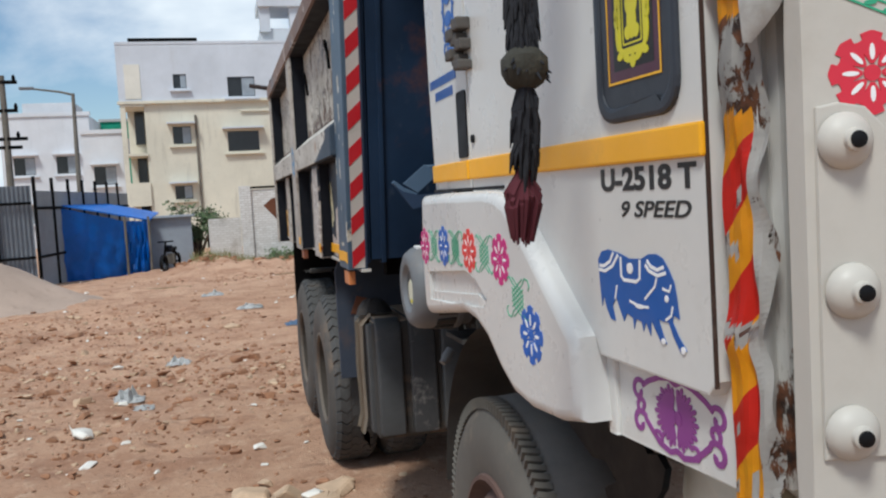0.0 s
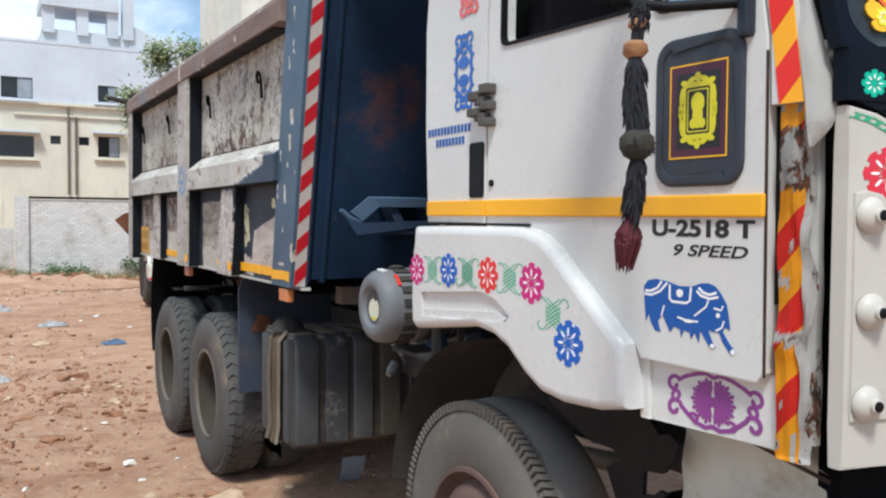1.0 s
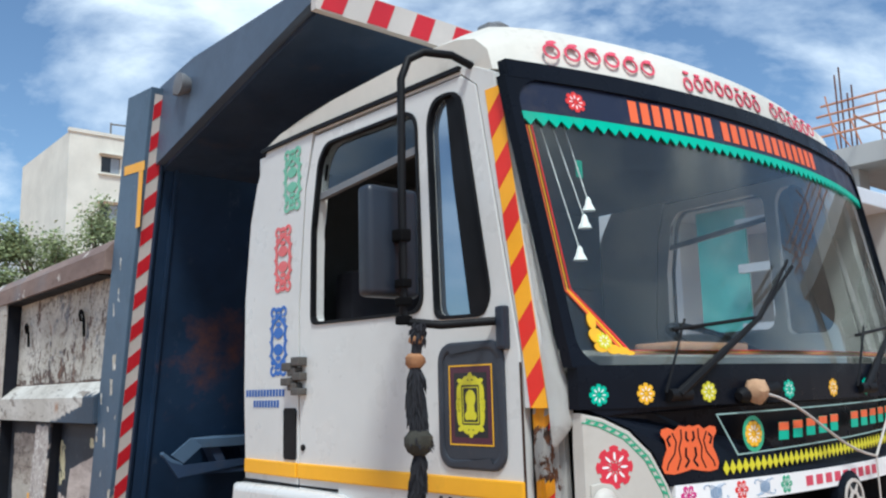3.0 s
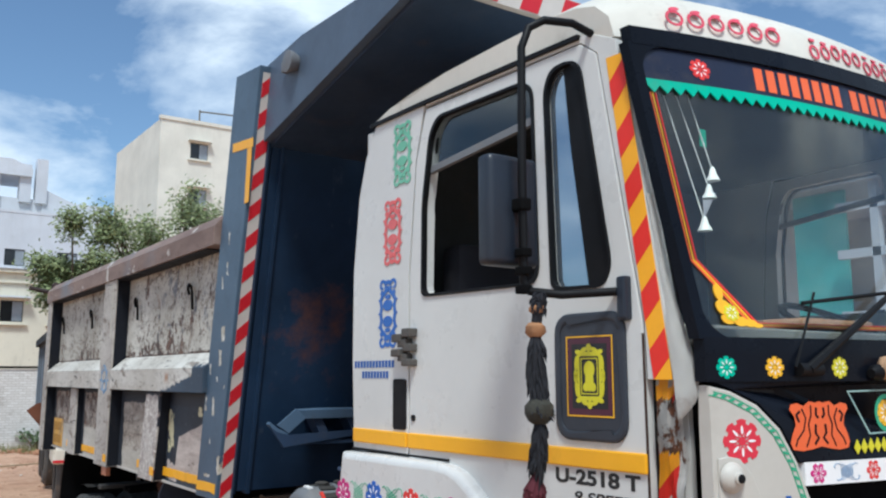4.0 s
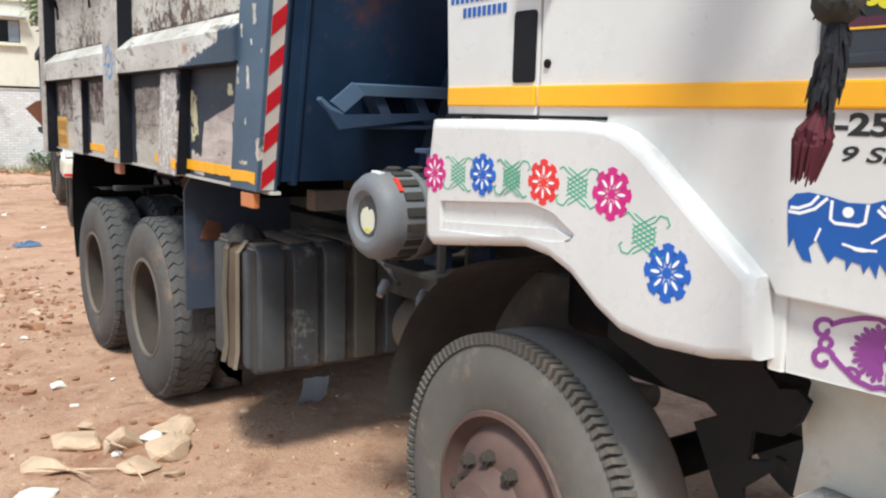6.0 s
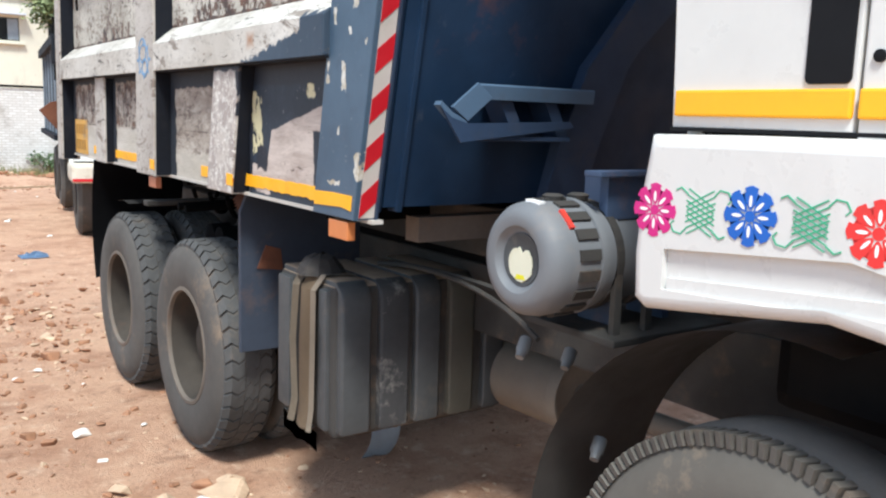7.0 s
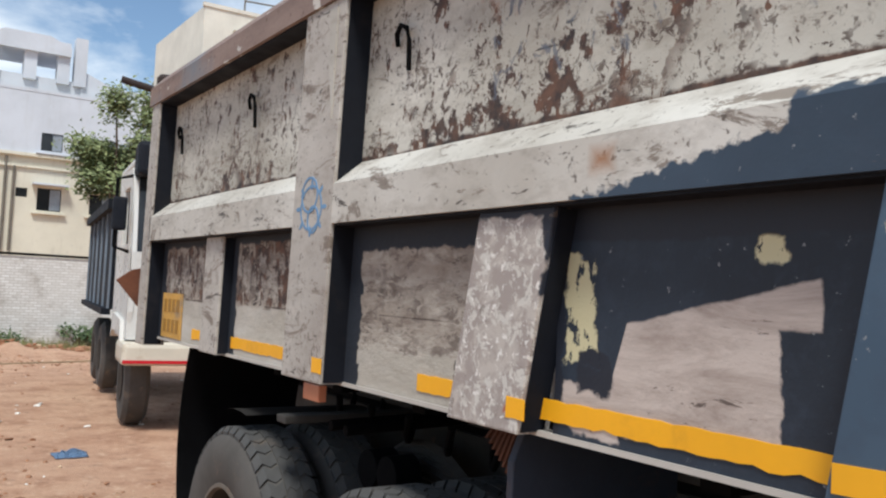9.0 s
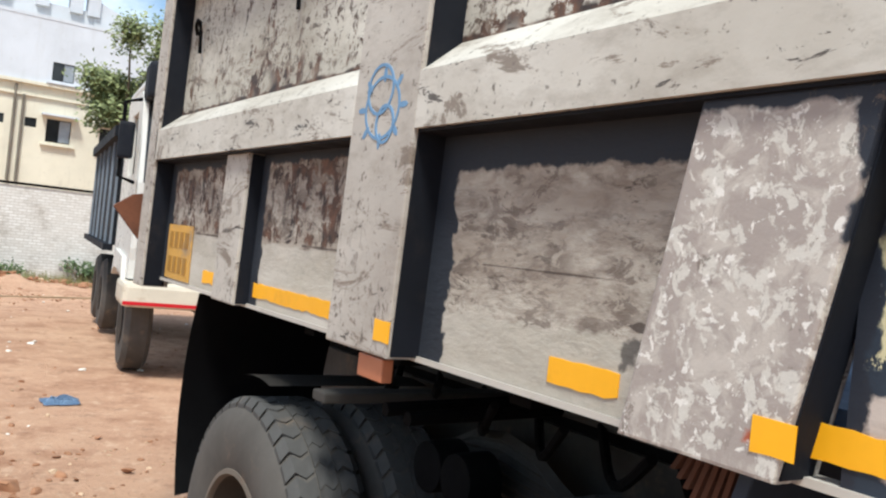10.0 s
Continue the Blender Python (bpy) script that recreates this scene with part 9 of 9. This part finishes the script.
SLAT_GREY = aged("slat_blue_grey", lin(112, 122, 134), 0.6, 0.2, lin(120, 112, 104), 0.4)


def other_truck():
    x0, x1, y0 = 1.62, 3.9, 13.25
    prof = [(y0 + 0.05, 1.0), (y0, 1.3), (y0 + 0.02, 1.95), (y0 + 0.22, 2.75), (y0 + 0.4, 2.9), (y0 + 1.7, 2.92), (y0 + 1.75, 1.0)]
    hole = [(y0 + 0.45, 2.05), (y0 + 1.2, 2.05), (y0 + 1.2, 2.7), (y0 + 0.55, 2.7)]
    for x in (x0, x1 - 0.06):
        part("cab_side", S("x", x, x + 0.06, prof, [hole], bevel=0.01), WHITE, other)
    part("cab_front", B(x0, x1, y0 + 0.02, y0 + 0.08, 1.0, 1.95), WHITE, other)
    part("cab_back", B(x0, x1, y0 + 1.69, y0 + 1.75, 1.0, 2.9), WHITE, other)
    part("roof", B(x0, x1, y0 + 0.3, y0 + 1.75, 2.9, 3.0, bevel=0.04), WHITE, other)
    part("windscreen", S("x", x0 + 0.06, x1 - 0.06, [(y0 + 0.04, 1.95), (y0 + 0.24, 2.85), (y0 + 0.27, 2.85), (y0 + 0.07, 1.95)]), DARK_PANE, other)
    part("sun_visor", B(x0, x1, y0 - 0.1, y0 + 0.3, 2.78, 3.15, bevel=0.05), DARK_NAVY, other)
    part("cab_lining", B(x0 + 0.08, x1 - 0.08, y0 + 0.4, y0 + 1.6, 1.2, 1.9), UNDER, other)
    bumper = part("bumper", B(x0 - 0.05, x1 + 0.05, y0 - 0.22, y0 + 0.5, 0.74, 0.98, bevel=0.05), DUSTY_WHITE, other)
    part("red_line", B(x0 - 0.04, x1 + 0.04, y0 - 0.228, y0 - 0.221, 0.765, 0.80), RED, bumper)
    part("mirror", B(x0 - 0.20, x0 - 0.05, y0 + 0.2, y0 + 0.30, 2.18, 2.55, bevel=0.03), DARK_NAVY, other)
    bm = bmesh.new()
    tube(bm, [(x0, y0 + 0.3, 2.8), (x0 - 0.16, y0 + 0.28, 2.75), (x0 - 0.16, y0 + 0.28, 2.0), (x0, y0 + 0.3, 1.95)], 0.02, 8)
    part("mirror_arm", bm, UNDER, other)
    part("fender", S("x", x0 - 0.04, x0 + 0.1, [(y0 + 0.2, 0.95), (y0 + 0.3, 1.2), (y0 + 1.2, 1.25), (y0 + 1.4, 0.95), (y0 + 1.2, 1.05), (y0 + 0.45, 1.05)]), WHITE, other)
    # body with slats
    bx, by0, by1 = x0 - 0.1, 15.3, 19.8
    part("body", B(bx + 0.08, x1 + 0.1, by0, by1, 1.25, 2.55), DARK_NAVY, other)
    for i in range(6):
        y = by0 + 0.02 + i * 0.88
        part("slat", B(bx + 0.055, bx + 0.08, y, y + 0.07, 1.22, 2.6), SLAT_GREY, other)
    part("body_rail", B(bx - 0.01, bx + 0.1, by0, by1, 2.55, 2.68), DARK_NAVY, other)
    part("body_rail", B(bx - 0.01, bx + 0.1, by0, by1, 1.18, 1.26), DARK_NAVY, other)
    part("chassis", B(2.3, 3.2, 13.3, 19.6, 0.7, 1.15), UNDER, other)
    for y in (13.95, 17.3, 18.6):
        for x in (x0 + 0.05, x1 - 0.32):
            bm = bmesh.new()
            lathe(bm, (x, y, 0.5), (1, 0, 0), [(0.0, 0.2), (0.0, 0.44), (0.05, 0.5), (0.22, 0.5), (0.27, 0.44), (0.27, 0.2)], 32)
            w = part("wheel", bm, RUBBER, other, smooth=True)
            bm = bmesh.new()
            lathe(bm, (x - 0.01, y, 0.5), (1, 0, 0), [(0.0, 0.24), (0.02, 0.2), (0.04, 0.05)], 20)
            part("rim", bm, RIM, w, smooth=True)


other_truck()
_p = Matrix.Translation((1.62, 13.25, 0))
other.matrix_basis = _p @ Matrix.Rotation(radians(-7.6), 4, "Z") @ _p.inverted() @ Matrix.Translation((2.9, 16.5, 0))

# ---- rubble and litter ----
STONE = aged("pale_rubble", lin(192, 164, 136), 0.9, 0.2, lin(150, 116, 90), 0.5, big=6, bump=0.4)
STONE_DARK = aged("brown_clod", lin(152, 110, 82), 0.95, 0.25, lin(90, 64, 48), 0.4, big=6, bump=0.5)
CHALK = aged("white_tile_shard", lin(224, 218, 208), 0.7, 0.08, lin(160, 130, 104), 0.3)
PLASTIC = aged("thin_white_plastic", lin(212, 212, 210), 0.4, 0.1, lin(150, 150, 156), 0.3)
BLUE_PLASTIC = aged("faded_blue_plastic", lin(120, 146, 176), 0.5, 0.1)


def stone_mesh(seed, size, flat=0.55):
    rnd = random.Random(seed)
    bm = bmesh.new()
    pts = [Vector((rnd.uniform(-1, 1), rnd.uniform(-1, 1), rnd.uniform(-1, 1))) for _ in range(12)]
    for q in pts:
        q.normalize()
        q.x *= size
        q.y *= size * rnd.uniform(0.6, 0.9)
        q.z *= size * flat
        bm.verts.new(q)
    bmesh.ops.convex_hull(bm, input=bm.verts)
    bmesh.ops.bevel(bm, geom=bm.edges[:], offset=size * 0.06, segments=1, affect="EDGES")
    return bm


def stone(x, y, size, seed, mat, label, flat=0.5, group="loose rubble"):
    ob = part("stone", stone_mesh(seed, size, flat), mat)
    ob.matrix_basis = pose(x, y, ground_z(x, y) + size * flat * 0.35, 0, 0, seed * 47 % 360)
    return tagged(ob, label, "stone", group)


for k, (x, y, s, f, mt) in enumerate(((0.12, 5.42, 0.17, 0.3, STONE), (0.33, 5.28, 0.15, 0.55, STONE), (0.48, 5.10, 0.17, 0.4, STONE), (0.30, 4.98, 0.13, 0.3, STONE), (-0.04, 5.20, 0.17, 0.25, STONE), (-0.16, 4.90, 0.12, 0.25, CHALK), (0.58, 5.34, 0.16, 0.3, STONE), (0.20, 5.60, 0.07, 0.5, STONE), (0.64, 5.48, 0.10, 0.3, STONE), (0.40, 4.80, 0.07, 0.4, STONE), (-0.9, 6.5, 0.09, 0.3, CHALK), (-1.05, 7.3, 0.15, 0.3, CHALK), (-2.3, 9.4, 0.12, 0.4, STONE), (-1.2, 8.3, 0.10, 0.5, STONE), (-3.1, 11.2, 0.16, 0.4, STONE), (-0.5, 10.2, 0.13, 0.35, STONE), (0.1, 12.4, 0.15, 0.35, STONE), (-1.9, 12.6, 0.18, 0.35, STONE_DARK), (-2.6, 7.4, 0.11, 0.5, STONE_DARK), (-0.7, 8.9, 0.12, 0.4, STONE_DARK), (-0.2, 7.3, 0.10, 0.35, STONE_DARK), (0.0, 9.0, 0.10, 0.35, STONE_DARK))):
    stone(x, y, s, k + 3, mt, {STONE: "pale broken stone lying on the soil", CHALK: "white broken tile shard on the soil", STONE_DARK: "brown clod of dry earth"}[mt], f)


def scatter(name, n, seed, size, spread, mat, label, category):
    """Uncounted small rubble as one object."""
    rnd = random.Random(seed)
    protos = []
    for k in range(6):
        bm = stone_mesh(seed * 10 + k, 1.0, 0.5)
        bm.verts.index_update()
        protos.append(([v.co.copy() for v in bm.verts], [[v.index for v in f.verts] for f in bm.faces]))
        bm.free()
    verts, faces = [], []
    for _ in range(n):
        x, y = spread(rnd)
        vs, fs = rnd.choice(protos)
        s = size * rnd.lognormvariate(0, 0.5)
        a = rnd.uniform(0, 6.28)
        c, d = math.cos(a) * s, math.sin(a) * s
        z = ground_z(x, y) + s * 0.15
        i = len(verts)
        verts += [(x + v.x * c - v.y * d, y + v.x * d + v.y * c, z + v.z * s) for v in vs]
        faces += [[i + q for q in f] for f in fs]
    me = bpy.data.meshes.new(name)
    me.from_pydata(verts, [], faces)
    me.materials.append(mat)
    tagged(new(name, me), label, category, kind="stuff")


def near_spread(rnd):
    return rnd.uniform(-2.2, 2.6), rnd.uniform(3.2, 11)


def lot_spread(rnd):
    y = 4 + 30 * rnd.random() ** 1.3
    return rnd.uniform(-0.25 * y - 2, min(1.2, 0.6)) if y < 13 else rnd.uniform(-8, 5), y


def lot_patch(rnd):
    cx, cy = rnd.choice(((-1.6, 7.2), (-2.4, 9.0), (-0.9, 9.8), (-3.6, 12), (-1.2, 12.5), (0.2, 8.6), (-2.0, 15), (-4.5, 14), (2.0, 26), (0.5, 24)))
    return rnd.gauss(cx, 0.5 + cy * 0.03), rnd.gauss(cy, 0.4 + cy * 0.04)


def wall_foot(rnd):
    return rnd.uniform(-1.5, 10), 31.4 - abs(rnd.gauss(0, 1.1))


def sand_heap():
    """A low grey heap of sand and grit near the hoarding."""
    verts, faces = [], []
    n, rings = 56, 16
    for j in range(rings + 1):
        r = j / rings
        for i in range(n):
            a = 2 * math.pi * i / n
            e = 1 + 0.14 * noise.noise((math.cos(a) * 1.6, math.sin(a) * 1.6, 4))
            x, y = -5.1 + 3.1 * e * r * math.cos(a), 18.6 + 3.6 * e * r * math.sin(a)
            h = 1.25 * (0.5 + 0.5 * math.cos(math.pi * min(1.0, r))) ** 1.2 * (1 + 0.18 * noise.noise((x * 0.8, y * 0.8, 6))) + 0.05 * noise.noise((x * 3.1, y * 3.1, 9)) * (1 - r)
            verts.append((x, y, ground_z(x, y) - 0.06 + h))
    for j in range(rings):
        for i in range(n):
            k = (i + 1) % n
            faces.append((j * n + i, j * n + k, (j + 1) * n + k, (j + 1) * n + i))
    me = bpy.data.meshes.new("sand_heap")
    me.from_pydata(verts, [], faces)
    me.materials.append(aged("grey_sand", lin(172, 150, 134), 0.95, 0.12, lin(120, 100, 86), 0.5, grain=30, big=0.9, bump=0.5))
    for p in me.polygons:
        p.use_smooth = True
    tagged(new("sand_heap", me), "low heap of grey sand on the lot", "sand heap")


sand_heap()
scatter("rubble", 900, 7, 0.075, wall_foot, STONE_DARK, "earth and brick rubble along the far wall", "rubble")
scatter("rubble", 350, 8, 0.06, wall_foot, STONE, "pale rubble along the far wall", "rubble")
scatter("gravel", 1100, 1, 0.010, near_spread, STONE, "small pale gravel strewn on the soil", "gravel")
scatter("gravel", 900, 2, 0.013, near_spread, STONE_DARK, "small brown earth crumbs on the soil", "gravel")
scatter("rubble", 2200, 3, 0.026, lot_patch, STONE_DARK, "clods of dry earth heaped in patches", "rubble")
scatter("rubble", 600, 4, 0.026, lot_patch, STONE, "pale broken rubble in patches", "rubble")
scatter("rubble", 1500, 6, 0.018, lot_spread, STONE_DARK, "clods of dry earth strewn over the lot", "rubble")
scatter("rubble", 260, 5, 0.028, lot_spread, CHALK, "white chips scattered over the lot", "rubble")


def crumpled(name, x, y, size, seed, mat, label, h=0.5):
    bm = bmesh.new()
    n = 9
    rows = [[bm.verts.new((x + (i / (n - 1) - 0.5) * size + size * 0.12 * noise.noise((i * 0.6, j * 0.6, seed)), y + (j / (n - 1) - 0.5) * size + size * 0.12 * noise.noise((i * 0.6, j * 0.6, seed + 9)), ground_z(x, y) + 0.012 + max(0.0, size * h * (0.35 + noise.noise((i * 0.7, j * 0.7, seed + 4))) * math.sin(math.pi * i / (n - 1)) * math.sin(math.pi * j / (n - 1))))) for j in range(n)] for i in range(n)]
    for ra, rb in zip(rows, rows[1:]):
        for j in range(n - 1):
            bm.faces.new((ra[j], ra[j + 1], rb[j + 1], rb[j]))
    bmesh.ops.solidify(bm, geom=bm.faces[:], thickness=0.003)
    tagged(part(name, bm, mat), label, "litter", "plastic litter")


crumpled("plastic_bag", -0.83, 8.4, 0.26, 3, PLASTIC, "crumpled pale blue plastic bag on the soil", 0.7)
crumpled("plastic_sheet", -0.70, 8.1, 0.2, 5, PLASTIC, "torn white plastic scrap on the soil", 0.25)
crumpled("plastic_bag", -0.48, 10.0, 0.26, 7, PLASTIC, "crumpled white plastic bag on the soil", 0.5)
crumpled("plastic_sheet", 0.95, 12.2, 0.3, 9, BLUE_PLASTIC, "faded blue plastic scrap on the soil", 0.3)
crumpled("plastic_sheet", 0.4, 14.5, 0.4, 13, PLASTIC, "white plastic scrap on the soil", 0.3)
crumpled("plastic_sheet", -0.2, 17.5, 0.4, 15, PLASTIC, "white plastic scrap on the soil", 0.3)
bm = bmesh.new()
rows = [[bm.verts.new((1.30 + 0.026 * i, 5.30 + 0.012 * math.sin(i * 0.9) + 0.10 * (1 - j / 5) ** 2, ground_z(1.35, 5.35) + 0.005 + 0.036 * j - 0.004 * (i % 3))) for j in range(6)] for i in range(7)]
for ra, rb in zip(rows, rows[1:]):
    for j in range(5):
        bm.faces.new((ra[j], ra[j + 1], rb[j + 1], rb[j]))
bmesh.ops.solidify(bm, geom=bm.faces[:], thickness=0.004)
tagged(part("plastic_sheet", bm, aged("pale_grey_plastic", lin(186, 192, 200), 0.4, 0.08), None, "", True), "pale grey plastic sheet standing under the fuel tank", "litter", "plastic litter")
for k, (x, y, L) in enumerate(((2.6, 24.5, 2.6), (-1.4, 21.0, 1.4))):
    bm = B(-L / 2, L / 2, -0.03, 0.03, 0.0, 0.035, bevel=0.006)
    ob = part("timber_offcut", bm, aged("weathered_timber", lin(150, 128, 100), 0.9, 0.2))
    ob.matrix_basis = pose(x, y, ground_z(x, y), 0, 0, 20 - 25 * k)
    tagged(ob, "weathered timber offcut lying on the soil", "timber", "timber offcuts")
